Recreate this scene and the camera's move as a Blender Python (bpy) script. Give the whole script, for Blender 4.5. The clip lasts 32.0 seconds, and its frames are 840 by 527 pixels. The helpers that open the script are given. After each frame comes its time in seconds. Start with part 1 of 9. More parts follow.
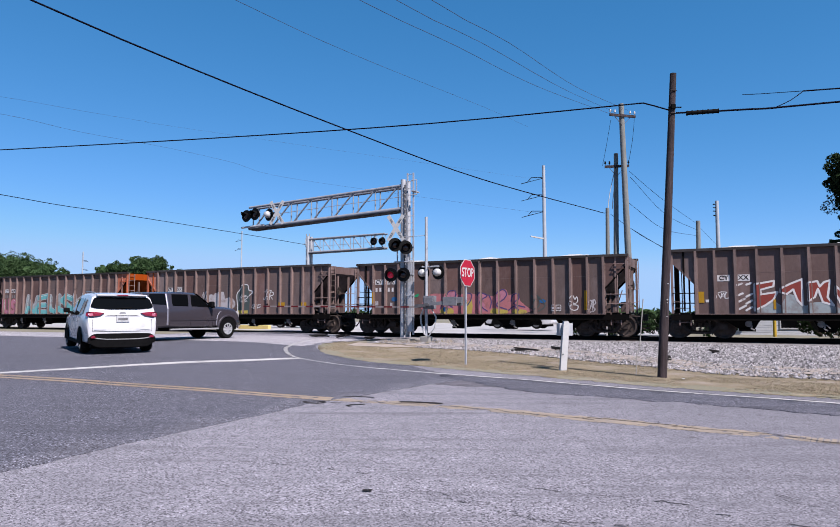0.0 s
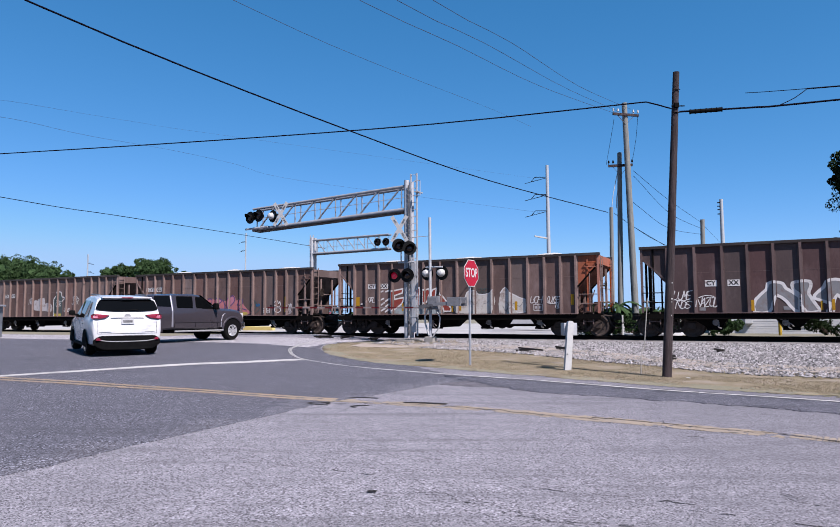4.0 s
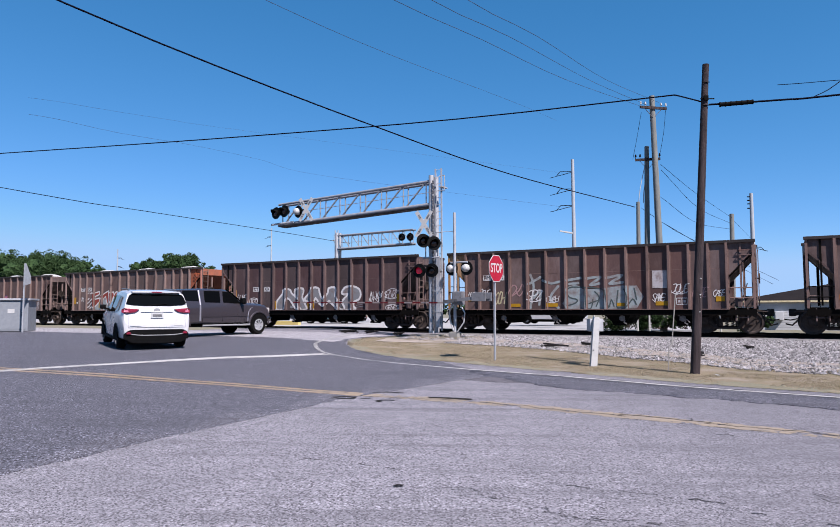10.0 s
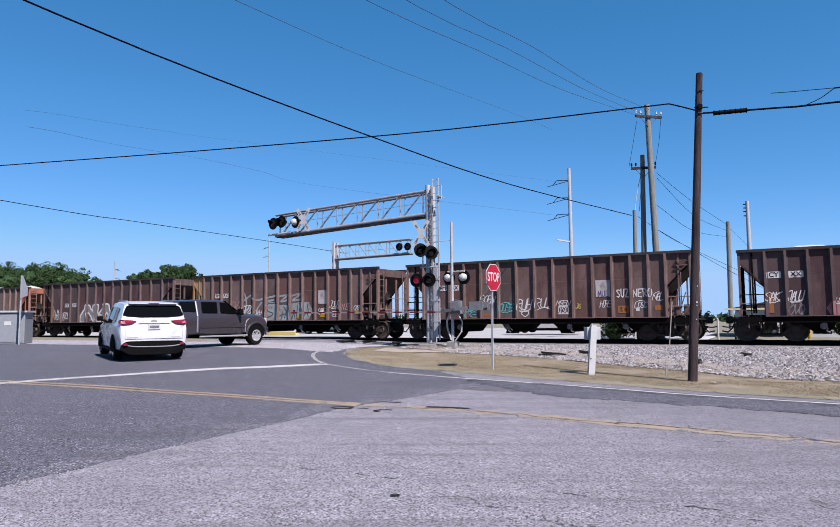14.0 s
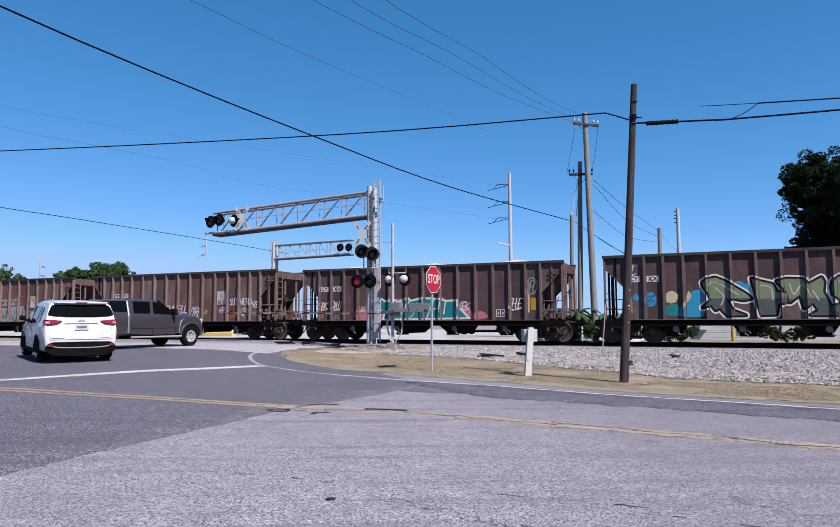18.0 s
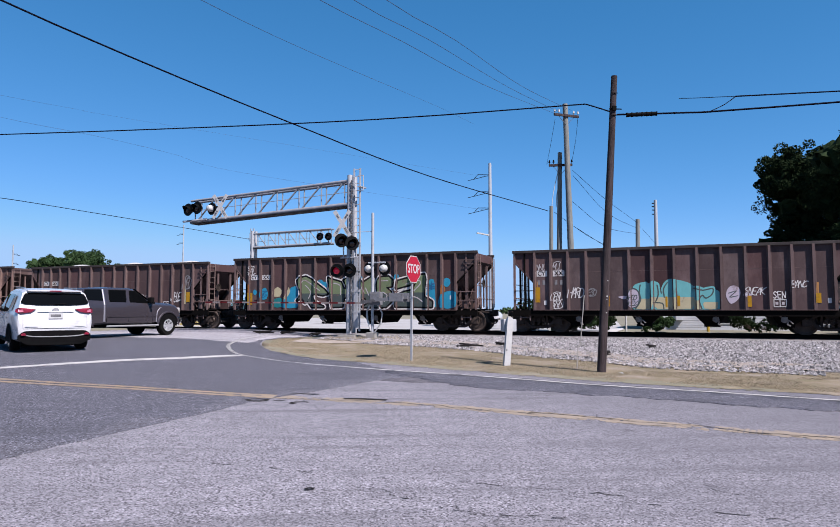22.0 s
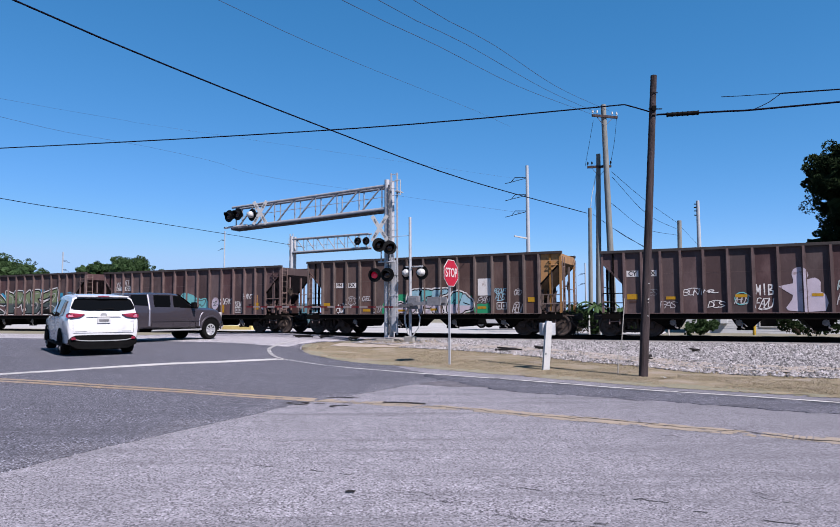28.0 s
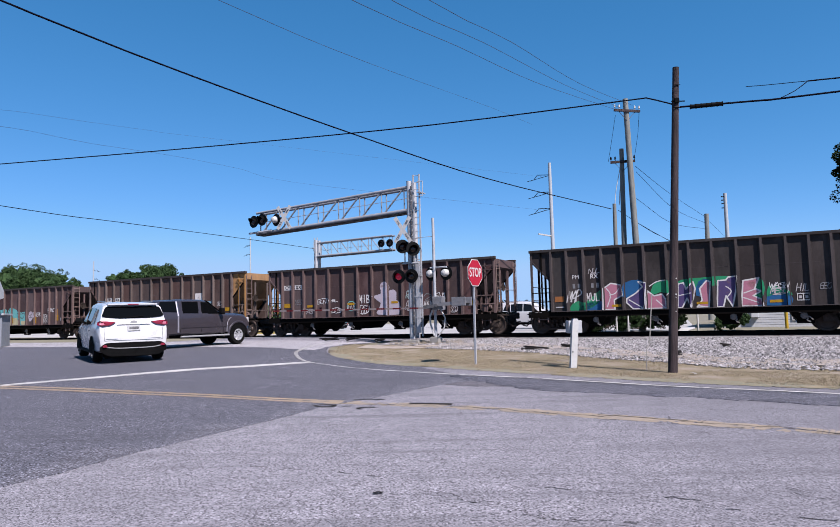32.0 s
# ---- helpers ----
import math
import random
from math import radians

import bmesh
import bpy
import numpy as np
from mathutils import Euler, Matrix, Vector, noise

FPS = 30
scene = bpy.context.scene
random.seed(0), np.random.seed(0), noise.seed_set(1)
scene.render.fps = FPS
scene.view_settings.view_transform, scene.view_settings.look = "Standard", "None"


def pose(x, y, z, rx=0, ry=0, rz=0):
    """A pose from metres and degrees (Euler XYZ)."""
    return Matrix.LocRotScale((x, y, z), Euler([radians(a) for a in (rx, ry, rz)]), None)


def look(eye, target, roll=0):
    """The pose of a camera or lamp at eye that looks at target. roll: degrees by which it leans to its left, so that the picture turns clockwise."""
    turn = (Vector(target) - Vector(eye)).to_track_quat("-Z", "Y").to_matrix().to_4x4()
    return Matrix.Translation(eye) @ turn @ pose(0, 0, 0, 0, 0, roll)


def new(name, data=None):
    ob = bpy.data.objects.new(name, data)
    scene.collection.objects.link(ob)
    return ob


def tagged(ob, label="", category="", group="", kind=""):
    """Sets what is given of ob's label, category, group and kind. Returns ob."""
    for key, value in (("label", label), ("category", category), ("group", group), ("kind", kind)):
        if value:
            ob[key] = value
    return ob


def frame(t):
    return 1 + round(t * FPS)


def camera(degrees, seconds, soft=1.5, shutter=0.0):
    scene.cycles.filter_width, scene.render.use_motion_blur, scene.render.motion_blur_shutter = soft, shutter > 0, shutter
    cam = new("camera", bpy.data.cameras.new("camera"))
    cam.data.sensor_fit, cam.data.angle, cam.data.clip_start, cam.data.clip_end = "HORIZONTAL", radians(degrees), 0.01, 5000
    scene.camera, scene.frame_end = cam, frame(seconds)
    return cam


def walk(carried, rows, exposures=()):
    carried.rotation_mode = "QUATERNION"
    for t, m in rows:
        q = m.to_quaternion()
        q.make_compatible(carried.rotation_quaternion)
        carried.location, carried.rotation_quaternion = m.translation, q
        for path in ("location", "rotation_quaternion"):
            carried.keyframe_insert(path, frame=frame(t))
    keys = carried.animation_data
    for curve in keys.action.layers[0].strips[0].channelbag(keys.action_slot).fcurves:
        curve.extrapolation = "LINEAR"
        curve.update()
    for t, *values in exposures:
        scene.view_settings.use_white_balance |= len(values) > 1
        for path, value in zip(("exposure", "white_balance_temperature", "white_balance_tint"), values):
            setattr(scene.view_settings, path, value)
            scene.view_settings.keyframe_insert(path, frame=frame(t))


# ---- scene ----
cam = camera(65.03, 32.0, soft=0.6)
PATH = [
    (0.0, pose(-0.011, 0.020, 1.440, 94.370, -0.000, -0.000)),
    (0.5, pose(-0.030, 0.020, 1.444, 93.838, -0.330, -0.301)),
    (1.0, pose(-0.029, 0.023, 1.443, 93.515, 0.025, -0.104)),
    (1.5, pose(-0.017, 0.020, 1.442, 93.710, 0.390, 0.006)),
    (2.0, pose(-0.006, 0.021, 1.451, 94.048, 0.514, 0.590)),
    (2.5, pose(-0.002, 0.013, 1.446, 94.689, 0.571, 0.898)),
    (4.5, pose(-0.005, 0.019, 1.443, 94.359, -0.010, -0.351)),
    (5.0, pose(-0.002, 0.030, 1.450, 94.401, -0.032, -1.952)),
    (5.5, pose(-0.010, 0.018, 1.442, 95.175, -0.327, -2.471)),
    (6.0, pose(-0.014, 0.019, 1.436, 95.272, -0.276, -3.001)),
    (6.5, pose(-0.019, 0.031, 1.440, 95.138, -0.373, -3.352)),
    (7.0, pose(-0.022, 0.036, 1.441, 94.689, -0.419, -2.988)),
    (7.5, pose(-0.027, 0.033, 1.437, 94.222, -0.026, -1.784)),
    (8.0, pose(-0.026, 0.029, 1.447, 93.869, 0.506, 0.275)),
    (8.5, pose(-0.018, 0.010, 1.444, 94.194, 0.480, 1.470)),
    (9.0, pose(-0.013, 0.014, 1.450, 93.879, 0.000, 1.780)),
    (9.5, pose(-0.026, 0.001, 1.446, 94.273, -0.315, 1.519)),
    (10.0, pose(-0.024, 0.003, 1.449, 93.984, 0.142, 2.457)),
    (10.5, pose(-0.020, -0.002, 1.451, 94.624, 0.223, 2.550)),
    (11.0, pose(-0.015, -0.009, 1.447, 95.128, 0.191, 2.954)),
    (11.5, pose(-0.014, -0.016, 1.448, 95.251, 0.398, 3.056)),
    (12.0, pose(-0.014, -0.025, 1.447, 95.461, 0.713, 2.280)),
    (12.5, pose(-0.016, -0.019, 1.452, 95.387, 0.655, 1.862)),
    (13.0, pose(-0.004, -0.010, 1.451, 95.888, 0.674, 2.141)),
    (13.5, pose(-0.004, -0.017, 1.445, 95.137, 0.590, 2.394)),
    (15.5, pose(-0.004, -0.009, 1.440, 94.554, -0.613, -0.970)),
    (16.0, pose(-0.011, 0.003, 1.448, 94.285, -0.695, -3.005)),
    (16.5, pose(0.001, -0.001, 1.450, 93.760, -0.582, -3.070)),
    (17.0, pose(0.002, -0.006, 1.447, 93.969, -0.593, -4.013)),
    (17.5, pose(0.010, -0.018, 1.457, 94.656, -0.148, -2.729)),
    (18.0, pose(0.016, -0.019, 1.453, 94.895, 0.212, -2.848)),
    (18.5, pose(0.014, -0.017, 1.451, 94.588, 0.134, -3.160)),
    (19.0, pose(0.019, -0.002, 1.453, 94.101, 0.267, -3.696)),
    (19.5, pose(0.021, -0.002, 1.454, 94.445, 0.437, -3.911)),
    (20.0, pose(0.021, 0.013, 1.461, 94.155, 0.649, -4.046)),
    (20.5, pose(0.024, 0.013, 1.456, 94.174, 0.450, -4.076)),
    (21.0, pose(0.022, 0.011, 1.457, 94.052, 0.286, -4.411)),
    (21.5, pose(0.016, 0.004, 1.456, 93.902, 0.162, -4.598)),
    (22.0, pose(0.014, 0.003, 1.456, 93.991, 0.031, -4.613)),
    (22.5, pose(0.013, 0.001, 1.450, 94.102, -0.148, -4.541)),
    (23.0, pose(0.016, 0.004, 1.452, 94.138, -0.167, -4.347)),
    (23.5, pose(0.014, 0.018, 1.455, 94.021, -0.293, -4.549)),
    (24.0, pose(0.012, 0.005, 1.452, 93.928, -0.290, -3.684)),
    (24.5, pose(0.019, 0.002, 1.451, 93.830, 0.209, -2.986)),
    (25.0, pose(0.017, 0.002, 1.456, 94.076, -0.066, -2.455)),
    (25.5, pose(0.011, -0.004, 1.452, 94.100, -0.061, -2.040)),
    (27.5, pose(0.006, -0.009, 1.459, 94.156, 0.116, -1.541)),
    (28.0, pose(0.005, -0.018, 1.456, 94.334, 0.210, -1.355)),
    (28.5, pose(0.006, -0.032, 1.459, 94.672, 0.356, -0.287)),
    (29.0, pose(0.011, -0.036, 1.457, 94.941, 0.701, 0.244)),
    (29.5, pose(0.008, -0.040, 1.455, 95.343, 0.720, 0.144)),
    (30.0, pose(0.005, -0.040, 1.456, 95.449, 0.853, 0.210)),
    (30.5, pose(0.016, -0.035, 1.459, 95.164, 0.926, 0.437)),
    (31.0, pose(0.018, -0.025, 1.454, 94.925, 1.084, 0.475)),
    (31.5, pose(0.022, -0.018, 1.452, 94.853, 1.130, 0.675)),
    (32.0, pose(0.024, -0.012, 1.453, 94.442, 1.486, 0.861)),
]
walk(cam, PATH, [(0.0, 1.12, 6350, 19), (32.0, 1.12, 6350, 19)])

# ---- daylight ----
SUN_AZ, SUN_EL = radians(142), radians(50)
SUN_DIR = Vector((math.sin(SUN_AZ) * math.cos(SUN_EL), math.cos(SUN_AZ) * math.cos(SUN_EL), math.sin(SUN_EL)))
world = bpy.data.worlds.new("world")
scene.world = world
world.use_nodes = True
wn = world.node_tree
sky = wn.nodes.new("ShaderNodeTexSky")
sky.sky_type, sky.sun_disc = "NISHITA", False
sky.sun_elevation, sky.sun_rotation = SUN_EL, SUN_AZ
sky.air_density, sky.dust_density, sky.ozone_density = 0.65, 0.0, 3.5
deep = wn.nodes.new("ShaderNodeHueSaturation")
deep.inputs["Saturation"].default_value = 1.06
tint = wn.nodes.new("ShaderNodeMix")
tint.data_type, tint.blend_type = "RGBA", "MULTIPLY"
tint.inputs[0].default_value, tint.inputs[7].default_value = 1.0, (0.81, 0.99, 1.10, 1)
wn.links.new(sky.outputs[0], tint.inputs[6])
wn.links.new(tint.outputs[2], deep.inputs["Color"])
# clear dry air: the blue deepens evenly from the horizon upwards, with no white haze at its foot
rgb, whole = wn.nodes.new("ShaderNodeSeparateColor"), wn.nodes.new("ShaderNodeCombineColor")
wn.links.new(deep.outputs[0], rgb.inputs[0])
for i, (gain, power) in enumerate(((0.84, 1.22), (1.39, 0.74), (1.64, 0.73))):
    po, ga = wn.nodes.new("ShaderNodeMath"), wn.nodes.new("ShaderNodeMath")
    po.operation, ga.operation = "POWER", "MULTIPLY"
    po.inputs[1].default_value, ga.inputs[1].default_value = power, gain
    wn.links.new(rgb.outputs[i], po.inputs[0])
    wn.links.new(po.outputs[0], ga.inputs[0])
    cap = wn.nodes.new("ShaderNodeMath")
    cap.operation, cap.inputs[1].default_value, cap.inputs[2].default_value = "SMOOTH_MIN", (2.75, 4.5, 6.7)[i], 0.8
    wn.links.new(ga.outputs[0], cap.inputs[0])
    wn.links.new(cap.outputs[0], whole.inputs[i])
wn.links.new(whole.outputs[0], wn.nodes["Background"].inputs[0])
wn.nodes["Background"].inputs[1].default_value = 0.0635
sun = new("sun", bpy.data.lights.new("sun", "SUN"))
sun.data.energy, sun.data.angle, sun.data.color = 5.0, radians(0.53), (1.0, 0.95, 0.88)
sun.matrix_world = look(SUN_DIR * 50, (0, 0, 0))


# ---- materials ----
def mat(name, col, col2=None, rough=0.7, metal=0.0, scale=6.0, fine=60.0, bump=0.2, dirt=None, dirt_amount=0.4,
        dirt_scale=1.2, per_piece=0.0, tone=0.0, stretch=(1, 1, 1), spec=0.12, glow=0.0, coat=0.0, dist=0.01):
    """A surface with grain at two scales, stains and fine relief, in object space."""
    m = bpy.data.materials.new(name)
    m.use_nodes = True
    nt = m.node_tree
    b = nt.nodes["Principled BSDF"]
    tc = nt.nodes.new("ShaderNodeTexCoord")
    mp = nt.nodes.new("ShaderNodeMapping")
    mp.inputs["Scale"].default_value = stretch
    nt.links.new(tc.outputs["Object"], mp.inputs[0])
    vec = mp.outputs[0]
    if per_piece:
        who, add = nt.nodes.new("ShaderNodeObjectInfo"), nt.nodes.new("ShaderNodeVectorMath")
        far = nt.nodes.new("ShaderNodeMath")
        far.operation, far.inputs[1].default_value = "MULTIPLY", 60.0
        nt.links.new(who.outputs["Random"], far.inputs[0])
        nt.links.new(vec, add.inputs[0])
        nt.links.new(far.outputs[0], add.inputs[1])
        vec = add.outputs[0]

    def noise_node(s, detail=6.0, rgh=0.6):
        n = nt.nodes.new("ShaderNodeTexNoise")
        n.inputs["Scale"].default_value, n.inputs["Detail"].default_value, n.inputs["Roughness"].default_value = s, detail, rgh
        nt.links.new(vec, n.inputs["Vector"])
        return n.outputs["Fac"]

    def mixed(fac, a, c):
        x = nt.nodes.new("ShaderNodeMix")
        x.data_type = "RGBA"
        for sock, v in ((x.inputs[0], fac), (x.inputs[6], a), (x.inputs[7], c)):
            if isinstance(v, (tuple, list)):
                sock.default_value = (*v[:3], 1)
            elif isinstance(v, float):
                sock.default_value = v
            else:
                nt.links.new(v, sock)
        return x.outputs[2]

    def ramp(v, lo, hi):
        r = nt.nodes.new("ShaderNodeMapRange")
        r.inputs[1].default_value, r.inputs[2].default_value = lo, hi
        nt.links.new(v, r.inputs[0])
        return r.outputs[0]

    col2 = col2 or tuple(c * 0.7 for c in col)
    big = noise_node(scale)
    small = noise_node(fine, 3.0)
    c = mixed(ramp(big, 0.32, 0.68), col, col2)
    c = mixed(ramp(small, 0.25, 0.75), c, tuple(x * 0.6 for x in col2))
    c2 = mixed(0.65, c, mixed(ramp(big, 0.32, 0.68), col, col2))
    if dirt:
        c2 = mixed(ramp(noise_node(dirt_scale, 8.0, 0.68), 0.62 - 0.25 * dirt_amount, 0.72), c2, dirt)
    if per_piece:
        oi = nt.nodes.new("ShaderNodeObjectInfo")
        hs = nt.nodes.new("ShaderNodeHueSaturation")
        mr = nt.nodes.new("ShaderNodeMapRange")
        mr.inputs[3].default_value, mr.inputs[4].default_value = 1 - per_piece, 1 + per_piece
        nt.links.new(oi.outputs["Random"], mr.inputs[0])
        nt.links.new(mr.outputs[0], hs.inputs["Value"])
        if tone:
            mul, fr, sat = nt.nodes.new("ShaderNodeMath"), nt.nodes.new("ShaderNodeMath"), nt.nodes.new("ShaderNodeMapRange")
            mul.operation, fr.operation, mul.inputs[1].default_value = "MULTIPLY", "FRACT", 17.31
            sat.inputs[3].default_value, sat.inputs[4].default_value = 1 - tone, 1 + 0.5 * tone
            nt.links.new(oi.outputs["Random"], mul.inputs[0])
            nt.links.new(mul.outputs[0], fr.inputs[0])
            nt.links.new(fr.outputs[0], sat.inputs[0])
            nt.links.new(sat.outputs[0], hs.inputs["Saturation"])
        nt.links.new(c2, hs.inputs["Color"])
        c2 = hs.outputs[0]
    nt.links.new(c2, b.inputs["Base Color"])
    rr = nt.nodes.new("ShaderNodeMapRange")
    rr.inputs[3].default_value, rr.inputs[4].default_value = max(0.02, rough - 0.12), min(1, rough + 0.12)
    nt.links.new(big, rr.inputs[0])
    nt.links.new(rr.outputs[0], b.inputs["Roughness"])
    b.inputs["Metallic"].default_value = metal
    b.inputs["Specular IOR Level"].default_value = spec
    b.inputs["Coat Weight"].default_value = coat
    if glow:
        b.inputs["Emission Color"].default_value = (*col, 1)
        b.inputs["Emission Strength"].default_value = glow
    if bump:
        bp = nt.nodes.new("ShaderNodeBump")
        bp.inputs["Strength"].default_value, bp.inputs["Distance"].default_value = bump, dist
        nt.links.new(small, bp.inputs["Height"])
        nt.links.new(bp.outputs[0], b.inputs["Normal"])
    return m


def glass(name, tint=(0.012, 0.014, 0.017), rough=0.03, spec=0.14):
    """Dark tinted vehicle glass: it mirrors the sky and lets little through."""
    m = bpy.data.materials.new(name)
    m.use_nodes = True
    b = m.node_tree.nodes["Principled BSDF"]
    b.inputs["Base Color"].default_value = (*tint, 1)
    b.inputs["Roughness"].default_value = rough
    b.inputs["IOR"].default_value = 1.5
    b.inputs["Specular IOR Level"].default_value = spec
    return m


def asphalt(name, stone_hi, stone_lo, binder, stain, stain_amt, lane_angle=32, speck=1.35, darken_x=0.0):
    """Rolled aggregate: single stones in a dark binder, worn in lanes, with stains."""
    m = bpy.data.materials.new(name)
    m.use_nodes = True
    nt = m.node_tree
    b = nt.nodes["Principled BSDF"]
    tc = nt.nodes.new("ShaderNodeTexCoord")

    def tex(kind, s, **kw):
        n = nt.nodes.new(kind)
        n.inputs["Scale"].default_value = s
        for k, v in kw.items():
            n.inputs[k].default_value = v
        nt.links.new(tc.outputs["Object"], n.inputs["Vector"])
        return n

    def mr(v, lo, hi, a=0.0, c=1.0):
        r = nt.nodes.new("ShaderNodeMapRange")
        for i, x in enumerate((lo, hi, a, c)):
            r.inputs[i + 1].default_value = x
        nt.links.new(v, r.inputs[0])
        return r.outputs[0]

    def mixc(f, a, c, mode="MIX"):
        x = nt.nodes.new("ShaderNodeMix")
        x.data_type, x.blend_type = "RGBA", mode
        for sock, v in ((x.inputs[0], f), (x.inputs[6], a), (x.inputs[7], c)):
            if isinstance(v, tuple):
                sock.default_value = (*v, 1)
            elif isinstance(v, float):
                sock.default_value = v
            else:
                nt.links.new(v, sock)
        return x.outputs[2]
    vor = tex("ShaderNodeTexVoronoi", 72.0)
    sep = nt.nodes.new("ShaderNodeSeparateColor")
    nt.links.new(vor.outputs["Color"], sep.inputs[0])
    col = mixc(sep.outputs[0], stone_lo, stone_hi)
    col = mixc(mr(sep.outputs[1], 0.66, 0.80), col, binder)
    col = mixc(mr(sep.outputs[2], 0.90, 0.96), col, tuple(min(1.0, c * speck) for c in stone_hi))
    mid = tex("ShaderNodeTexNoise", 52.0, Detail=5.0, Roughness=0.85)
    col = mixc(mr(mid.outputs["Fac"], 0.50, 0.66, 0.0, 0.65), col, binder)
    col = mixc(mr(mid.outputs["Fac"], 0.46, 0.34, 0.0, 0.6), col, tuple(min(1.0, c * 1.25) for c in stone_hi))
    big = tex("ShaderNodeTexNoise", 0.45, Detail=7.0, Roughness=0.65)
    col = mixc(mr(big.outputs["Fac"], 0.50, 0.78, 0.0, stain_amt), col, stain)
    patchy = tex("ShaderNodeTexNoise", 2.6, Detail=5.0, Roughness=0.6)
    col = mixc(mr(patchy.outputs["Fac"], 0.35, 0.7, 0.0, 0.35), col, stain)
    # rubbed-in tyre tracks run along the lanes
    lane = nt.nodes.new("ShaderNodeMapping")
    lane.inputs["Rotation"].default_value, lane.inputs["Scale"].default_value = (0, 0, radians(lane_angle)), (0.22, 2.4, 1)
    nt.links.new(tc.outputs["Object"], lane.inputs[0])
    track = nt.nodes.new("ShaderNodeTexNoise")
    track.inputs["Scale"].default_value, track.inputs["Detail"].default_value, track.inputs["Roughness"].default_value = 1.0, 6.0, 0.62
    nt.links.new(lane.outputs[0], track.inputs["Vector"])
    col = mixc(mr(track.outputs["Fac"], 0.50, 0.70, 0.0, 0.55), col, tuple(c * 0.72 for c in stain))
    # blend towards the stain colour with rising x, the edge wobbled by noise
    if darken_x:
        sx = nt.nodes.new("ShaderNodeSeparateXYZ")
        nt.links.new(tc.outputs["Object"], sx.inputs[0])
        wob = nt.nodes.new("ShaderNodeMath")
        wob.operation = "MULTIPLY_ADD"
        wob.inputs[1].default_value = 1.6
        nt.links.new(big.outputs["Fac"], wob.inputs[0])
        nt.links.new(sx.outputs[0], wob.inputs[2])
        col = mixc(mr(wob.outputs[0], 1.2, 6.5, 0.0, darken_x), col, stain)
    nt.links.new(col, b.inputs["Base Color"])
    b.inputs["Roughness"].default_value = 0.9
    b.inputs["Specular IOR Level"].default_value = 0.12
    bp = nt.nodes.new("ShaderNodeBump")
    bp.inputs["Strength"].default_value, bp.inputs["Distance"].default_value = 0.7, 0.006
    nt.links.new(sep.outputs[0], bp.inputs["Height"])
    nt.links.new(bp.outputs[0], b.inputs["Normal"])
    return m


ASPHALT_OLD = asphalt("asphalt_old", (0.259, 0.249, 0.283), (0.140, 0.1345, 0.1530), (0.0440, 0.0425, 0.0495), (0.0935, 0.0905, 0.1045), 0.55, darken_x=0.55)
ASPHALT_PALE = asphalt("asphalt_bleached", (0.335, 0.322, 0.350), (0.206, 0.197, 0.214), (0.095, 0.0915, 0.102), (0.168, 0.162, 0.177), 0.4)
ASPHALT_MID = asphalt("asphalt_worn_patch", (0.150, 0.143, 0.165), (0.068, 0.065, 0.076), (0.021, 0.0203, 0.0243), (0.051, 0.049, 0.057), 0.7)
ASPHALT_NEW = asphalt("asphalt_new", (0.119, 0.119, 0.146), (0.0475, 0.0478, 0.0603), (0.0062, 0.0063, 0.0083), (0.0640, 0.0636, 0.0772), 0.5, 8, 2.6)
DRY_GRASS = mat("dry_grass_soil", (0.198, 0.160, 0.114), (0.124, 0.107, 0.068), 0.95, scale=1.1, fine=26, bump=1.0, dirt=(0.215, 0.182, 0.156), dirt_amount=0.6, dirt_scale=0.9, dist=0.03)
GRAVEL = mat("gravel_bed", (0.2107, 0.1975, 0.2050), (0.1405, 0.1320, 0.1370), 0.95, scale=3, fine=22, bump=1.0, dirt=(0.07524, 0.07026, 0.06524), dirt_amount=0.3, dirt_scale=0.8, dist=0.04)
SAND = mat("trodden_sand", (0.262, 0.228, 0.208), (0.208, 0.178, 0.152), 0.95, scale=2, fine=35, bump=0.6, dirt=(0.1506, 0.1305, 0.1104), dirt_amount=0.4, dirt_scale=1.5, dist=0.02)
FAR_GROUND = mat("far_ground", (0.1806, 0.1656, 0.1355), (0.1205, 0.1154, 0.08028), 0.95, scale=0.2, fine=8, bump=0.5, dirt=(0.1656, 0.1556, 0.1305), dirt_amount=0.4, dirt_scale=0.1)
WHITE_LINE = mat("white_line_paint", (0.3714, 0.3613, 0.3563), (0.3111, 0.3011, 0.3011), 0.8, scale=2, fine=70, bump=0.3, dirt=(0.1104, 0.1079, 0.1054), dirt_amount=0.5, dirt_scale=3)
EDGE_PAINT = mat("worn_edge_paint", (0.37, 0.36, 0.36), (0.29, 0.285, 0.285), 0.85, scale=3, fine=70, bump=0.3, dirt=(0.1346, 0.1315, 0.1346), dirt_amount=0.5, dirt_scale=2.2)
PEACH_PAINT = mat("faded_yellow_paint", (0.246, 0.201, 0.156), (0.205, 0.174, 0.146), 0.9, scale=2, fine=60, bump=0.3, dirt=(0.155, 0.142, 0.136), dirt_amount=0.5, dirt_scale=4.5)
YELLOW_LINE = mat("yellow_line_paint", (0.3024, 0.2268, 0.1548), (0.2592, 0.198, 0.1404), 0.85, scale=2, fine=70, bump=0.3, dirt=(0.1368, 0.1224, 0.1152), dirt_amount=0.7, dirt_scale=5)
TAR = mat("tar", (0.012, 0.011, 0.011), (0.02, 0.018, 0.018), 0.95, fine=40, spec=0.1)
WOOD_DARK = mat("creosote_wood", (0.064, 0.048, 0.051), (0.017, 0.012, 0.0132), 0.9, scale=2.2, fine=26, bump=1.0, stretch=(7, 7, 0.6), spec=0.2, dist=0.02)
WOOD_GREY = mat("weathered_wood", (0.188, 0.194, 0.186), (0.118, 0.122, 0.119), 0.9, scale=3, fine=30, bump=0.5, stretch=(6, 6, 0.5))
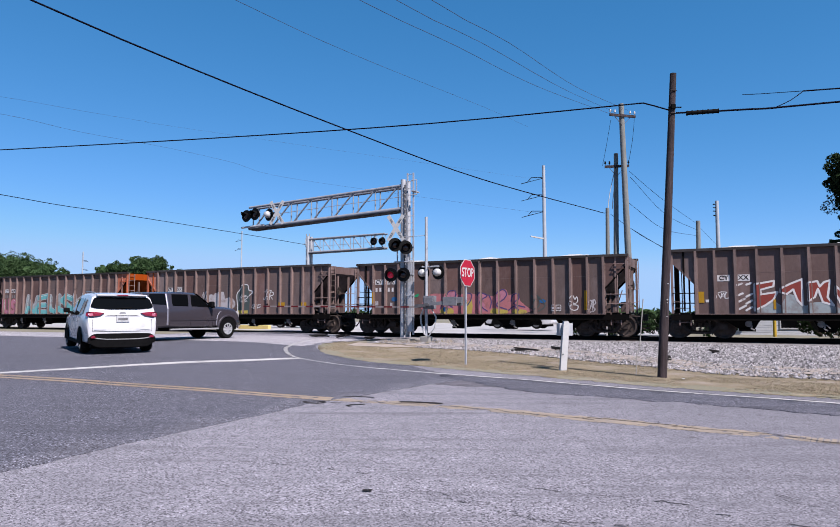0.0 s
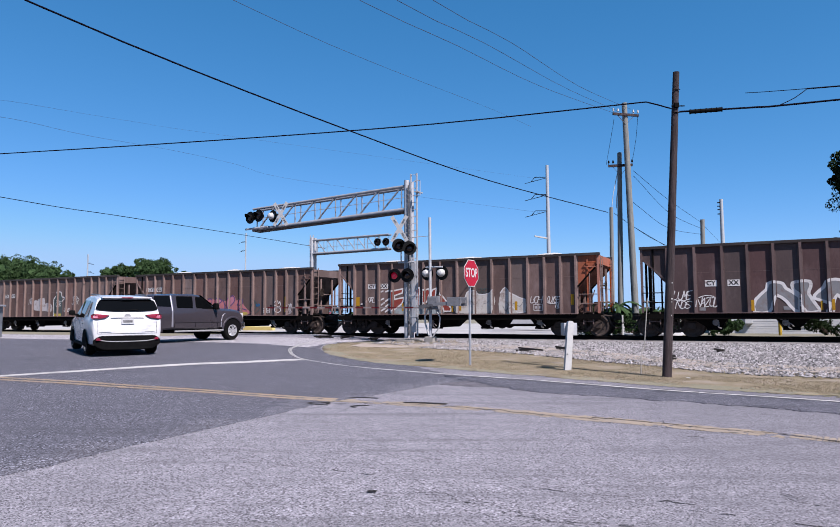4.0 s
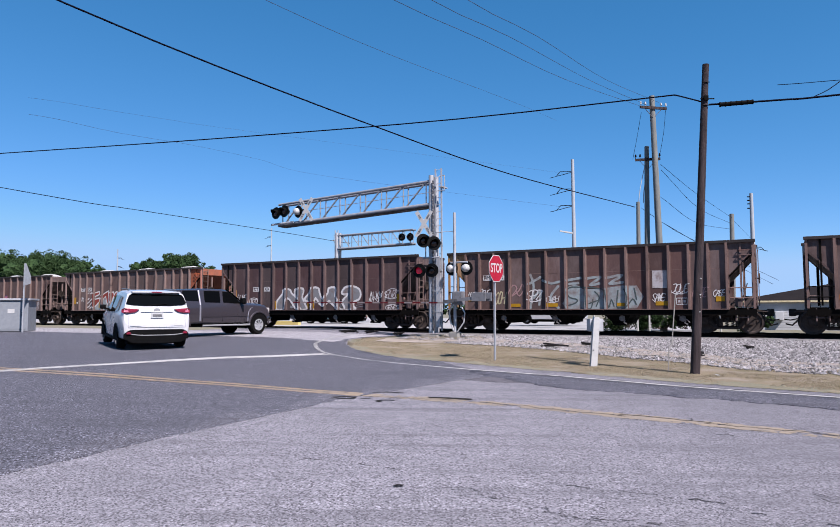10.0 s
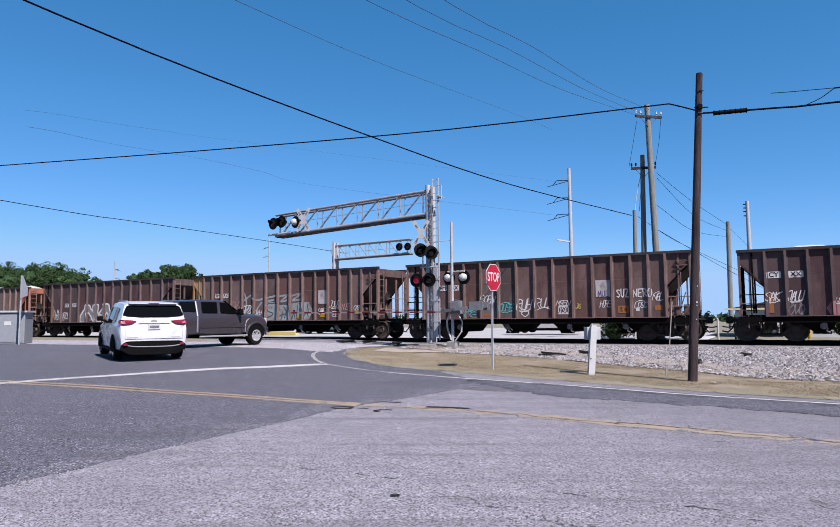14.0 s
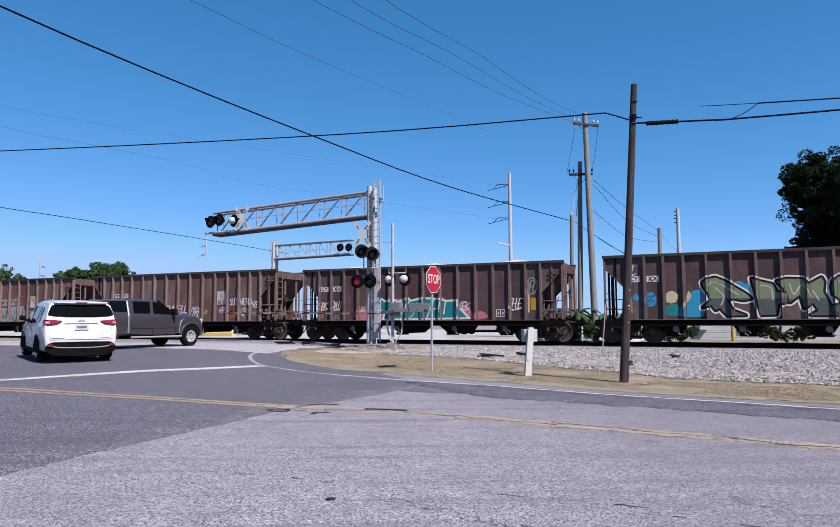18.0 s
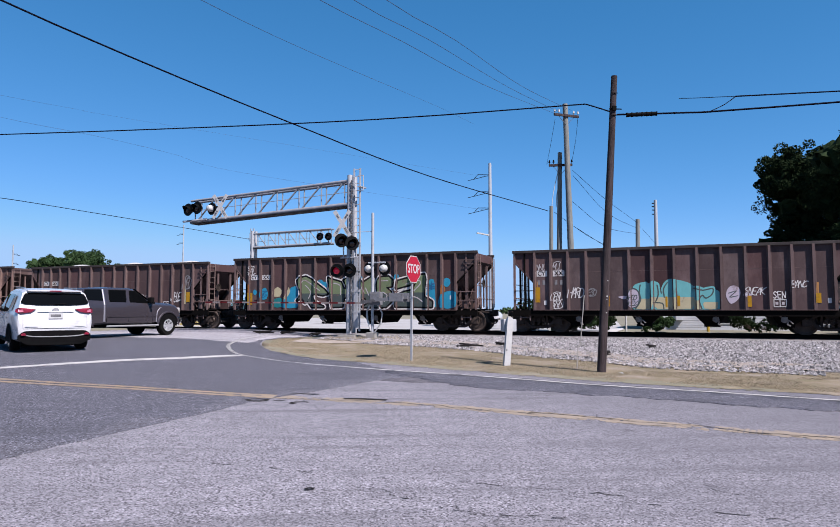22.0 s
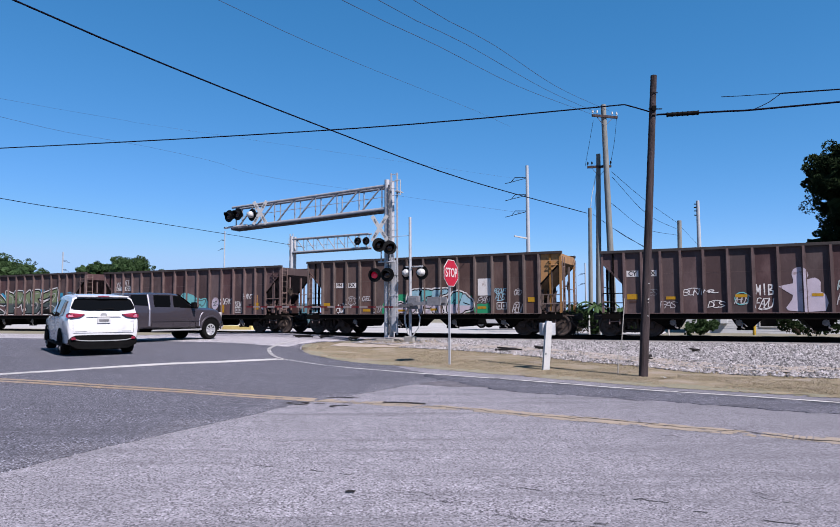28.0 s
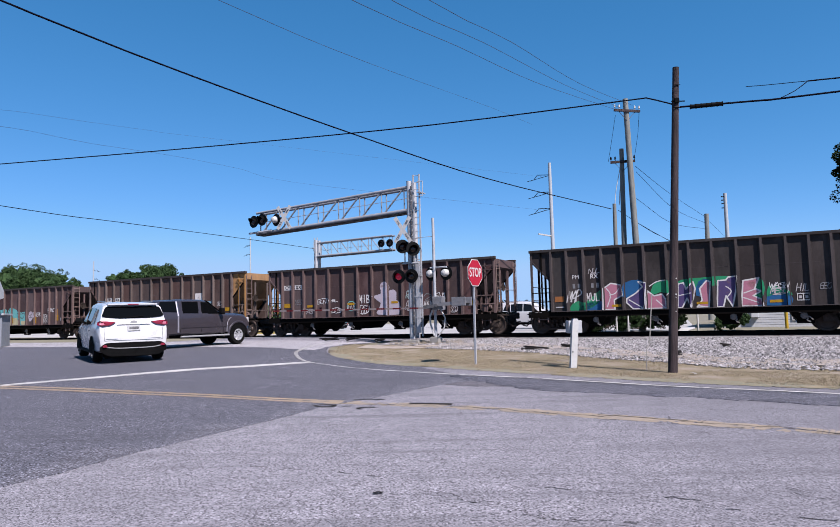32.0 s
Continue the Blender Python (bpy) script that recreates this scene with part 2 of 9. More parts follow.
CONCRETE = mat("concrete", (0.2509, 0.2409, 0.2258), (0.2107, 0.2007, 0.1907), 0.9, scale=2, fine=40)
WEATHERED = mat("weathered_grey_steel", (0.11, 0.11, 0.12), (0.06, 0.06, 0.066), 0.7, 0.2, scale=5, fine=40)
GALV = mat("galvanised_steel", (0.37, 0.38, 0.405), (0.275, 0.285, 0.31), 0.55, 0.2, scale=4, fine=40, bump=0.1, spec=0.3)
# darker copy of the mast's steel: the gantry arms' shade is in the colour
GALV_SHADED = mat("shaded_galvanised_steel", (0.255, 0.265, 0.295), (0.175, 0.185, 0.21), 0.6, 0.2, scale=4, fine=40, bump=0.1, spec=0.25)
SIGNAL_BLACK = mat("black_enamel", (0.002678, 0.002678, 0.002902), rough=0.5, fine=30, bump=0.05)
LENS_RED = mat("red_lens", (0.01339, 0.001339, 0.002232), (0.01116, 0.001116, 0.002232), 0.25, fine=90, bump=0.2, spec=0.5)
LENS_LIT = mat("red_lens_lit", (0.5, 0.012, 0.05), (0.45, 0.012, 0.04), 0.25, fine=90, bump=0.2, glow=0.07, spec=0.5)
SIGN_RED = mat("red_sign_sheeting", (0.3011, 0.01254, 0.03011), (0.2609, 0.01104, 0.02509), 0.45, fine=20, bump=0.03, spec=0.25)
SIGN_WHITE = mat("white_sign_sheeting", (0.3763, 0.3763, 0.3814), (0.3413, 0.3413, 0.3413), 0.5, fine=20, bump=0.03, spec=0.25)
WIRE = mat("cable_black", (0.003, 0.003, 0.009), rough=0.9, bump=0.0, spec=0.05)
WIRE_GREY = mat("bare_conductor", (0.04, 0.05, 0.08), rough=0.7, bump=0.0, spec=0.2)
# base colour sunk to near-black: the shade of the wagons' undersides is in it
STEEL_DARK = mat("near_black_steel", (0.002455, 0.002232, 0.002232), (0.004018, 0.003125, 0.002902), 0.85, scale=3, fine=25, bump=0.3, spec=0.05)
RAIL_STEEL = mat("rail_steel", (0.00491, 0.003571, 0.003125), (0.003125, 0.002455, 0.002232), 0.7, 0.0, fine=30, spec=0.06)
WHEEL_STEEL = mat("wheel_steel", (0.082, 0.064, 0.057), (0.045, 0.035, 0.031), 0.6, 0.3, scale=4, fine=30)
PAINT_WHITE = mat("white_car_paint", (0.41, 0.408, 0.428), (0.40, 0.398, 0.418), 0.25, scale=1, fine=10, bump=0.0, coat=0.5, spec=0.5)
PAINT_GREY = mat("grey_car_paint", (0.036, 0.031, 0.038), (0.033, 0.028, 0.035), 0.3, 0.2, scale=1, fine=10, bump=0.0, coat=0.6, spec=0.4)
PLASTIC = mat("black_plastic", (0.004, 0.004, 0.0045), rough=0.8, fine=80, bump=0.1, spec=0.06)
RUBBER = mat("tyre_rubber", (0.001786, 0.001786, 0.001786), (0.002678, 0.002678, 0.002678), 0.9, fine=60, spec=0.15)
CHROME = mat("chrome", (0.75, 0.75, 0.76), (0.7, 0.7, 0.71), 0.12, 1.0, bump=0.0, spec=0.5)
ALLOY = mat("alloy", (0.30, 0.30, 0.31), (0.24, 0.24, 0.25), 0.4, 0.3, bump=0.0, spec=0.5)
GLASS_DARK = glass("tinted_glass", (0.0025, 0.0027, 0.003), 0.03, 0.10)
GLASS_SIDE = glass("side_glass", (0.004, 0.0045, 0.005), 0.02, 0.3)
GLASS_PALE = glass("clear_cabin_glass", (0.002, 0.0022, 0.0026), 0.03, 0.02)
TAIL_RED = mat("tail_lamp_red", (0.17, 0.010, 0.028), (0.13, 0.008, 0.022), 0.3, bump=0.0, spec=0.3)
LAMP_HIGHLIGHT = mat("pink_lamp_highlight", (0.42, 0.14, 0.19), (0.30, 0.07, 0.11), 0.2, scale=14, fine=40, bump=0.0, coat=0.6, spec=0.5)
LAMP_CLEAR = mat("clear_lamp", (0.3763, 0.3613, 0.3613), rough=0.15, bump=0.0, coat=0.6, spec=0.5)
LEAF = mat("leaf_green", (0.033, 0.062, 0.022), (0.015, 0.032, 0.012), 0.8, scale=0.6, fine=5, bump=0.0, spec=0.1)
LEAF_DARK = mat("leaf_dark", (0.015, 0.027, 0.0100), (0.0072, 0.014, 0.0055), 0.85, scale=0.6, fine=5, bump=0.0, spec=0.06)
BARK = mat("bark", (0.06022, 0.04767, 0.03763), (0.03513, 0.0276, 0.02259), 0.95, scale=4, fine=20, bump=0.8, stretch=(4, 4, 1))
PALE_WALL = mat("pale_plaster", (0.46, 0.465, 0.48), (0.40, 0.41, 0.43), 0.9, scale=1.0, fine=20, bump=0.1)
ROOF_DARK = mat("dark_shingle", (0.01228, 0.009598, 0.01004), (0.008928, 0.007142, 0.007812), 0.9, scale=2, fine=14, bump=0.4)
PALE_YELLOW = mat("pale_yellow_paint", (0.52, 0.42, 0.16), (0.46, 0.37, 0.15), 0.7, fine=30, dirt=(0.32, 0.25, 0.11), dirt_amount=0.3, dirt_scale=4)
YELLOW_PAINT = mat("yellow_paint", (0.3513, 0.2359, 0.02509), (0.3011, 0.2007, 0.02509), 0.6, fine=30, dirt=(0.1506, 0.1004, 0.03011), dirt_amount=0.3, dirt_scale=4)
LIMESTONE = mat("crushed_limestone", (0.3613, 0.3613, 0.3613), (0.3011, 0.3011, 0.3011), 0.95, scale=3, fine=25, bump=0.6)


# ---- mesh helpers ----
def finish(bm, material, smooth=False):
    me = bpy.data.meshes.new("mesh")
    bm.normal_update()
    bm.to_mesh(me)
    bm.free()
    for m in (material if isinstance(material, (list, tuple)) else [material]):
        me.materials.append(m)
    if smooth:
        me.polygons.foreach_set("use_smooth", [True] * len(me.polygons))
        me.set_sharp_from_angle(angle=radians(35))
    return me


def part(name, bm, material, parent, label="", smooth=False):
    """One mesh object under a thing or a part."""
    ob = new(name, bm if isinstance(bm, bpy.types.Mesh) else finish(bm, material, smooth))
    ob.parent = parent
    return tagged(ob, label)


def thing(name, m, label, category, group="", kind=""):
    ob = new(name)
    ob.matrix_basis = m
    return tagged(ob, label, category, group, kind)


def box(bm, x0, x1, y0, y1, z0, z1, bev=0.0):
    g = bmesh.ops.create_cube(bm, size=1.0, matrix=Matrix.LocRotScale(((x0 + x1) / 2, (y0 + y1) / 2, (z0 + z1) / 2), None, (x1 - x0, y1 - y0, z1 - z0)))
    if bev:
        es = {e for v in g["verts"] for e in v.link_edges}
        bmesh.ops.bevel(bm, geom=list(es), offset=bev, segments=2, profile=0.7, affect="EDGES")
    return bm


def rod(bm, a, b, r, r2=None, seg=8, caps=True):
    a, b = Vector(a), Vector(b)
    d = b - a
    bmesh.ops.create_cone(bm, cap_ends=caps, segments=seg, radius1=r, radius2=r if r2 is None else r2, depth=d.length,
                          matrix=Matrix.Translation((a + b) / 2) @ d.to_track_quat("Z", "Y").to_matrix().to_4x4())
    return bm


def bar(bm, a, b, w, h):
    """A straight flat or square bar from a to b."""
    a, b = Vector(a), Vector(b)
    d = b - a
    bmesh.ops.create_cube(bm, size=1.0, matrix=Matrix.Translation((a + b) / 2) @ d.to_track_quat("Z", "Y").to_matrix().to_4x4() @ Matrix.Diagonal((w, h, d.length, 1)))
    return bm


def tube(bm, pts, r, seg=6):
    for a, b in zip(pts, pts[1:]):
        rod(bm, a, b, r, seg=seg)
    return bm


def prism(bm, poly, y0, y1):
    """A polygon in x and z, extruded from y0 to y1."""
    a = [bm.verts.new((x, y0, z)) for x, z in poly]
    b = [bm.verts.new((x, y1, z)) for x, z in poly]
    bm.faces.new(a)
    bm.faces.new(b[::-1])
    for i in range(len(poly)):
        j = (i + 1) % len(poly)
        bm.faces.new((a[j], a[i], b[i], b[j]))
    bmesh.ops.recalc_face_normals(bm, faces=bm.faces)
    return bm


def lathe(bm, prof, seg=24, axis="Y"):
    """A turned shape: prof is (radius, place along the axis)."""
    rings = []
    for r, h in prof:
        ring = []
        for i in range(seg):
            a = 2 * math.pi * i / seg
            c, s = r * math.cos(a), r * math.sin(a)
            ring.append(bm.verts.new((c, h, s) if axis == "Y" else (c, s, h)))
        rings.append(ring)
    for a, b in zip(rings, rings[1:]):
        for i in range(seg):
            j = (i + 1) % seg
            bm.faces.new((a[i], a[j], b[j], b[i]))
    bm.faces.new(rings[0][::-1])
    bm.faces.new(rings[-1])
    bmesh.ops.recalc_face_normals(bm, faces=bm.faces)
    return bm


def B():
    return bmesh.new()


# ---- the lie of the land ----
TRACK = radians(-26.18)
TD, TN = Vector((math.cos(TRACK), math.sin(TRACK), 0)), Vector((-math.sin(TRACK), math.cos(TRACK), 0))
FACE = 28.70          # the near side of the train, along TN from the origin
RAIL_Z = 0.45


def lin(v, xs, ys):
    for i in range(len(xs) - 1):
        if v <= xs[i + 1]:
            return ys[i] + (ys[i + 1] - ys[i]) * max(0.0, (v - xs[i]) / (xs[i + 1] - xs[i]))
    return ys[-1]


def gz(x, y):
    """Height of the ground: a ramp up to the crossing, a low bank elsewhere."""
    s = 0.42 * x + 0.908 * y
    zl = lin(s, [3, 12.5, 21, 27], [0, 0.33, 0.40, 0.42])
    zr = lin(s, [17, 21, 27.6, 30], [0, 0.07, 0.26, 0.27])
    u = min(1, max(0, (-x - 1.0) / 6.0))
    w = u * u * (3 - 2 * u)
    return zl * w + zr * (1 - w)


def smooth_line(pts, step=0.4):
    """A Catmull-Rom line through the points."""
    out = []
    P = [Vector(p).to_2d() for p in pts]
    P = [P[0] * 2 - P[1], *P, P[-1] * 2 - P[-2]]
    for i in range(1, len(P) - 2):
        n = max(1, int((P[i + 1] - P[i]).length / step))
        for k in range(n):
            t = k / n
            a, b, c, d = P[i - 1], P[i], P[i + 1], P[i + 2]
            out.append(0.5 * ((2 * b) + (c - a) * t + (2 * a - 5 * b + 4 * c - d) * t * t + (3 * b - 3 * c + d - a) * t ** 3))
    out.append(P[-2])
    return out


def skirt(bm, depth):
    """Turn a sheet's rim down into what it lies on."""
    rim = bmesh.ops.extrude_edge_only(bm, edges=[e for e in bm.edges if e.is_boundary])["geom"]
    for v in rim:
        if isinstance(v, bmesh.types.BMVert):
            v.co.z -= depth
        elif isinstance(v, bmesh.types.BMFace):
            v.smooth = False


def region(name, outline, dz, material, grid, label, category, near=60, ragged=0.0):
    """A sheet on the ground inside an outline, fine enough to follow it."""
    from mathutils.geometry import delaunay_2d_cdt
    P = [Vector(p).to_2d() for p in outline]
    if ragged:
        Q = []
        for a, b in zip(P, P[1:] + P[:1]):
            m = max(1, int((b - a).length / 0.08)) if (b - a).length < 3 else 1
            Q += [a.lerp(b, i / m) + Vector((noise.noise((a.lerp(b, i / m) * 2.1).to_3d()), noise.noise((a.lerp(b, i / m) * 2.3 + Vector((9, 4))).to_3d()))) * ragged + Vector((noise.noise((a.lerp(b, i / m) * 7.1).to_3d()), noise.noise((a.lerp(b, i / m) * 6.3 + Vector((3, 8))).to_3d()))) * ragged * 0.6 for i in range(m)]
        P = Q
    n = len(P)
    xs, ys = [p.x for p in P], [p.y for p in P]
    pts = list(P)

    def inside(x, y):
        c = False
        for i in range(n):
            a, b = P[i], P[i - 1]
            if (a.y > y) != (b.y > y) and x < (b.x - a.x) * (y - a.y) / (b.y - a.y) + a.x:
                c = not c
        return c
    x = max(min(xs), -near)
    while x < min(max(xs), near):
        y = max(min(ys), -near)
        while y < min(max(ys), near):
            if inside(x, y):
                pts.append(Vector((x, y)))
            y += grid
        x += grid
    v, e, f, *_ = delaunay_2d_cdt(pts, [(i, (i + 1) % n) for i in range(n)], [], 1, 1e-4)
    me = bpy.data.meshes.new(name)
    me.from_pydata([(p.x, p.y, gz(p.x, p.y) + dz) for p in v], [], [tuple(t) for t in f])
    me.materials.append(material)
    me.polygons.foreach_set("use_smooth", [True] * len(me.polygons))
    bm = bmesh.new()
    bm.from_mesh(me)
    bmesh.ops.recalc_face_normals(bm, faces=bm.faces)
    if bm.faces and sum(fc.normal.z for fc in bm.faces) < 0:
        bmesh.ops.reverse_faces(bm, faces=bm.faces)
    skirt(bm, dz + 0.01)
    bm.to_mesh(me)
    bm.free()
    return tagged(new(name, me), label, category, "", "structure")


def ribbon(name, pts, width, dz, material, label, category="road marking", step=0.35, offset=0.0, skip=0.0, rim=True):
    """A painted stripe along a line on the ground."""
    L = smooth_line(pts, step)
    bm = B()
    prev = None
    for i, p in enumerate(L):
        t = (L[min(i + 1, len(L) - 1)] - L[max(i - 1, 0)]).normalized()
        nn = Vector((-t.y, t.x))
        w = width * (0.92 + 0.16 * random.random())
        a, b = p + nn * (offset + w / 2), p + nn * (offset - w / 2)
        cur = (bm.verts.new((a.x, a.y, gz(*a) + dz)), bm.verts.new((b.x, b.y, gz(*b) + dz)))
        if prev and random.random() >= skip:
            bm.faces.new((prev[0], prev[1], cur[1], cur[0]))
        prev = cur
    bmesh.ops.recalc_face_normals(bm, faces=bm.faces)
    if bm.faces and sum(fc.normal.z for fc in bm.faces) < 0:
        bmesh.ops.reverse_faces(bm, faces=bm.faces)
    if rim:
        skirt(bm, dz + 0.006)
    ob = new(name, finish(bm, material))
    return tagged(ob, label, category, "", "structure")


def worn_line(name, pts, width, dz, material, label, keep=0.8, cell=0.045):
    """A stripe of old paint, chipped away in flakes, most of all along its edges."""
    L = smooth_line(pts, cell)
    n = max(3, int(width / cell))
    rnd = random.Random(len(L))
    vs, fs = [], []
    for i in range(1, len(L) - 1):
        p = L[i]
        t = (L[i + 1] - L[i - 1]).normalized()
        nn = Vector((-t.y, t.x))
        for j in range(n):
            u = (j + 0.5) / n - 0.5
            q = p + nn * (u * width)
            worn = noise.noise((q * 1.7).to_3d()) * 0.5 + noise.noise((q * 7.0).to_3d()) * 0.5
            if worn + rnd.uniform(-0.12, 0.12) > keep - 0.4 - 0.9 * max(0, abs(u) - 0.34) * 4:
                continue
            c = cell * rnd.uniform(0.54, 0.74)
            k = len(vs)
            z = gz(q.x, q.y) + dz - (0.006 if q.x > -1.5 and q.y < 12.4 - 0.5 * q.x else 0)
            for a, b in ((-1, -1), (1, -1), (1, 1), (-1, 1)):
                r = q + t * (a * c * rnd.uniform(0.7, 1.1)) + nn * (b * c * rnd.uniform(0.7, 1.1))
                vs.append((r.x, r.y, z + 0.0002 * ((i + j) % 3)))
            fs.append((k, k + 1, k + 2, k + 3) if t.cross(nn) > 0 else (k + 3, k + 2, k + 1, k))
    me = bpy.data.meshes.new(name)
    me.from_pydata(vs, [], fs)
    me.materials.append(material)
    return tagged(new(name, me), label, "road marking", "", "structure")


def on_track(k, off, z):
    """A place k metres along the track, off metres beyond the train's near side."""
    p = TD * k + TN * (FACE + off)
    return Vector((p.x, p.y, z))


# ground to the horizon
def ground_sheet():
    ax = [-2500, -900, -400, -200, -120, -80] + [v * 2.0 for v in range(-30, 31)] + [80, 120, 200, 400, 900, 2500]
    bm = B()
    vs = [[bm.verts.new((x, y, gz(x, y) - 0.035)) for y in ax] for x in ax]
    for i in range(len(ax) - 1):
        for j in range(len(ax) - 1):
            bm.faces.new((vs[i][j], vs[i + 1][j], vs[i + 1][j + 1], vs[i][j + 1]))
    tagged(new("ground", finish(bm, FAR_GROUND)), "dry grassy ground reaching to the horizon", "ground", "", "structure")


ground_sheet()
VERGE_EDGE = [(7.35, 11.4), (6.2, 12.25), (5.0, 13.2), (3.0, 15.3), (1.05, 17.45), (-0.38, 19.04), (-1.72, 20.39), (-2.93, 22.06), (-3.56, 23.93), (-3.76, 26.68)]
verge = smooth_line([(40, -10.5), (12, 8), *VERGE_EDGE, (-3.3, 28.5), (-1.5, 32)], 0.5)
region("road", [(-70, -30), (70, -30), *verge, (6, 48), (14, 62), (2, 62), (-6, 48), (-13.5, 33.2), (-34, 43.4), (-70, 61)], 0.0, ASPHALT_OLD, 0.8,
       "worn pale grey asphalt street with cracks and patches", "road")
PATCH = [(-8.6, -6), (-6.4, 0.0), (-4.9, 3.6), (-3.77, 6.05), (-3.43, 6.78), (-3.01, 7.77), (-2.42, 9.04), (-1.62, 10.94), (-0.82, 12.09), (0.16, 13.62), (0.7, 14.2)]
BAND = [(2.19, 12.67), (3.77, 11.33), (5.98, 9.56), (10, 6.6), (38, -12)]
VERGE_IN = [(x - 0.12, y - 0.16) for x, y in VERGE_EDGE]
EDGE = [(9, 8.95), (7.11, 10.38), (6.24, 11.12), (5.43, 11.72), (4.41, 12.5), (3.41, 13.45), (2.2, 14.6), (0.45, 16.03)]
region("road_patch", [*smooth_line(PATCH, 0.5), *smooth_line([(1.2, 14.5), (0.5, 16.0), *VERGE_IN[5:7], (-3.1, 22.0), (-3.75, 23.9), (-4.0, 26.7), (-3.5, 28.5)], 0.5),
       (-2.5, 30.0), (-12.5, 33.0), (-34, 43.2), (-70, 60.8), (-70, -6)], 0.006, ASPHALT_NEW, 0.8, "darker newer asphalt laid across the junction", "road", ragged=0.05)
region("road_band", [*smooth_line([(0.3, 13.6), *BAND], 0.6), *smooth_line([(40, -11.4), (12, 7.0), *[(x + 0.12, y + 0.14) for x, y in EDGE], VERGE_IN[5]], 0.5)], 0.004, ASPHALT_MID, 0.6, "worn darker band of asphalt along the verge", "road", ragged=0.12)
region("road_band", [*smooth_line([(0.73, 14.56), (1.69, 12.86), (2.98, 11.7), (4.49, 10.63), (5.75, 9.66), (6.61, 9.0), (9.5, 7.1), (20, -0.3)], 0.6), *smooth_line([(20, 0.9), (12, 6.6), *[(x - 0.02, y - 0.03) for x, y in EDGE]], 0.5)], 0.008, ASPHALT_NEW, 0.6, "dark sealed strip of asphalt beside the edge line", "road", ragged=0.2)
region("grass_verge", [*smooth_line([(40, -10.7), (12, 7.8), *[(x - 0.10, y - 0.12) for x, y in VERGE_EDGE], (-3.4, 28.4)], 0.5), (-2.0, 28.6), (20, 18), (60, 0)], 0.009, DRY_GRASS, 0.7,
       "strip of dry trodden grass beside the street", "grass", ragged=0.16)
GRAVEL_EDGE = [(10.5, 14.5), (9.4, 15.35), (8.3, 15.95), (7.45, 16.9), (6.75, 18.4), (5.75, 19.8), (5.0, 21.2), (4.1, 22.8), (2.5, 24.7), (0.4, 26.5)]
region("gravel_bank", [(60, -10), (14, 11.6), *smooth_line([*GRAVEL_EDGE, (-2.2, 28.4)], 0.5),
       (-0.6, 33.5), (12, 27.5), (60, 4)], 0.028, GRAVEL, 0.7, "grey crushed stone bank along the railway", "gravel", ragged=0.25)
region("road_apron", [*smooth_line([(-34, 38.6), (-20, 31.6), (-12.5, 28.2), (-8.0, 25.6), (-5.2, 24.4), (-4.3, 24.4)], 0.6), (-4.05, 26.7), (-3.6, 28.5), (-2.6, 30.0), (-12.5, 32.9), (-34, 43.0)], 0.011, ASPHALT_PALE, 0.8, "paler asphalt apron before the crossing", "road", ragged=0.12)
PALE_LOT = mat("pale_concrete_lot", (0.3055, 0.3016, 0.3055), (0.2405, 0.2366, 0.2418), 0.9, scale=0.5, fine=12, bump=0.2, dirt=(0.2, 0.195, 0.19), dirt_amount=0.4, dirt_scale=0.3)
region("far_lot", [on_track(k, o, 0).to_2d() for k, o in ((-120, 6.5), (-60, 5.0), (-16.5, 4.6), (-3.2, 4.4), (-3.2, 12.5), (-6, 40), (-120, 48))], 0.02, PALE_LOT, 1.6, "pale concrete yard beyond the railway", "yard", 140)
# paint on the road
YEL = [(-24, 20.5), (-14, 15.8), (-8.39, 13.3), (-5.72, 12.17), (-3.63, 11.75), (-2.06, 11.4), (-0.76, 11.0), (0.93, 10.14), (2.32, 9.22), (3.45, 8.42), (4.73, 7.58), (9, 4.6), (18, -2)]
YEL_LEFT = YEL[:6] + [(-1.5, 11.25)]
worn_line("yellow_line", [(x + 0.41 * (0.12), y + 0.91 * (0.12)) for x, y in YEL_LEFT], 0.13, 0.011, YELLOW_LINE, "worn yellow centre line on the street", 0.85)
worn_line("yellow_line", [(x + 0.41 * (-0.12), y + 0.91 * (-0.12)) for x, y in YEL_LEFT], 0.13, 0.011, YELLOW_LINE, "worn yellow centre line on the street", 0.85)
ribbon("stop_line", [(-14, 10.4), (-8.75, 13.87), (-7.9, 14.34), (-6.52, 15.14), (-5.13, 16.55), (-4.18, 18.22), (-3.61, 19.33)], 0.3, 0.012, WHITE_LINE, "white painted line across the mouth of the side road")
worn_line("edge_line", [(-4.3, 30.0), (-4.55, 29.0), (-4.76, 26.28), (-4.72, 23.92), (-4.55, 22.4), (-4.06, 20.57), (-3.6, 19.55), (-2.8, 18.81), (-1.21, 17.6), *EDGE[::-1]], 0.12, 0.012, EDGE_PAINT, "worn white edge line curving round the corner", 0.66)
worn_line("faded_line", [(-2.4, 11.49), (-2.06, 11.4), (-0.76, 11.0), (0.93, 10.12), (2.32, 9.2), (3.45, 8.4), (4.73, 7.56), (7.5, 5.62)], 0.44, 0.009, PEACH_PAINT, "broad faded yellow centre paint crazed with cracks", 0.62)


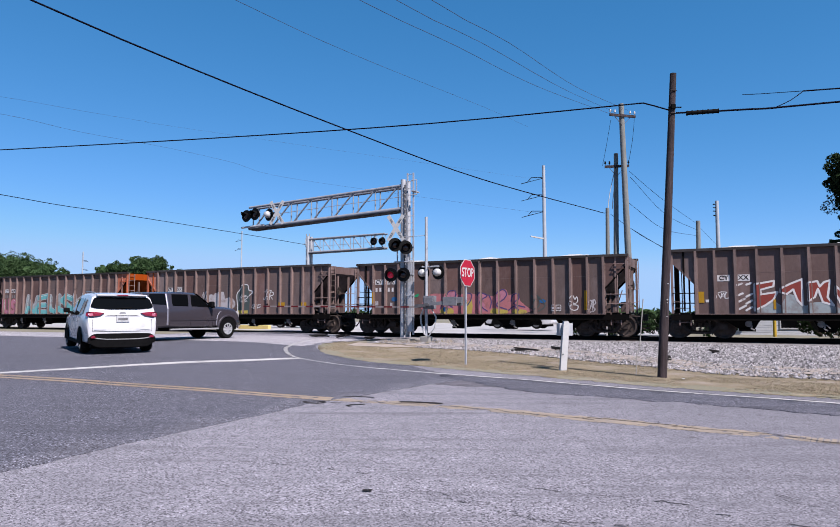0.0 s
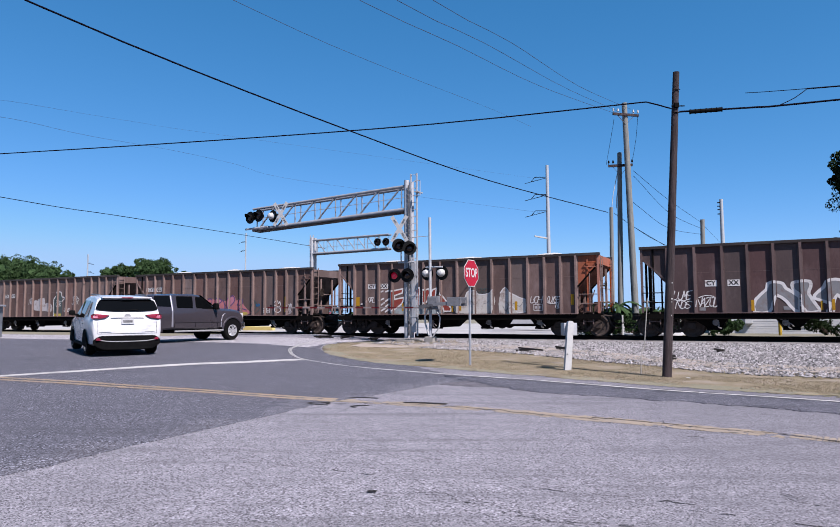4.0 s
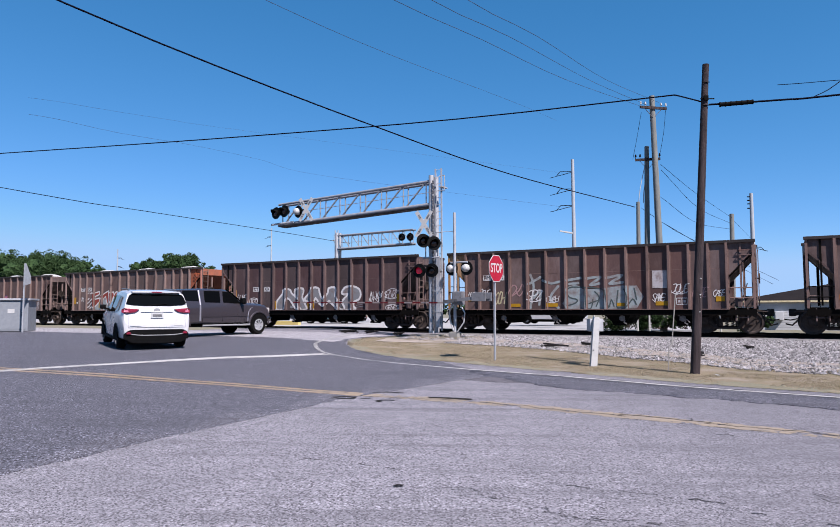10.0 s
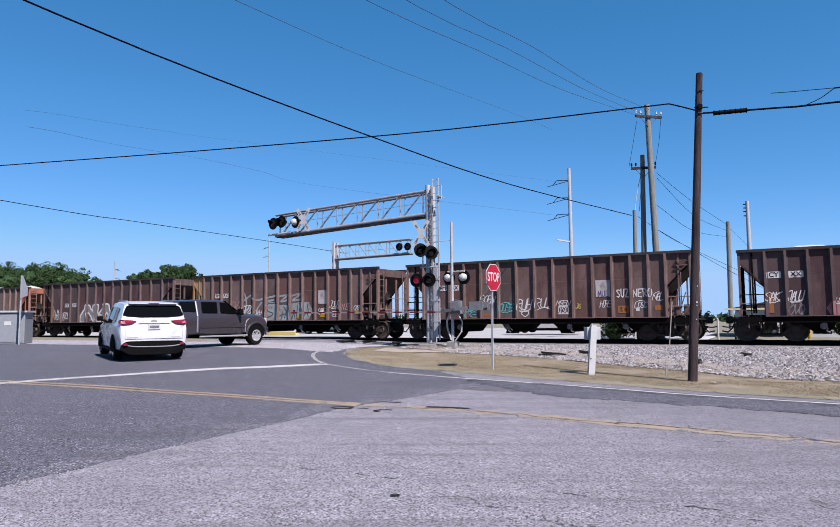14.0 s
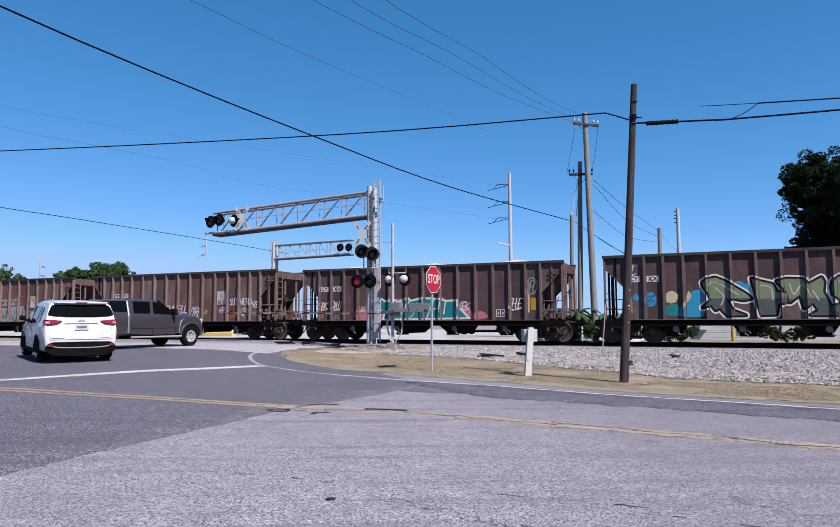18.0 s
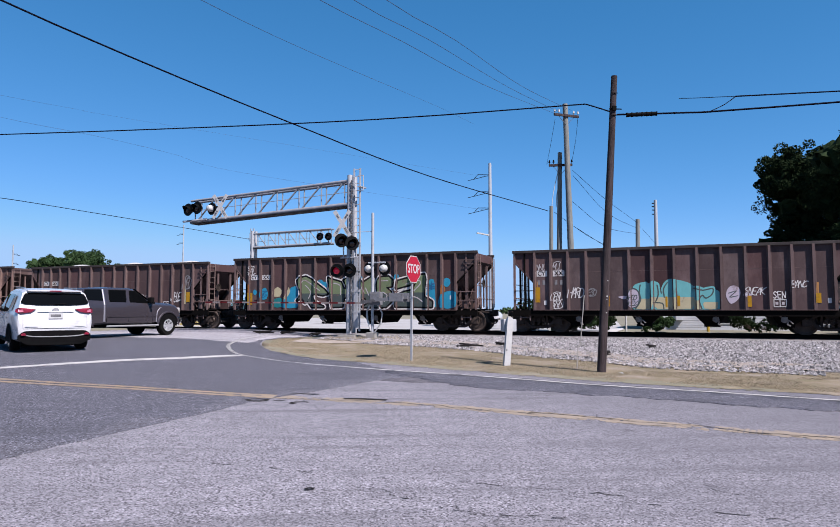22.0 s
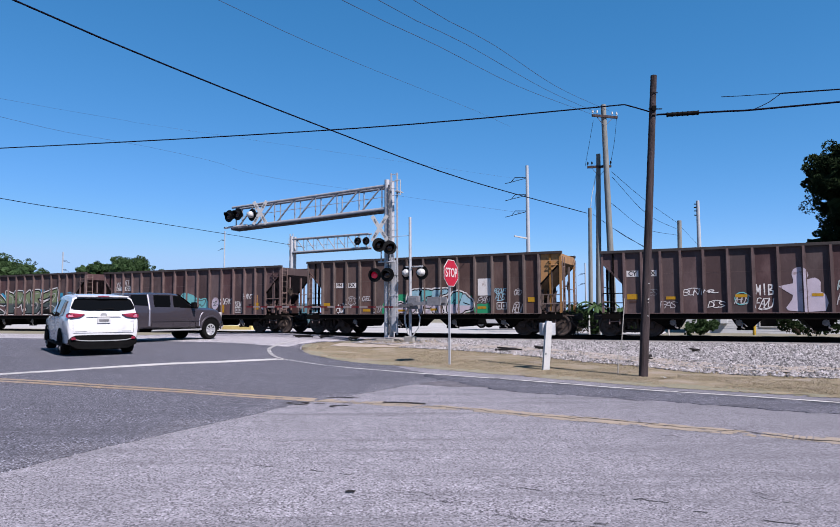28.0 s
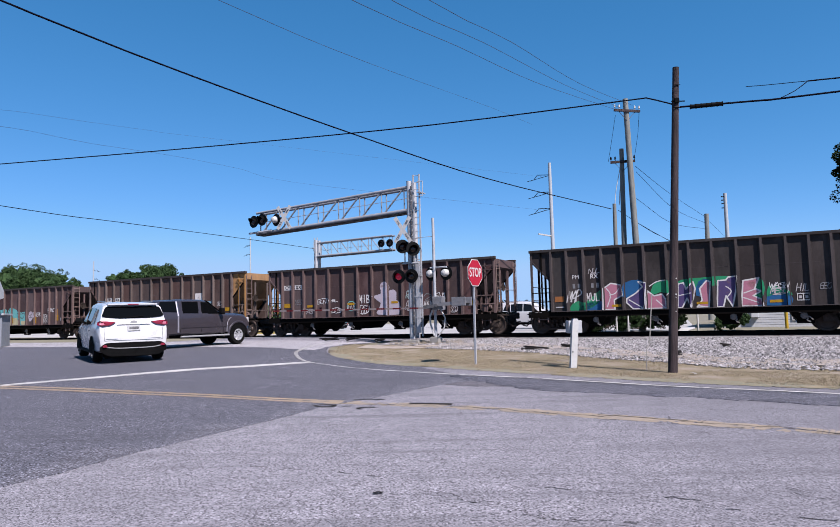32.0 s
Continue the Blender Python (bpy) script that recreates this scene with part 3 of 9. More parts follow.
# ---- railway ----
def rails():
    for off, nm in ((1.53 - 0.7525, "near"), (1.53 + 0.7525, "far")):
        bm = B()
        prof = [(-0.075, -0.17), (0.075, -0.17), (0.075, -0.15), (0.015, -0.13), (0.015, -0.045), (0.036, -0.035), (0.036, 0), (-0.036, 0), (-0.036, -0.035), (-0.015, -0.045), (-0.015, -0.13), (-0.075, -0.15)]
        a = [bm.verts.new(on_track(-160, off + u, RAIL_Z + w)) for u, w in prof]
        b = [bm.verts.new(on_track(120, off + u, RAIL_Z + w)) for u, w in prof]
        for i in range(len(prof)):
            j = (i + 1) % len(prof)
            bm.faces.new((a[i], a[j], b[j], b[i]))
        bmesh.ops.recalc_face_normals(bm, faces=bm.faces)
        tagged(new("rail", finish(bm, RAIL_STEEL)), "rusty steel railway rail on ties", "rail", "railway rails")
    tie_me = finish(box(B(), -0.11, 0.11, -1.3, 1.3, -0.14, 0, 0.015), WOOD_DARK)
    root = tagged(new("railway_ties"), "dark creosoted wooden ties under the rails", "ties", "", "structure")
    for i in range(-48, 49):
        k = i * 0.55 + 10
        if -21 < k < -13:
            continue
        t = new("tie", tie_me)
        t.parent = root
        t.matrix_basis = Matrix.Translation(on_track(k, 1.53, RAIL_Z - 0.16 + 0.02 * random.random())) @ pose(0, 0, 0, 0, 0, math.degrees(TRACK) + random.uniform(-2, 2))


rails()

# ---- the train ----
CAR_L, CAR_W, PITCH = 13.31, 3.05, 15.014
TOP, SILL = 3.65, 1.0


def body_mat(name, c1, c2, dirt):
    return mat(name, c1, c2, 0.72, scale=0.9, fine=18, bump=0.15, dirt=dirt, dirt_amount=0.45, dirt_scale=0.8, per_piece=0.2, tone=0.35, stretch=(1.0, 1, 0.45))


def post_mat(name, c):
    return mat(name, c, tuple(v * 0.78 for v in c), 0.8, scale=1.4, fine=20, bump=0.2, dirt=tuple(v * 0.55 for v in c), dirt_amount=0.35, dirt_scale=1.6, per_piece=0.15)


BROWN = body_mat("brown_car_paint", (0.068, 0.0405, 0.0405), (0.051, 0.0305, 0.032), (0.100, 0.066, 0.066))
BROWN_RED = body_mat("red_brown_car_paint", (0.094, 0.0550, 0.0500), (0.072, 0.0425, 0.0400), (0.136, 0.0920, 0.0880))
BROWN_GREY = body_mat("grey_brown_car_paint", (0.108, 0.0680, 0.0610), (0.086, 0.0545, 0.0505), (0.150, 0.1040, 0.1000))
UMBER = body_mat("umber_car_paint", (0.076, 0.047, 0.042), (0.058, 0.036, 0.033), (0.105, 0.072, 0.066))
DARK = body_mat("black_brown_car_paint", (0.036, 0.029, 0.029), (0.024, 0.020, 0.020), (0.050, 0.042, 0.041))
ORANGE = body_mat("orange_car_paint", (0.32, 0.075, 0.026), (0.26, 0.062, 0.026), (0.150, 0.060, 0.034))
OCHRE = body_mat("ochre_car_paint", (0.27, 0.150, 0.066), (0.22, 0.122, 0.058), (0.135, 0.082, 0.048))
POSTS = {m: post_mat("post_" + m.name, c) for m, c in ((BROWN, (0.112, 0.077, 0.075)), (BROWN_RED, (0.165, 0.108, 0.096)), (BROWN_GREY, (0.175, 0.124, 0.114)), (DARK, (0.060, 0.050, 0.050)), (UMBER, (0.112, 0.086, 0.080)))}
# most wagons have fifteen posts a side, one older pattern has thirteen
RIBS = [0.95, 1.65, 2.39, 3.16, 4.02, 4.91, 5.8, 6.67, 7.53, 8.42, 9.29, 10.13, 10.9, 11.63, 12.31]
RIBS_WIDE = [1.05, 2.09, 3.11, 4.01, 4.91, 5.82, 6.7, 7.58, 8.47, 9.34, 10.28, 11.28, 12.32]
POST_D = 0.105


TRUCK_STEEL = mat("rust_brown_running_gear", (0.050, 0.038, 0.034), (0.024, 0.019, 0.017), 0.8, scale=3, fine=25, bump=0.3, dirt=(0.075, 0.058, 0.050), dirt_amount=0.3, dirt_scale=4, spec=0.08)


def wheelset_mesh():
    bm = B()
    for y in (-0.72, 0.72):
        o = 1 if y > 0 else -1
        lathe(bm, [(0.10, y - 0.09 * o), (0.14, y - 0.03 * o), (0.36, y - 0.005 * o), (0.40, y - 0.06 * o), (0.485, y - 0.07 * o), (0.485, y - 0.045 * o), (0.457, y - 0.03 * o), (0.452, y + 0.07 * o), (0.40, y + 0.07 * o), (0.36, y + 0.03 * o), (0.15, y + 0.02 * o), (0.11, y + 0.09 * o)], 28)
        # three lifting holes' bosses show the turning
        for a in range(3):
            t = a * 2.094
            rod(bm, (0.25 * math.cos(t), y, 0.25 * math.sin(t)), (0.25 * math.cos(t), y + 0.05 * o, 0.25 * math.sin(t)), 0.05, seg=8)
    rod(bm, (0, -0.95, 0), (0, 0.95, 0), 0.075, seg=12)
    for y in (-0.99, 0.99):
        rod(bm, (0, y - 0.09, 0), (0, y + 0.09, 0), 0.11, seg=12)
    return finish(bm, WHEEL_STEEL, True)


def side_frame_mesh():
    """A cast frame with a bowed top, sloping tension members and an open window for the springs."""
    bm = B()
    for o in (-1, 1):
        prism(bm, [(0.0, 0.90), (o * 0.40, 0.88), (o * 0.72, 0.66), (o * 1.06, 0.64), (o * 1.08, 0.54), (o * 0.70, 0.55), (o * 0.36, 0.76), (0.0, 0.78)][::o], -0.07, 0.07)
        prism(bm, [(o * 0.30, 0.18), (o * 0.46, 0.20), (o * 0.74, 0.48), (o * 0.66, 0.56), (o * 0.36, 0.30), (o * 0.30, 0.30)][::o], -0.06, 0.06)
        prism(bm, [(o * 0.30, 0.26), (o * 0.38, 0.26), (o * 0.38, 0.80), (o * 0.30, 0.80)][::o], -0.06, 0.06)
        box(bm, o * 0.85 - 0.16, o * 0.85 + 0.16, -0.11, 0.11, 0.34, 0.60, 0.03)
    box(bm, -0.40, 0.40, -0.13, 0.10, 0.18, 0.27, 0.015)
    return finish(bm, TRUCK_STEEL)


def spring_mesh():
    """One coil spring of a bogie."""
    bm = B()
    n = 40
    tube(bm, [(0.06 * math.cos(i * 0.785), 0.06 * math.sin(i * 0.785), 0.31 + 0.30 * i / n) for i in range(n + 1)], 0.016, 5)
    return finish(bm, WHEEL_STEEL, True)


def bay_mesh(near, far):
    """A discharge hopper under the car, leaning towards its gate."""
    bm = B()
    a = [(-near, 0.16), (far, 0.16), (far, 2.89), (-near, 2.89)]
    b = [(-0.24, 0.40), (0.24, 0.40), (0.24, 2.65), (-0.24, 2.65)]
    up = [bm.verts.new((x, y, SILL - 0.12)) for x, y in a]
    lo = [bm.verts.new((x, y, 0.36)) for x, y in b]
    for i in range(4):
        j = (i + 1) % 4
        bm.faces.new((up[i], up[j], lo[j], lo[i]))
    bm.faces.new(lo)
    bm.faces.new(up[::-1])
    bmesh.ops.recalc_face_normals(bm, faces=bm.faces)
    box(bm, -0.30, 0.30, 0.32, 0.44, 0.30, 0.40)
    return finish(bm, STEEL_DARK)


def gate_lock_mesh(lever):
    """The worn latch of a hopper gate: toothed cam, arm and hook."""
    bm = B()
    lathe(bm, [(0.02, 0.20), (0.11, 0.20), (0.13, 0.215), (0.11, 0.24), (0.02, 0.24)], 9)
    bmesh.ops.translate(bm, verts=bm.verts, vec=(0.02, 0, 0.60))
    tube(bm, [(0.02, 0.20, 0.62), (0.14, 0.19, 0.52), (0.10, 0.18, 0.42), (0.22, 0.18, 0.36)], 0.028, 6)
    bar(bm, (-0.10, 0.19, 0.54), (0.12, 0.19, 0.70), 0.05, 0.03)
    if lever:
        rod(bm, (-0.42, 0.13, 0.92), (0.02, 0.16, 0.64), 0.022, seg=6)
        tube(bm, [(0.06, 0.16, 0.60), (0.20, 0.15, 0.55), (0.30, 0.15, 0.44)], 0.022, 6)
    return finish(bm, WORN_STEEL)


def ladder_mesh(h, w=0.42, rungs=6):
    bm = B()
    for x in (0, w):
        box(bm, x - 0.02, x + 0.02, -0.012, 0.012, 0, h)
    for i in range(rungs):
        z = h * (i + 0.5) / rungs
        rod(bm, (0, 0, z), (w, 0, z), 0.012, seg=6)
    # ladders take the paler post paint, a sunlit tone put into the colour
    return finish(bm, POSTS[BROWN_GREY])


def coupler_mesh():
    bm = B()
    box(bm, -0.35, 0.3, -0.1, 0.1, -0.12, 0.1, 0.02)
    box(bm, 0.28, 0.55, -0.17, 0.12, -0.16, 0.14, 0.05)
    tube(bm, [(0.0, -0.3, 0.0), (0.2, -0.32, -0.25), (0.5, -0.3, -0.32), (0.72, -0.28, -0.28)], 0.025)
    return finish(bm, TRUCK_STEEL)


WORN_STEEL = mat("worn_bright_steel", (0.24, 0.225, 0.215), (0.12, 0.105, 0.10), 0.6, 0.2, scale=6, fine=30, bump=0.2, spec=0.3)
WHEELSET, SIDE_FRAME, COUPLER, SPRING = wheelset_mesh(), side_frame_mesh(), coupler_mesh(), spring_mesh()
BAYS = [(2.75, bay_mesh(1.0, 0.55)), (5.45, bay_mesh(0.55, 0.75)), (8.05, bay_mesh(0.75, 0.55)), (10.65, bay_mesh(0.55, 1.0))]
LOCKS = [(2.78, gate_lock_mesh(False)), (5.22, gate_lock_mesh(True)), (8.16, gate_lock_mesh(False)), (10.58, gate_lock_mesh(True))]
LADDER_END = ladder_mesh(2.4, 0.42, 8)
SHORT_LADDER = ladder_mesh(0.5, 0.42, 2)
WHEELS = []
TRAIN = []


def rib_mesh(material, z1):
    bm = B()
    box(bm, -0.045, 0.045, -POST_D, 0.0, SILL - 0.004, z1)
    box(bm, -0.085, 0.085, -0.012, 0.0, SILL - 0.004, z1)
    for i in range(14):
        for x in (-0.068, 0.068):
            z = SILL + 0.1 + i * 0.18
            box(bm, x - 0.010, x + 0.010, -0.020, -0.011, z - 0.010, z + 0.010)
    return finish(bm, material)


def wagon(idx, paint, end_a=None, end_b=None, dh=0.0, label="", load=True):
    car = thing("hopper_wagon", Matrix.Identity(4), label, "railway wagon", "wagons of the goods train")
    rp = POSTS[paint]
    top = TOP + dh
    panel_me = {}
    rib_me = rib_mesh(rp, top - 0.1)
    xs = RIBS_WIDE if idx == 2 else RIBS
    for y, o in ((0.10, -1), (CAR_W - 0.10, 1)):
        for a, b in zip(xs, xs[1:]):
            w = round(b - a, 3)
            if w not in panel_me:
                panel_me[w] = finish(box(B(), 0, w, -0.01, 0.01, SILL - 0.02, top - 0.1), paint)
            p = part("side_panel", panel_me[w], None, car)
            p.matrix_basis = Matrix.Translation((a, y, 0))
        for i, x in enumerate(xs):
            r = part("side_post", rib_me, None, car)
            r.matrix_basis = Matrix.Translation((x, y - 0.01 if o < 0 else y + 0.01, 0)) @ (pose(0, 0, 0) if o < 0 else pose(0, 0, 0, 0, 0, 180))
        for ex, s, pm in ((0, 1, end_a or paint), (CAR_L, -1, end_b or paint)):
            bm = B()
            x1 = ex + s * xs[0]
            prism(bm, [(ex, top - 0.1), (x1, top - 0.1), (x1, top - 1.44), (ex + s * 0.03, top - 0.50)], y - 0.01, y + 0.01)
            part("end_corner_sheet", bm, pm, car)
            bm = B()
            box(bm, ex if s > 0 else ex - 0.09, ex + 0.09 if s > 0 else ex, y - 0.06, y + 0.03, SILL, top - 0.1)
            part("corner_post", bm, rp if pm is paint else pm, car)
            bm = B()
            bar(bm, (ex + s * 0.05, y - 0.02, top - 0.52), (x1 - s * 0.02, y - 0.02, top - 1.45), 0.05, 0.07)
            part("slope_angle", bm, STEEL_DARK if s < 0 else pm, car)
            bm = B()
            xm = ex + s * 0.5
            box(bm, xm - 0.035, xm + 0.035, y - 0.045, y + 0.01, SILL + 0.1, top - 0.1)
            # shaded front end near-black, sunlit rear end paler: light put into the paint
            part("end_post", bm, (STEEL_DARK if s > 0 else rp) if (pm is paint) else pm, car)
            if s > 0:
                lad = part("ladder", SHORT_LADDER, None, car)
                lad.matrix_basis = Matrix.Translation((ex + 0.08, y - 0.02 * -o, SILL + 0.1))
            else:
                lad = part("ladder", LADDER_END, None, car)
                lad.matrix_basis = pose(ex + 0.05, y + (0.02 if o < 0 else -0.44), SILL + 0.1, 0, 0, 90)
            st = part("step", SHORT_LADDER, None, car)
            st.matrix_basis = Matrix.Translation((ex + s * 0.30 if s > 0 else ex - 0.72, y, SILL - 0.48))
        bm = B()
        box(bm, -0.04, CAR_L + 0.04, y - 0.11, y + 0.06, top - 0.12, top, 0.015)
        # dark paint on the chord stands in for the shadow line along the top
        part("top_chord", bm, DARK, car)
        bm = B()
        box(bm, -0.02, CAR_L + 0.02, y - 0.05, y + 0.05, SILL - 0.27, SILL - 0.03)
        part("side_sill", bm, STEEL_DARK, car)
        bm = B()
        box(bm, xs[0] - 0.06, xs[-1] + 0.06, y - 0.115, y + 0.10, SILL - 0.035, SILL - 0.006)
        # ledge takes the paler post paint: its sunlit edge is in the colour
        part("sill_ledge", bm, rp, car, "pale ledge along the foot of the posts")
        if o < 0:
            bm = B()
            for a, b in zip(xs[1:], xs[2:]):
                box(bm, a + 0.09, b - 0.09, y - 0.014, y - 0.008, 2.60, 2.612)
            tagged(part("weld_seam", bm, rp, car), kind="stuff")
    for ex, s, pm in ((0, 1, end_a or paint), (CAR_L, -1, end_b or paint)):
        bm = B()
        prism(bm, [(ex + s * 0.02, top - 0.10), (ex + s * 0.02, top - 0.48), (ex + s * 2.02, SILL + 0.05), (ex + s * 2.12, SILL + 0.05), (ex + s * 0.10, top - 0.48), (ex + s * 0.10, top - 0.10)], 0.12, CAR_W - 0.12)
        part("slope_sheet", bm, pm, car)
        bm = B()
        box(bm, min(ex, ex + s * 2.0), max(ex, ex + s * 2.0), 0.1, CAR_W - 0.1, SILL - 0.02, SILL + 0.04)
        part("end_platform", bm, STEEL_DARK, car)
        bm = B()
        for y in (1.0, 2.05):
            bar(bm, (ex + s * 0.1, y, SILL), (ex + s * 0.1, y, top - 0.60), 0.09, 0.07)
            bar(bm, (ex + s * 1.1, y, SILL), (ex + s * 1.1, y, top - 1.55), 0.09, 0.07)
        for z in (1.5, 2.1):
            rod(bm, (ex + s * 0.05, 0.15, z), (ex + s * 0.05, CAR_W - 0.15, z), 0.016, seg=6)
        # end frame likewise: shade of one end, sun on the other, by colour
        part("end_frame", bm, STEEL_DARK if s > 0 else rp, car)
        for z in (top - 0.42, top - 0.62) if s < 0 else ():
            bm = tube(B(), [(ex + s * 0.14, 0.07, z), (ex + s * 0.14, 0.0, z), (ex + s * 0.56, 0.0, z), (ex + s * 0.56, 0.07, z)], 0.018)
            part("grab_iron", bm, pm, car)
        for p, q in (((0.42, 0.05, SILL + 0.05), (0.42, 0.05, top - 0.9)), ((0.06, 0.02, SILL + 0.82), (0.9, 0.02, SILL + 0.82)), ((0.06, 0.02, SILL + 0.42), (0.9, 0.02, SILL + 0.42))):
            bm = rod(B(), (ex + s * p[0], p[1], p[2]), (ex + s * q[0], q[1], q[2]), 0.02, seg=6)
            # handrails split the same way, shade and sun put into their colours
            part("handrail", bm, STEEL_DARK if s > 0 else rp, car)
        bm = B()
        tube(bm, [(ex + s * 0.1, 0.9, 0.95), (ex - s * 0.2, 0.8, 0.9), (ex - s * 0.3, 0.75, 0.55), (ex - s * 0.5, 0.8, 0.35), (ex - s * 0.72, 0.9, 0.4)], 0.03, 8)
        tube(bm, [(ex + s * 0.05, 0.1, 0.9), (ex - s * 0.35, 0.5, 0.88), (ex - s * 0.42, 1.2, 0.86)], 0.022, 6)
        part("brake_hose", bm, TRUCK_STEEL, car)
        c = part("coupler", COUPLER, None, car)
        c.matrix_basis = pose(ex - s * 0.05, CAR_W / 2, 0.85, 0, 0, 180 if s > 0 else 0)
        bm = B()
        if s < 0:
            lathe(bm, [(0.21, 0), (0.21, 0.03), (0.175, 0.03), (0.175, 0)], 20, "Z")
            bmesh.ops.rotate(bm, verts=bm.verts, cent=(0, 0, 0), matrix=Matrix.Rotation(radians(90), 3, "Y"))
            bmesh.ops.translate(bm, verts=bm.verts, vec=(ex + 0.12, 0.75, 2.2))
            bar(bm, (ex + 0.13, 0.75, 2.01), (ex + 0.13, 0.75, 2.39), 0.03, 0.03)
            rod(bm, (ex - 0.1, 0.75, 2.2), (ex + 0.13, 0.75, 2.2), 0.03)
            part("brake_wheel", bm, TRUCK_STEEL, car)
            bm = B()
            box(bm, ex - 0.45, ex - 0.1, 0.9, 1.25, SILL + 0.05, SILL + 0.5, 0.03)
            rod(bm, (ex - 0.9, 0.8, SILL + 0.25), (ex - 0.9, 1.5, SILL + 0.25), 0.17, seg=14)
            rod(bm, (ex - 1.35, 0.5, SILL + 0.55), (ex - 1.35, 0.95, SILL + 0.55), 0.14, seg=12)
            tube(bm, [(ex - 1.35, 0.45, SILL + 0.5), (ex - 1.0, 0.4, SILL + 0.15), (ex - 0.5, 0.4, SILL + 0.35), (ex - 0.3, 0.5, SILL + 1.0)], 0.022, 6)
            box(bm, ex - 0.75, ex - 0.5, 0.2, 0.45, SILL + 0.05, SILL + 0.42, 0.03)
            part("brake_gear", bm, BROWN_GREY, car)
    bm = B()
    box(bm, 0.1, CAR_L - 0.1, CAR_W / 2 - 0.2, CAR_W / 2 + 0.2, 0.72, SILL + 0.02)
    part("centre_sill", bm, STEEL_DARK, car)
    for x, me in BAYS:
        part("hopper_bay", me, None, car).matrix_basis = Matrix.Translation((x, 0, 0))
    for x, me in LOCKS:
        part("gate_lock", me, None, car, "pale worn gate latch").matrix_basis = Matrix.Translation((x, 0, 0))
    for x in (1.04, CAR_L - 1.08):
        bog = new("bogie")
        bog.parent = car
        bog.matrix_basis = Matrix.Translation((x, CAR_W / 2, 0))
        bm = B()
        box(bm, -0.22, 0.22, -1.05, 1.05, 0.45, 0.72, 0.03)
        part("bolster", bm, TRUCK_STEEL, bog)
        for y in (-1.0, 1.0):
            f = part("side_frame", SIDE_FRAME, None, bog)
            f.matrix_basis = pose(0, y, 0, 0, 0, 0 if y < 0 else 180)
        for wx in (-0.42, 0.42):
            bm = B()
            box(bm, wx - 0.05, wx + 0.05, -0.9, 0.9, 0.38, 0.50, 0.01)
            part("brake_beam", bm, TRUCK_STEEL, bog)
        for sx in (-0.22, 0.0, 0.22):
            part("spring", SPRING, None, bog).matrix_basis = Matrix.Translation((sx, -1.12, 0))
        for wx in (-0.85, 0.85):
            w = part("wheelset", WHEELSET, None, bog)
            w.matrix_basis = Matrix.Translation((wx, 0, 0.457))
            WHEELS.append((w, wx))
    if load:
        bm = B()
        n = 60
        rows = []
        for i in range(n + 1):
            x = 0.5 + (CAR_L - 1.0) * i / n
            hump = 0.8 * load * max(0, math.sin(math.pi * ((x - 0.5) / (CAR_L - 1) * 3 % 1))) ** 0.8
            rows.append([bm.verts.new((x, 0.14 + (CAR_W - 0.28) * j / 10, top - 0.75 + (0.35 + hump) * math.sin(math.pi * j / 10) + random.uniform(-0.02, 0.02))) for j in range(11)])
        for i in range(n):
            for j in range(10):
                bm.faces.new((rows[i][j], rows[i + 1][j], rows[i + 1][j + 1], rows[i][j + 1]))
        part("stone_load", bm, LIMESTONE, car, "heaped pale crushed stone", True)
    TRAIN.append((idx, car))
    return car


R = "rusty ribbed hopper wagon "
WAGONS = [
    (-3, BROWN_GREY, None, None, -0.05, 0.5, R + "with rose and lilac graffiti"), (-2, BROWN_GREY, None, ORANGE, -0.05, 0.5, R + "with one orange end and faded mint graffiti"),
    (-1, BROWN_GREY, ORANGE, None, -0.05, 0.5, R + "with one orange end and pale graffiti"), (0, BROWN_GREY, None, None, -0.12, 0.75, R + "heaped with white stone, pink graffiti"),
    (1, BROWN_GREY, None, ORANGE, -0.03, 0.75, R + "with an orange end and red lettered graffiti"), (2, BROWN, None, None, 0.1, 0.4, R + "with white outlined graffiti letters"),
    (3, BROWN_RED, OCHRE, None, 0.07, 0.4, R + "with an ochre end and frosty graffiti"), (4, BROWN_RED, None, None, 0.06, 0.4, R + "covered in small white tags"),
    (5, BROWN, None, None, -0.06, 0.75, R + "with teal and rose graffiti"), (6, BROWN, None, None, 0.04, 0.5, R + "with large olive graffiti on cyan"),
    (7, BROWN, None, None, -0.05, 0.5, R + "with aqua and cream graffiti"), (8, UMBER, None, OCHRE, 0.08, 0.5, R + "with an ochre end and sky-blue graffiti"),
    (9, BROWN, None, None, -0.02, 0.5, R + "with a pale lilac flower sprayed on it"), (10, DARK, None, None, 0.1, 0.4, "black-brown ribbed hopper wagon with pink and purple graffiti"), (11, BROWN, None, None, 0.0, 0.4, R + "with aqua and rose graffiti")]
for idx, paint, ea, eb, dh, load, label in WAGONS:
    wagon(idx, paint, ea, eb, dh, label, load=load)


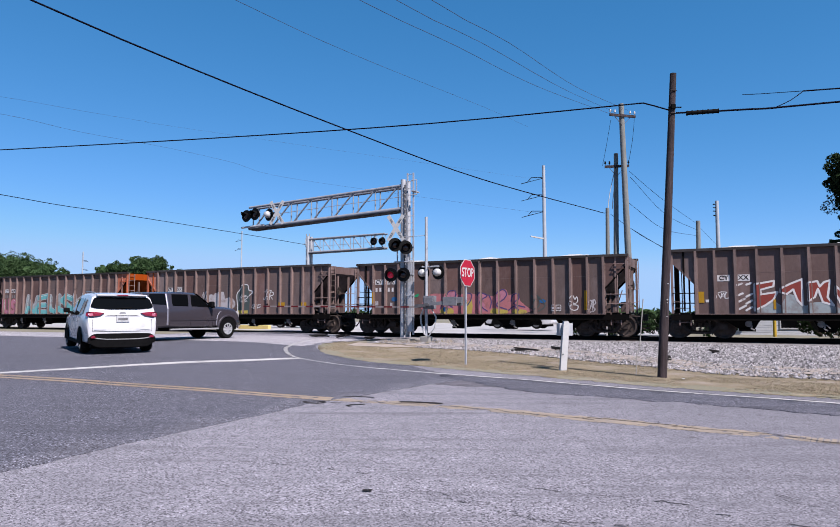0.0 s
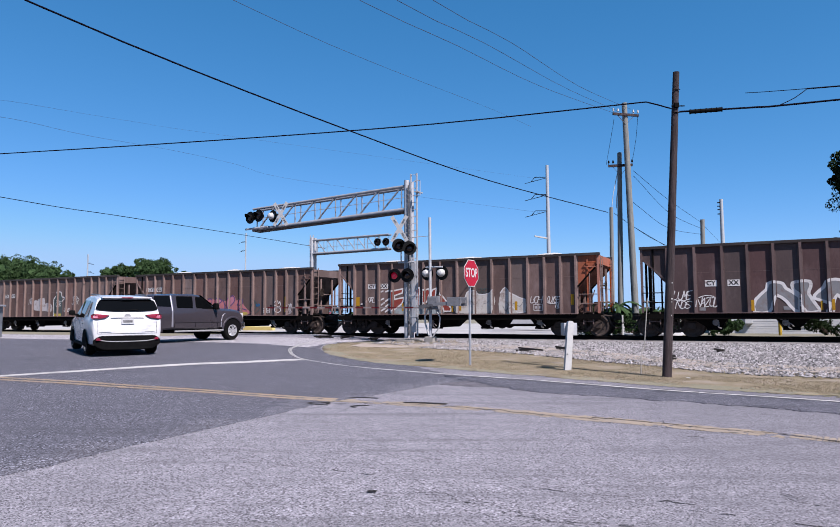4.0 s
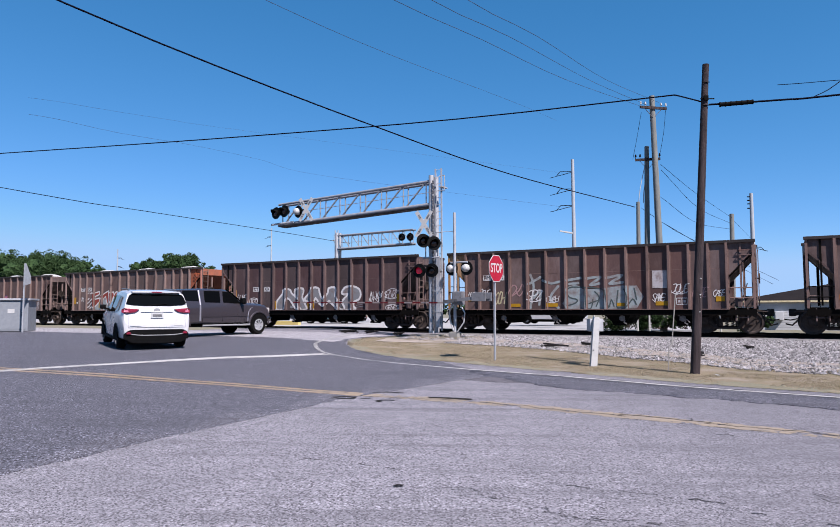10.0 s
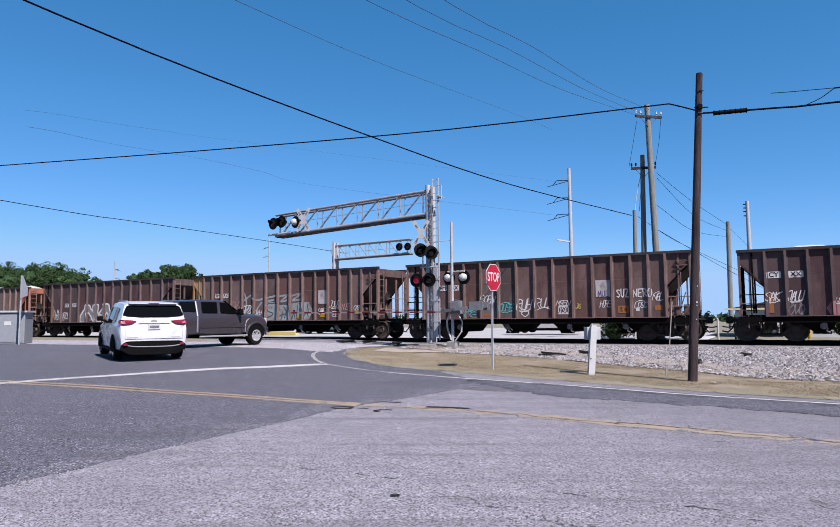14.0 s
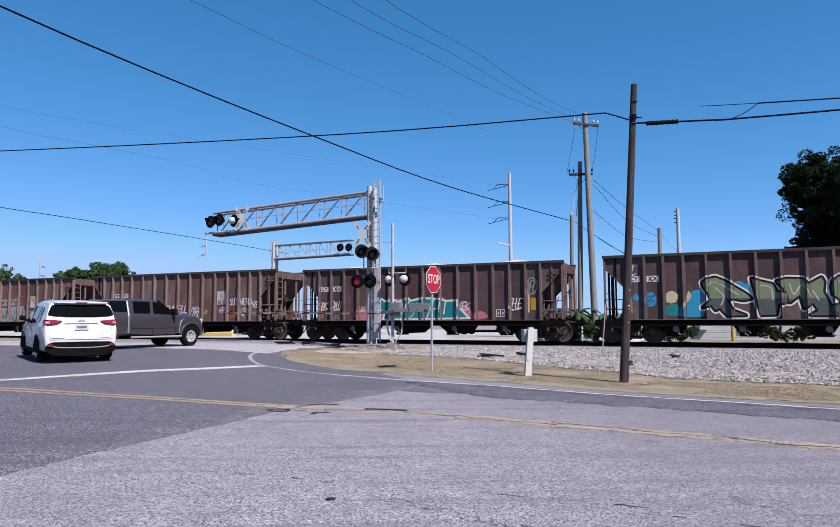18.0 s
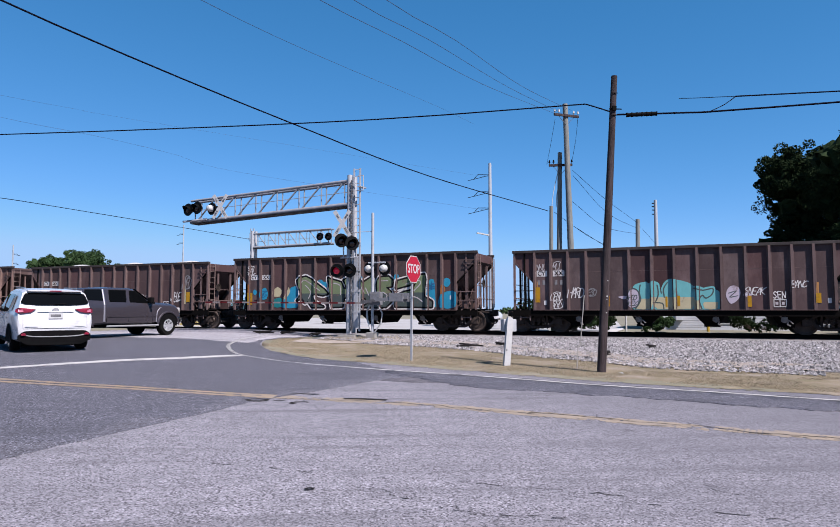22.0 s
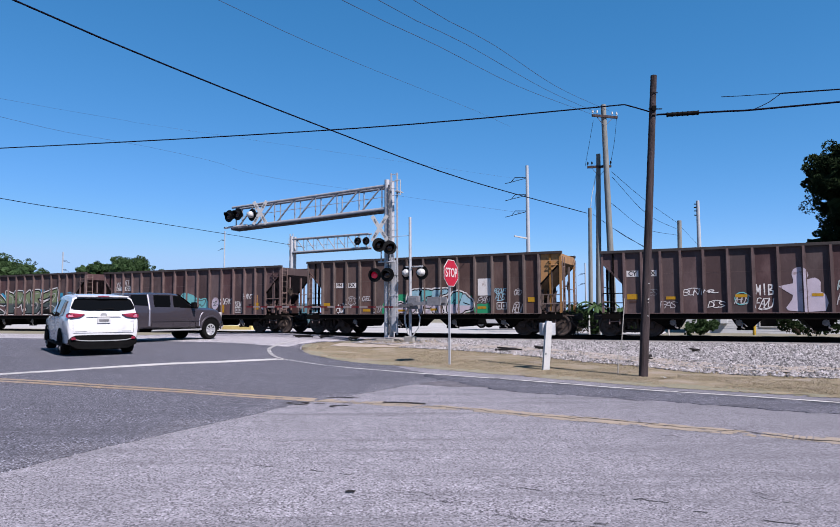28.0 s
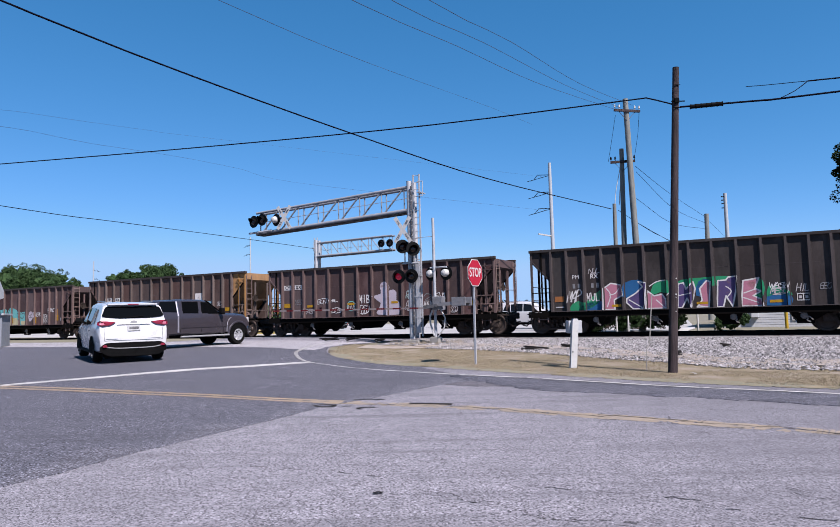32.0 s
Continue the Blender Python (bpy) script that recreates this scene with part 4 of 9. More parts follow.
# ---- poles and signals ----
def near_pole():
    p = thing("utility_pole", Matrix.Identity(4), "dark creosoted wooden utility pole leaning beside the street", "utility pole")
    a, b = Vector((5.43, 15.0, -0.1)), Vector((5.93, 15.1, 7.06))
    bm = B()
    rod(bm, a, b, 0.104, 0.072, seg=20)
    part("shaft", bm, WOOD_DARK, p, smooth=True)
    bm = B()
    c = a.lerp(b, 0.885)
    rod(bm, c + Vector((-0.11, -0.05, 0)), c + Vector((0.20, -0.05, 0)), 0.014)
    box(bm, c.x - 0.05, c.x + 0.05, c.y - 0.12, c.y - 0.07, c.z - 0.05, c.z + 0.06, 0.01)
    rod(bm, c + Vector((-0.09, -0.09, -0.16)), c + Vector((0.09, -0.09, -0.16)), 0.012)
    rod(bm, c + Vector((-0.07, -0.08, 0.38)), c + Vector((0.10, -0.08, 0.38)), 0.010)
    part("cable_clamp", bm, STEEL_DARK, p)
    for z, w in ((2.12, 0.012), (1.76, 0.016), (1.69, 0.009), (1.38, 0.011)):
        q = a.lerp(b, (z + 0.1) / 7.16)
        r = 0.104 - 0.032 * (z + 0.1) / 7.16
        bm = box(B(), q.x - w + 0.02, q.x + w + 0.02, q.y - r - 0.012, q.y - r + 0.02, z - w, z + w, 0.004)
        part("pole_tag", bm, SIGN_WHITE, p, "small pale tag nailed to the pole")
    return p


near_pole()


def octagon(bm, r, y0, y1):
    return prism(bm, [(r * math.cos(radians(22.5 + 45 * i)), r * math.sin(radians(22.5 + 45 * i))) for i in range(8)], y0, y1)


def text_mesh(body, size, material, depth=0.003, spread=0.0):
    cu = bpy.data.curves.new("text", "FONT")
    cu.body, cu.size, cu.extrude, cu.offset, cu.align_x, cu.align_y = body, size, depth, spread, "CENTER", "CENTER"
    ob = bpy.data.objects.new("text", cu)
    me = bpy.data.meshes.new_from_object(ob)
    bpy.data.objects.remove(ob)
    me.materials.clear()
    me.materials.append(material)
    me.transform(Matrix.Rotation(radians(90), 4, "X"))
    return me


def stop_sign():
    s = thing("stop_sign", pose(1.30, 18.7, 0.0, 0, 0, 54), "red octagonal stop sign on a thin steel post", "road sign")
    bm = B()
    bar(bm, (0, 0.03, -0.1), (0.03, 0.03, 2.55), 0.055, 0.035)
    part("post", bm, GALV, s)
    part("border", octagon(B(), 0.412, -0.004, 0.004), SIGN_WHITE, s).matrix_basis = pose(0.035, -0.02, 2.6)
    part("face", octagon(B(), 0.388, -0.008, 0.0), SIGN_RED, s).matrix_basis = pose(0.035, -0.02, 2.6)
    t = part("lettering", text_mesh("STOP", 0.36, SIGN_WHITE, 0.002, 0.006), None, s, "white lettering")
    t.matrix_basis = pose(0.035, -0.032, 2.6) @ Matrix.Diagonal((0.72, 1, 1, 1))


stop_sign()


def marker_post():
    p = thing("marker_post", pose(3.62, 16.9, 0, 0, 0, 10), "leaning pale grey plastic marker post in the grass", "post")
    bm = B()
    prism(bm, [(-0.095, -0.05), (0.075, -0.05), (0.175, 1.20), (0.15, 1.25), (0.04, 1.25), (0.02, 1.20)], -0.05, 0.05)
    part("shaft", bm, SIGN_WHITE, p)
    bm = B()
    box(bm, -0.035, 0.0, -0.062, -0.05, 0.40, 0.43)
    part("bolt", bm, WEATHERED, p)
    bm = B()
    box(bm, -0.05, 0.31, 0.056, 0.28, 0.88, 1.20, 0.02)
    part("box", bm, GALV, p)


marker_post()


def flasher(parent, m, lit=False, back=False):
    """A round crossing light with its black backing disc and hood."""
    f = new("flashing_light")
    f.parent = parent
    f.matrix_basis = m
    bm = B()
    lathe(bm, [(0.30, 0.0), (0.305, 0.012), (0.30, 0.024)], 28)
    part("backing_disc", bm, SIGNAL_BLACK, f, smooth=True)
    bm = B()
    lathe(bm, [(0.16, 0.02), (0.17, 0.12), (0.12, 0.26), (0.03, 0.30)], 20)
    part("housing", bm, SIGN_WHITE if back else SIGNAL_BLACK, f, smooth=True)
    bm = B()
    lathe(bm, [(0.15, -0.02), (0.12, -0.045), (0.06, -0.06), (0.01, -0.065)], 20)
    part("lens", bm, LENS_LIT if lit else LENS_RED, f, smooth=True)
    bm = B()
    n = 14
    for k in range(n):
        a0, a1 = radians(-20 + 220 * k / n), radians(-20 + 220 * (k + 1) / n)
        q = [bm.verts.new((0.175 * math.cos(a), y, 0.175 * math.sin(a))) for a, y in ((a0, 0), (a1, 0))]
        d0, d1 = (0.30 * (0.3 + 0.7 * max(0, math.sin(a))) for a in (a0, a1))
        q += [bm.verts.new((0.18 * math.cos(a1), -d1, 0.18 * math.sin(a1) - 0.02)), bm.verts.new((0.18 * math.cos(a0), -d0, 0.18 * math.sin(a0) - 0.02))]
        bm.faces.new(q)
    bmesh.ops.remove_doubles(bm, verts=bm.verts, dist=1e-4)
    bmesh.ops.recalc_face_normals(bm, faces=bm.faces)
    bmesh.ops.solidify(bm, geom=bm.faces, thickness=0.006)
    part("hood", bm, SIGNAL_BLACK, f)
    return f


def crossbuck(parent, m):
    c = new("crossbuck")
    c.parent = parent
    c.matrix_basis = m
    for i, (a, words) in enumerate(((57, ("RAIL", "ROAD")), (-57, ("CROS", "SING")))):
        bm = B()
        box(bm, -0.66, 0.66, -0.006 - 0.008 * i, 0.002 - 0.008 * i, -0.088, 0.088)
        b = part("board", bm, SIGN_WHITE, c, "white reflective board with black lettering")
        b.matrix_basis = pose(0, 0, 0, 0, a if i else a, 0)
        for w, x in zip(words, (-0.37, 0.37)):
            t = part("lettering", text_mesh(w, 0.125, WEATHERED, 0.002), None, b)
            t.matrix_basis = pose(x, -0.012 - 0.008 * i, 0) @ Matrix.Diagonal((0.8, 1, 1, 1))
    return c


def gantry(name, base, reach, z_top, z_bot, tip_drop, turn, label, lit):
    """A cantilever crossing signal: lattice mast with ladder, a truss arm and its lights."""
    g = thing(name, Matrix.Translation(base) @ pose(0, 0, 0, 0, 0, turn), label, "crossing signal", "cantilever crossing signals")
    for y in (0.0, 0.45):
        bm = B()
        rod(bm, (0, y, 0), (0, y, z_top + 0.25), 0.13, 0.12, seg=14)
        part("mast_tube", bm, GALV, g, smooth=True)
    for i in range(8):
        z = 0.6 + i * (z_top - 0.8) / 7
        part("mast_tie", bar(B(), (0, 0, z), (0, 0.45, z), 0.06, 0.06), GALV, g)
    bm = B()
    box(bm, -0.4, 0.4, -0.3, 0.75, -0.4, -0.07, 0.03)
    part("footing", bm, CONCRETE, g)
    bm = B()
    for x in (0.21, 0.50):
        box(bm, x - 0.03, x + 0.03, -0.03, 0.03, 0.1, z_top + 0.52)
    for i in range(23):
        z = 0.35 + i * 0.31
        rod(bm, (0.21, 0, z), (0.50, 0, z), 0.014, seg=6)
    part("ladder", bm, GALV, g)
    bm = B()
    box(bm, 0.50, 0.68, -0.25, 0.25, z_top - 0.35, z_top - 0.31)
    tube(bm, [(0.50, -0.2, z_top - 0.5), (0.76, -0.2, z_top - 0.5), (0.76, -0.2, z_top + 0.15), (0.50, -0.2, z_top + 0.15)], 0.018)
    part("ladder_guard", bm, GALV, g)
    bm = B()
    box(bm, 0.25, 0.46, -0.075, -0.04, 0.25, 3.35, 0.008)
    for z in (0.9, 1.8, 2.7):
        box(bm, 0.16, 0.55, -0.085, -0.03, z, z + 0.05)
    part("climb_guard", bm, GALV, g, "flat steel guard over the foot of the ladder")
    for y in (0.0, 0.45):
        for z, nm in ((z_top, "upper_chord"), (z_bot, "lower_chord")):
            bm = B()
            rod(bm, (0.05, y, z), (-reach, y, z - tip_drop), 0.07 if z == z_top else 0.09, 0.06 if z == z_top else 0.085, seg=14)
            part(nm, bm, GALV_SHADED, g, smooth=True)
        n = 7
        for i in range(n + 1):
            x = -reach * 0.03 - reach * 0.94 * i / n
            k = -x / reach * tip_drop
            bm = B()
            rod(bm, (x, y, z_bot - k), (x, y, z_top - k), 0.028, seg=8)
            part("strut", bm, GALV_SHADED, g)
            if i < n and y == 0.0:
                x2 = x - reach * 0.94 / n
                k2 = -x2 / reach * tip_drop
                bm = B()
                rod(bm, (x, y, z_top - k), (x2 + 0.1, y, z_bot - k2), 0.038, seg=8)
                part("brace", bm, GALV_SHADED, g)
    bm = B()
    rod(bm, (0, -0.1, (z_top + z_bot) / 2), (-reach, -0.1, (z_top + z_bot) / 2 - tip_drop), 0.014, seg=6)
    part("hand_rail", bm, GALV_SHADED, g)
    bm = B()
    for i in range(30):
        box(bm, 0.13, 0.18, -0.17, -0.12, 0.15 + i * 0.22, 0.30 + i * 0.22)
    rod(bm, (0.155, -0.14, 0.1), (0.155, -0.14, z_top), 0.02, seg=6)
    part("cable_run", bm, WEATHERED, g)
    bm = B()
    a = [(0.0, -0.1), (0.0, 0.55), (-reach, 0.55), (-reach, -0.1)]
    vs = [bm.verts.new((x, y, z_bot - 0.09 + x / reach * tip_drop)) for x, y in a]
    bm.faces.new(vs)
    bmesh.ops.solidify(bm, geom=bm.faces, thickness=0.04)
    part("walkway", bm, WEATHERED, g)
    return g


def near_gantry():
    base = on_track(-13.42, -3.1, 0.42)
    g = gantry("cantilever_signal", base, 8.7, 6.70, 5.66, 0.38, math.degrees(TRACK), "galvanised cantilever crossing signal arching over the road", True)
    # lights at the arm's tip, facing the road
    bm = B()
    rod(bm, (-7.6, -0.2, 5.36), (-9.0, -0.2, 5.30), 0.05, seg=10)
    part("tip_bar", bm, GALV, g)
    for x, z, lit in ((-8.64, 5.86, False), (-8.1, 5.92, False)):
        flasher(g, pose(x, -0.3, z, 0, 0, -6), lit)
    flasher(g, pose(-7.35, -0.12, 5.86, 0, 0, 168), False, True)
    crossbuck(g, pose(-6.74, -0.3, 5.90, 0, 0, 6))
    # on the mast
    crossbuck(g, pose(-0.16, -0.4, 4.76, 0, 0, 6))
    for z, x0, x1 in ((3.28, -0.30, 0.5), (2.72, -0.42, 0.45)):
        bm = B()
        rod(bm, (x0, -0.25, z), (x1, -0.25, z), 0.035, seg=10)
        part("light_bar", bm, GALV, g)
    bm = B()
    rod(bm, (-0.16, -0.25, 3.28), (-0.16, -0.25, 3.85), 0.03, seg=8)
    part("light_stem", bm, GALV, g)
    bm = B()
    rod(bm, (0.36, -0.25, 3.28), (0.36, -0.25, 3.75), 0.03, seg=8)
    part("light_stem", bm, GALV, g)
    for x, z, lit in ((-0.16, 4.02, False), (0.36, 3.88, False)):
        flasher(g, pose(x, -0.45, z, 0, 0, 42), lit)
    for x, z, lit in ((-0.38, 2.71, True), (0.24, 2.71, False)):
        flasher(g, pose(x, -0.45, z, 0, 0, 8), lit)


near_gantry()


def far_gantry():
    g = gantry("cantilever_signal", on_track(-32.0, 16, 0.44), 7.2, 7.1, 6.0, -0.1, math.degrees(TRACK) + 180, "galvanised cantilever crossing signal beyond the tracks", False)
    for x, z in ((-7.05, 6.6), (-6.3, 6.62)):
        flasher(g, pose(x, 0.62, z, 0, 0, 180))


far_gantry()


GATE_RED = mat("red_reflective_tape", (0.095, 0.0098, 0.0125), (0.075, 0.0090, 0.0115), 0.6, bump=0.0)
GATE_PALE = mat("pale_reflective_tape", (0.1957, 0.1643, 0.1643), (0.1643, 0.1409, 0.1409), 0.6, bump=0.0)


MOTOR_GREY = mat("grey_signal_paint", (0.165, 0.168, 0.185), (0.12, 0.122, 0.137), 0.6, 0.1, scale=5, fine=40, bump=0.1, dirt=(0.08, 0.078, 0.08), dirt_amount=0.3, dirt_scale=4)


def signal_mast():
    base = on_track(-12.2, -3.3, 0.40)
    g = thing("crossing_gate", Matrix.Translation(base) @ pose(0, 0, 0, 0, 0, math.degrees(TRACK)), "silver crossing gate mast with its striped arm lowered across the road", "crossing gate")
    bm = B()
    rod(bm, (0, 0, 0), (0, 0, 5.2), 0.065, 0.06, seg=12)
    part("mast", bm, GALV, g, smooth=True)
    bm = B()
    rod(bm, (-1.2, 0, 4.4), (0, 0, 4.4), 0.012, seg=6)
    part("stay", bm, GALV, g)
    bm = B()
    box(bm, -0.2, 0.2, -0.2, 0.2, -0.3, 0.10, 0.05)
    part("footing", bm, CONCRETE, g)
    bm = B()
    rod(bm, (-0.2, 0, 3.05), (0.6, 0, 3.05), 0.035, seg=8)
    part("light_bar", bm, GALV, g)
    for x in (-0.2, 0.5):
        flasher(g, pose(x, 0.15, 2.80, 0, 0, 172), False, True)
    bm = B()
    box(bm, 0.02, 0.52, -0.36, -0.08, 1.24, 1.80, 0.04)
    part("gate_motor", bm, MOTOR_GREY, g)
    bm = B()
    box(bm, 0.06, 0.48, -0.385, -0.355, 1.30, 1.74, 0.015)
    box(bm, 0.44, 0.50, -0.40, -0.36, 1.46, 1.58, 0.01)
    part("motor_cover", bm, MOTOR_GREY, g)
    bm = B()
    rod(bm, (0.27, -0.46, 1.42), (0.27, 0.04, 1.42), 0.06, seg=12)
    bar(bm, (-0.35, -0.43, 1.36), (0.30, -0.43, 1.42), 0.03, 0.14)
    bar(bm, (-0.35, -0.01, 1.36), (0.30, -0.01, 1.42), 0.03, 0.14)
    part("arm_bracket", bm, WEATHERED, g)
    bm = B()
    for y in (-0.43, -0.01):
        bar(bm, (0.27, y, 1.44), (1.62, y, 1.56), 0.03, 0.13)
    part("counterweight_arm", bm, MOTOR_GREY, g)
    for y, x0 in ((-0.48, 0.98), (0.02, 1.05)):
        bm = B()
        box(bm, x0, x0 + 0.62, y, y + 0.06, 1.38, 1.74, 0.015)
        part("counterweight", bm, MOTOR_GREY, g)
    bm = B()
    tube(bm, [(-0.10, -0.05, 1.25), (-0.24, -0.05, 0.95), (-0.22, -0.05, 0.65), (-0.05, -0.05, 0.15)], 0.04, 8)
    part("conduit", bm, SIGN_WHITE, g)
    bm = B()
    tube(bm, [(0.35, -0.2, 1.24), (0.55, -0.2, 0.9), (0.50, -0.2, 0.5), (0.20, -0.2, 0.1)], 0.03, 8)
    part("conduit", bm, SIGN_WHITE, g)
    arm = new("gate_arm")
    arm.parent = g
    arm.matrix_basis = pose(-0.3, -0.2, 1.33, 0, 0.5, 0)
    for i in range(20):
        x1, x0 = -i * 0.415, -(i + 1) * 0.415
        bm = B()
        box(bm, x0, x1, -0.02, 0.02, -0.034, 0.034)
        part("stripe", bm, GATE_RED if i % 2 else GATE_PALE, arm)
    for x in (-3.0, -5.5, -8.1):
        bm = B()
        box(bm, x - 0.05, x + 0.05, -0.03, 0.03, 0.05, 0.13)
        part("arm_lamp", bm, LENS_RED, arm)


signal_mast()


# ---- vehicles ----
def loft(bm, stations, close=True):
    """Skin over cross-sections; each is (x, [(half width, z), ...]) from the bottom edge to the roof's middle."""
    rows = []
    for x, sec in stations:
        rows.append([bm.verts.new((x, -y, z)) for y, z in sec] + [bm.verts.new((x, y, z)) for y, z in reversed(sec)])
    for a, b in zip(rows, rows[1:]):
        for i in range(len(a) - 1):
            bm.faces.new((a[i], b[i], b[i + 1], a[i + 1]))
    bm.faces.new(rows[0])
    bm.faces.new(rows[-1][::-1])
    bmesh.ops.remove_doubles(bm, verts=bm.verts, dist=0.001)
    bmesh.ops.recalc_face_normals(bm, faces=bm.faces)
    return bm


# ---- paint and tags on the wagons ----
def spray(name, c, fade=0.35, under=(0.12, 0.07, 0.06)):
    return mat(name, c, tuple(v * 0.86 for v in c), 0.7, scale=2.5, fine=25, bump=0.05, dirt=under, dirt_amount=fade, dirt_scale=2.2)


SPRAY = {
    "white": spray("white_spray", (0.52, 0.50, 0.50), 0.2), "pale": spray("pale_spray", (0.3578, 0.3348, 0.3463), 0.5), "grey": spray("grey_spray", (0.1732, 0.1732, 0.1847), 0.5),
    "red": spray("red_spray", (0.2077, 0.04327, 0.03463)), "pink": spray("pink_spray", (0.3578, 0.1442, 0.1962)), "rose": spray("rose_spray", (0.3463, 0.127, 0.1386)), "purple": spray("purple_spray", (0.06925, 0.04905, 0.127)),
    "teal": spray("teal_spray", (0.01155, 0.1501, 0.1673), 0.05), "aqua": spray("aqua_spray", (0.1155, 0.3348, 0.3463), 0.2), "cyan": spray("cyan_spray", (0.01732, 0.2077, 0.3348), 0.1), "sky": spray("sky_spray", (0.2193, 0.3578, 0.4271), 0.2),
    "green": spray("green_spray", (0.01732, 0.2077, 0.09812), 0.2), "olive": spray("olive_spray", (0.135, 0.172, 0.098), 0.25), "slate": spray("slate_spray", (0.058, 0.074, 0.074), 0.25), "blue": spray("blue_spray", (0.01732, 0.08653, 0.2077), 0.2),
    "cream": spray("cream_spray", (0.3809, 0.3348, 0.2193), 0.2), "yellow": spray("yellow_spray", (0.3578, 0.277, 0.06925), 0.3), "black": spray("black_spray", (0.005262, 0.004912, 0.006315), 0.1), "lilac": spray("lilac_spray", (0.3809, 0.3348, 0.3925), 0.2),
    "frost": spray("frost_spray", (0.2423, 0.277, 0.2885), 0.7), "frost2": spray("pale_mint_spray", (0.30, 0.37, 0.38), 0.3), "cream2": spray("chalk_spray", (0.42, 0.395, 0.375), 0.45), "rose2": spray("faded_rose_spray", (0.33, 0.20, 0.20), 0.5),
    "rust": spray("rust_patch", (0.25, 0.098, 0.035), 0.2), "brownbox": spray("dark_brown_patch", (0.05, 0.028, 0.024), 0.1), "strip2": spray("pale_orange_strip", (0.34, 0.17, 0.06), 0.3), "strip": mat("reflective_strip", (0.3174, 0.1732, 0.01155), (0.2885, 0.1558, 0.01155), 0.5, fine=30, bump=0.03, dirt=(0.1155, 0.06348, 0.01732), dirt_amount=0.3, dirt_scale=5)}

O8 = [(0.5 + 0.5 * math.cos(a * math.pi / 5), 0.5 + 0.5 * math.sin(a * math.pi / 5)) for a in range(11)]
GLYPH = {}
GLYPH["T"] = [[(0, 1), (1, 0.95)], [(0.5, 0.97), (0.45, 0)]]
GLYPH["A"] = [[(0, 0), (0.5, 1), (1, 0)], [(0.2, 0.38), (0.85, 0.42)]]
GLYPH["S"] = [[(1, 0.85), (0.5, 1), (0, 0.75), (0.5, 0.5), (1, 0.25), (0.5, 0), (0, 0.15)]]
GLYPH["K"] = [[(0, 0), (0.05, 1)], [(1, 1), (0.1, 0.5), (1, 0)]]
GLYPH["O"] = [O8]
GLYPH["R"] = [[(0, 0), (0, 1), (0.8, 0.9), (0.85, 0.6), (0.1, 0.5), (1, 0)]]
GLYPH["M"] = [[(0, 0), (0.1, 1), (0.5, 0.3), (0.9, 1), (1, 0)]]
GLYPH["E"] = [[(1, 1), (0, 0.95), (0.05, 0.05), (1, 0)], [(0.05, 0.5), (0.8, 0.52)]]
GLYPH["U"] = [[(0, 1), (0.05, 0.2), (0.5, 0), (0.95, 0.2), (1, 1)]]
GLYPH["D"] = [[(0, 0), (0.05, 1), (0.7, 0.85), (1, 0.45), (0.7, 0.1), (0, 0)]]
GLYPH["N"] = [[(0, 0), (0.05, 1), (0.9, 0.05), (1, 1)]]
GLYPH["Y"] = [[(0, 1), (0.5, 0.5), (1, 1)], [(0.5, 0.5), (0.4, 0)]]
GLYPH["J"] = [[(0.2, 1), (0.9, 1), (0.75, 0.2), (0.35, 0), (0, 0.25)]]
GLYPH["H"] = [[(0, 0), (0, 1)], [(1, 0), (1, 1)], [(0, 0.5), (1, 0.5)]]
GLYPH["Z"] = [[(0, 1), (1, 0.95), (0.05, 0.05), (1, 0)]]
GLYPH["W"] = [[(0, 1), (0.25, 0), (0.5, 0.7), (0.75, 0), (1, 1)]]
GLYPH["C"] = [[(1, 0.85), (0.5, 1), (0, 0.5), (0.5, 0), (1, 0.2)]]
GLYPH["L"] = [[(0, 1), (0.05, 0), (0.9, 0.05)]]
GLYPH["I"] = [[(0.5, 0), (0.5, 1)]]
GLYPH["B"] = [[(0, 0), (0, 1), (0.8, 0.9), (0.75, 0.6), (0.05, 0.5), (0.95, 0.35), (0.85, 0.05), (0, 0)]]
GLYPH["G"] = [[(1, 0.85), (0.4, 1), (0, 0.5), (0.4, 0), (1, 0.1), (1, 0.45), (0.6, 0.45)]]
GLYPH["F"] = [[(0, 0), (0.05, 1), (0.95, 0.97)], [(0.05, 0.52), (0.75, 0.52)]]
GLYPH["Q"] = [O8, [(0.6, 0.3), (1, -0.05)]]
GLYPH["X"] = [[(0, 0), (1, 1)], [(0, 1), (1, 0)]]
GLYPH["P"] = [[(0, 0), (0.05, 1), (0.9, 0.9), (0.9, 0.6), (0.1, 0.45)]]
GLYPH["V"] = [[(0, 1), (0.45, 0), (1, 1)]]


def disc(x, z, r, rz=None, n=12):
    return [(x + r * math.cos(6.2832 * i / n), z + (rz or r) * math.sin(6.2832 * i / n)) for i in range(n)]


def stroke_polys(pts, w):
    out = []
    for (x0, z0), (x1, z1) in zip(pts, pts[1:]):
        l = math.hypot(x1 - x0, z1 - z0) or 1e-6
        nx, nz = -(z1 - z0) / l * w / 2, (x1 - x0) / l * w / 2
        out.append([(x0 + nx, z0 + nz), (x1 + nx, z1 + nz), (x1 - nx, z1 - nz), (x0 - nx, z0 - nz)])
    out += [disc(x, z, w / 2, n=8) for x, z in pts]
    return out


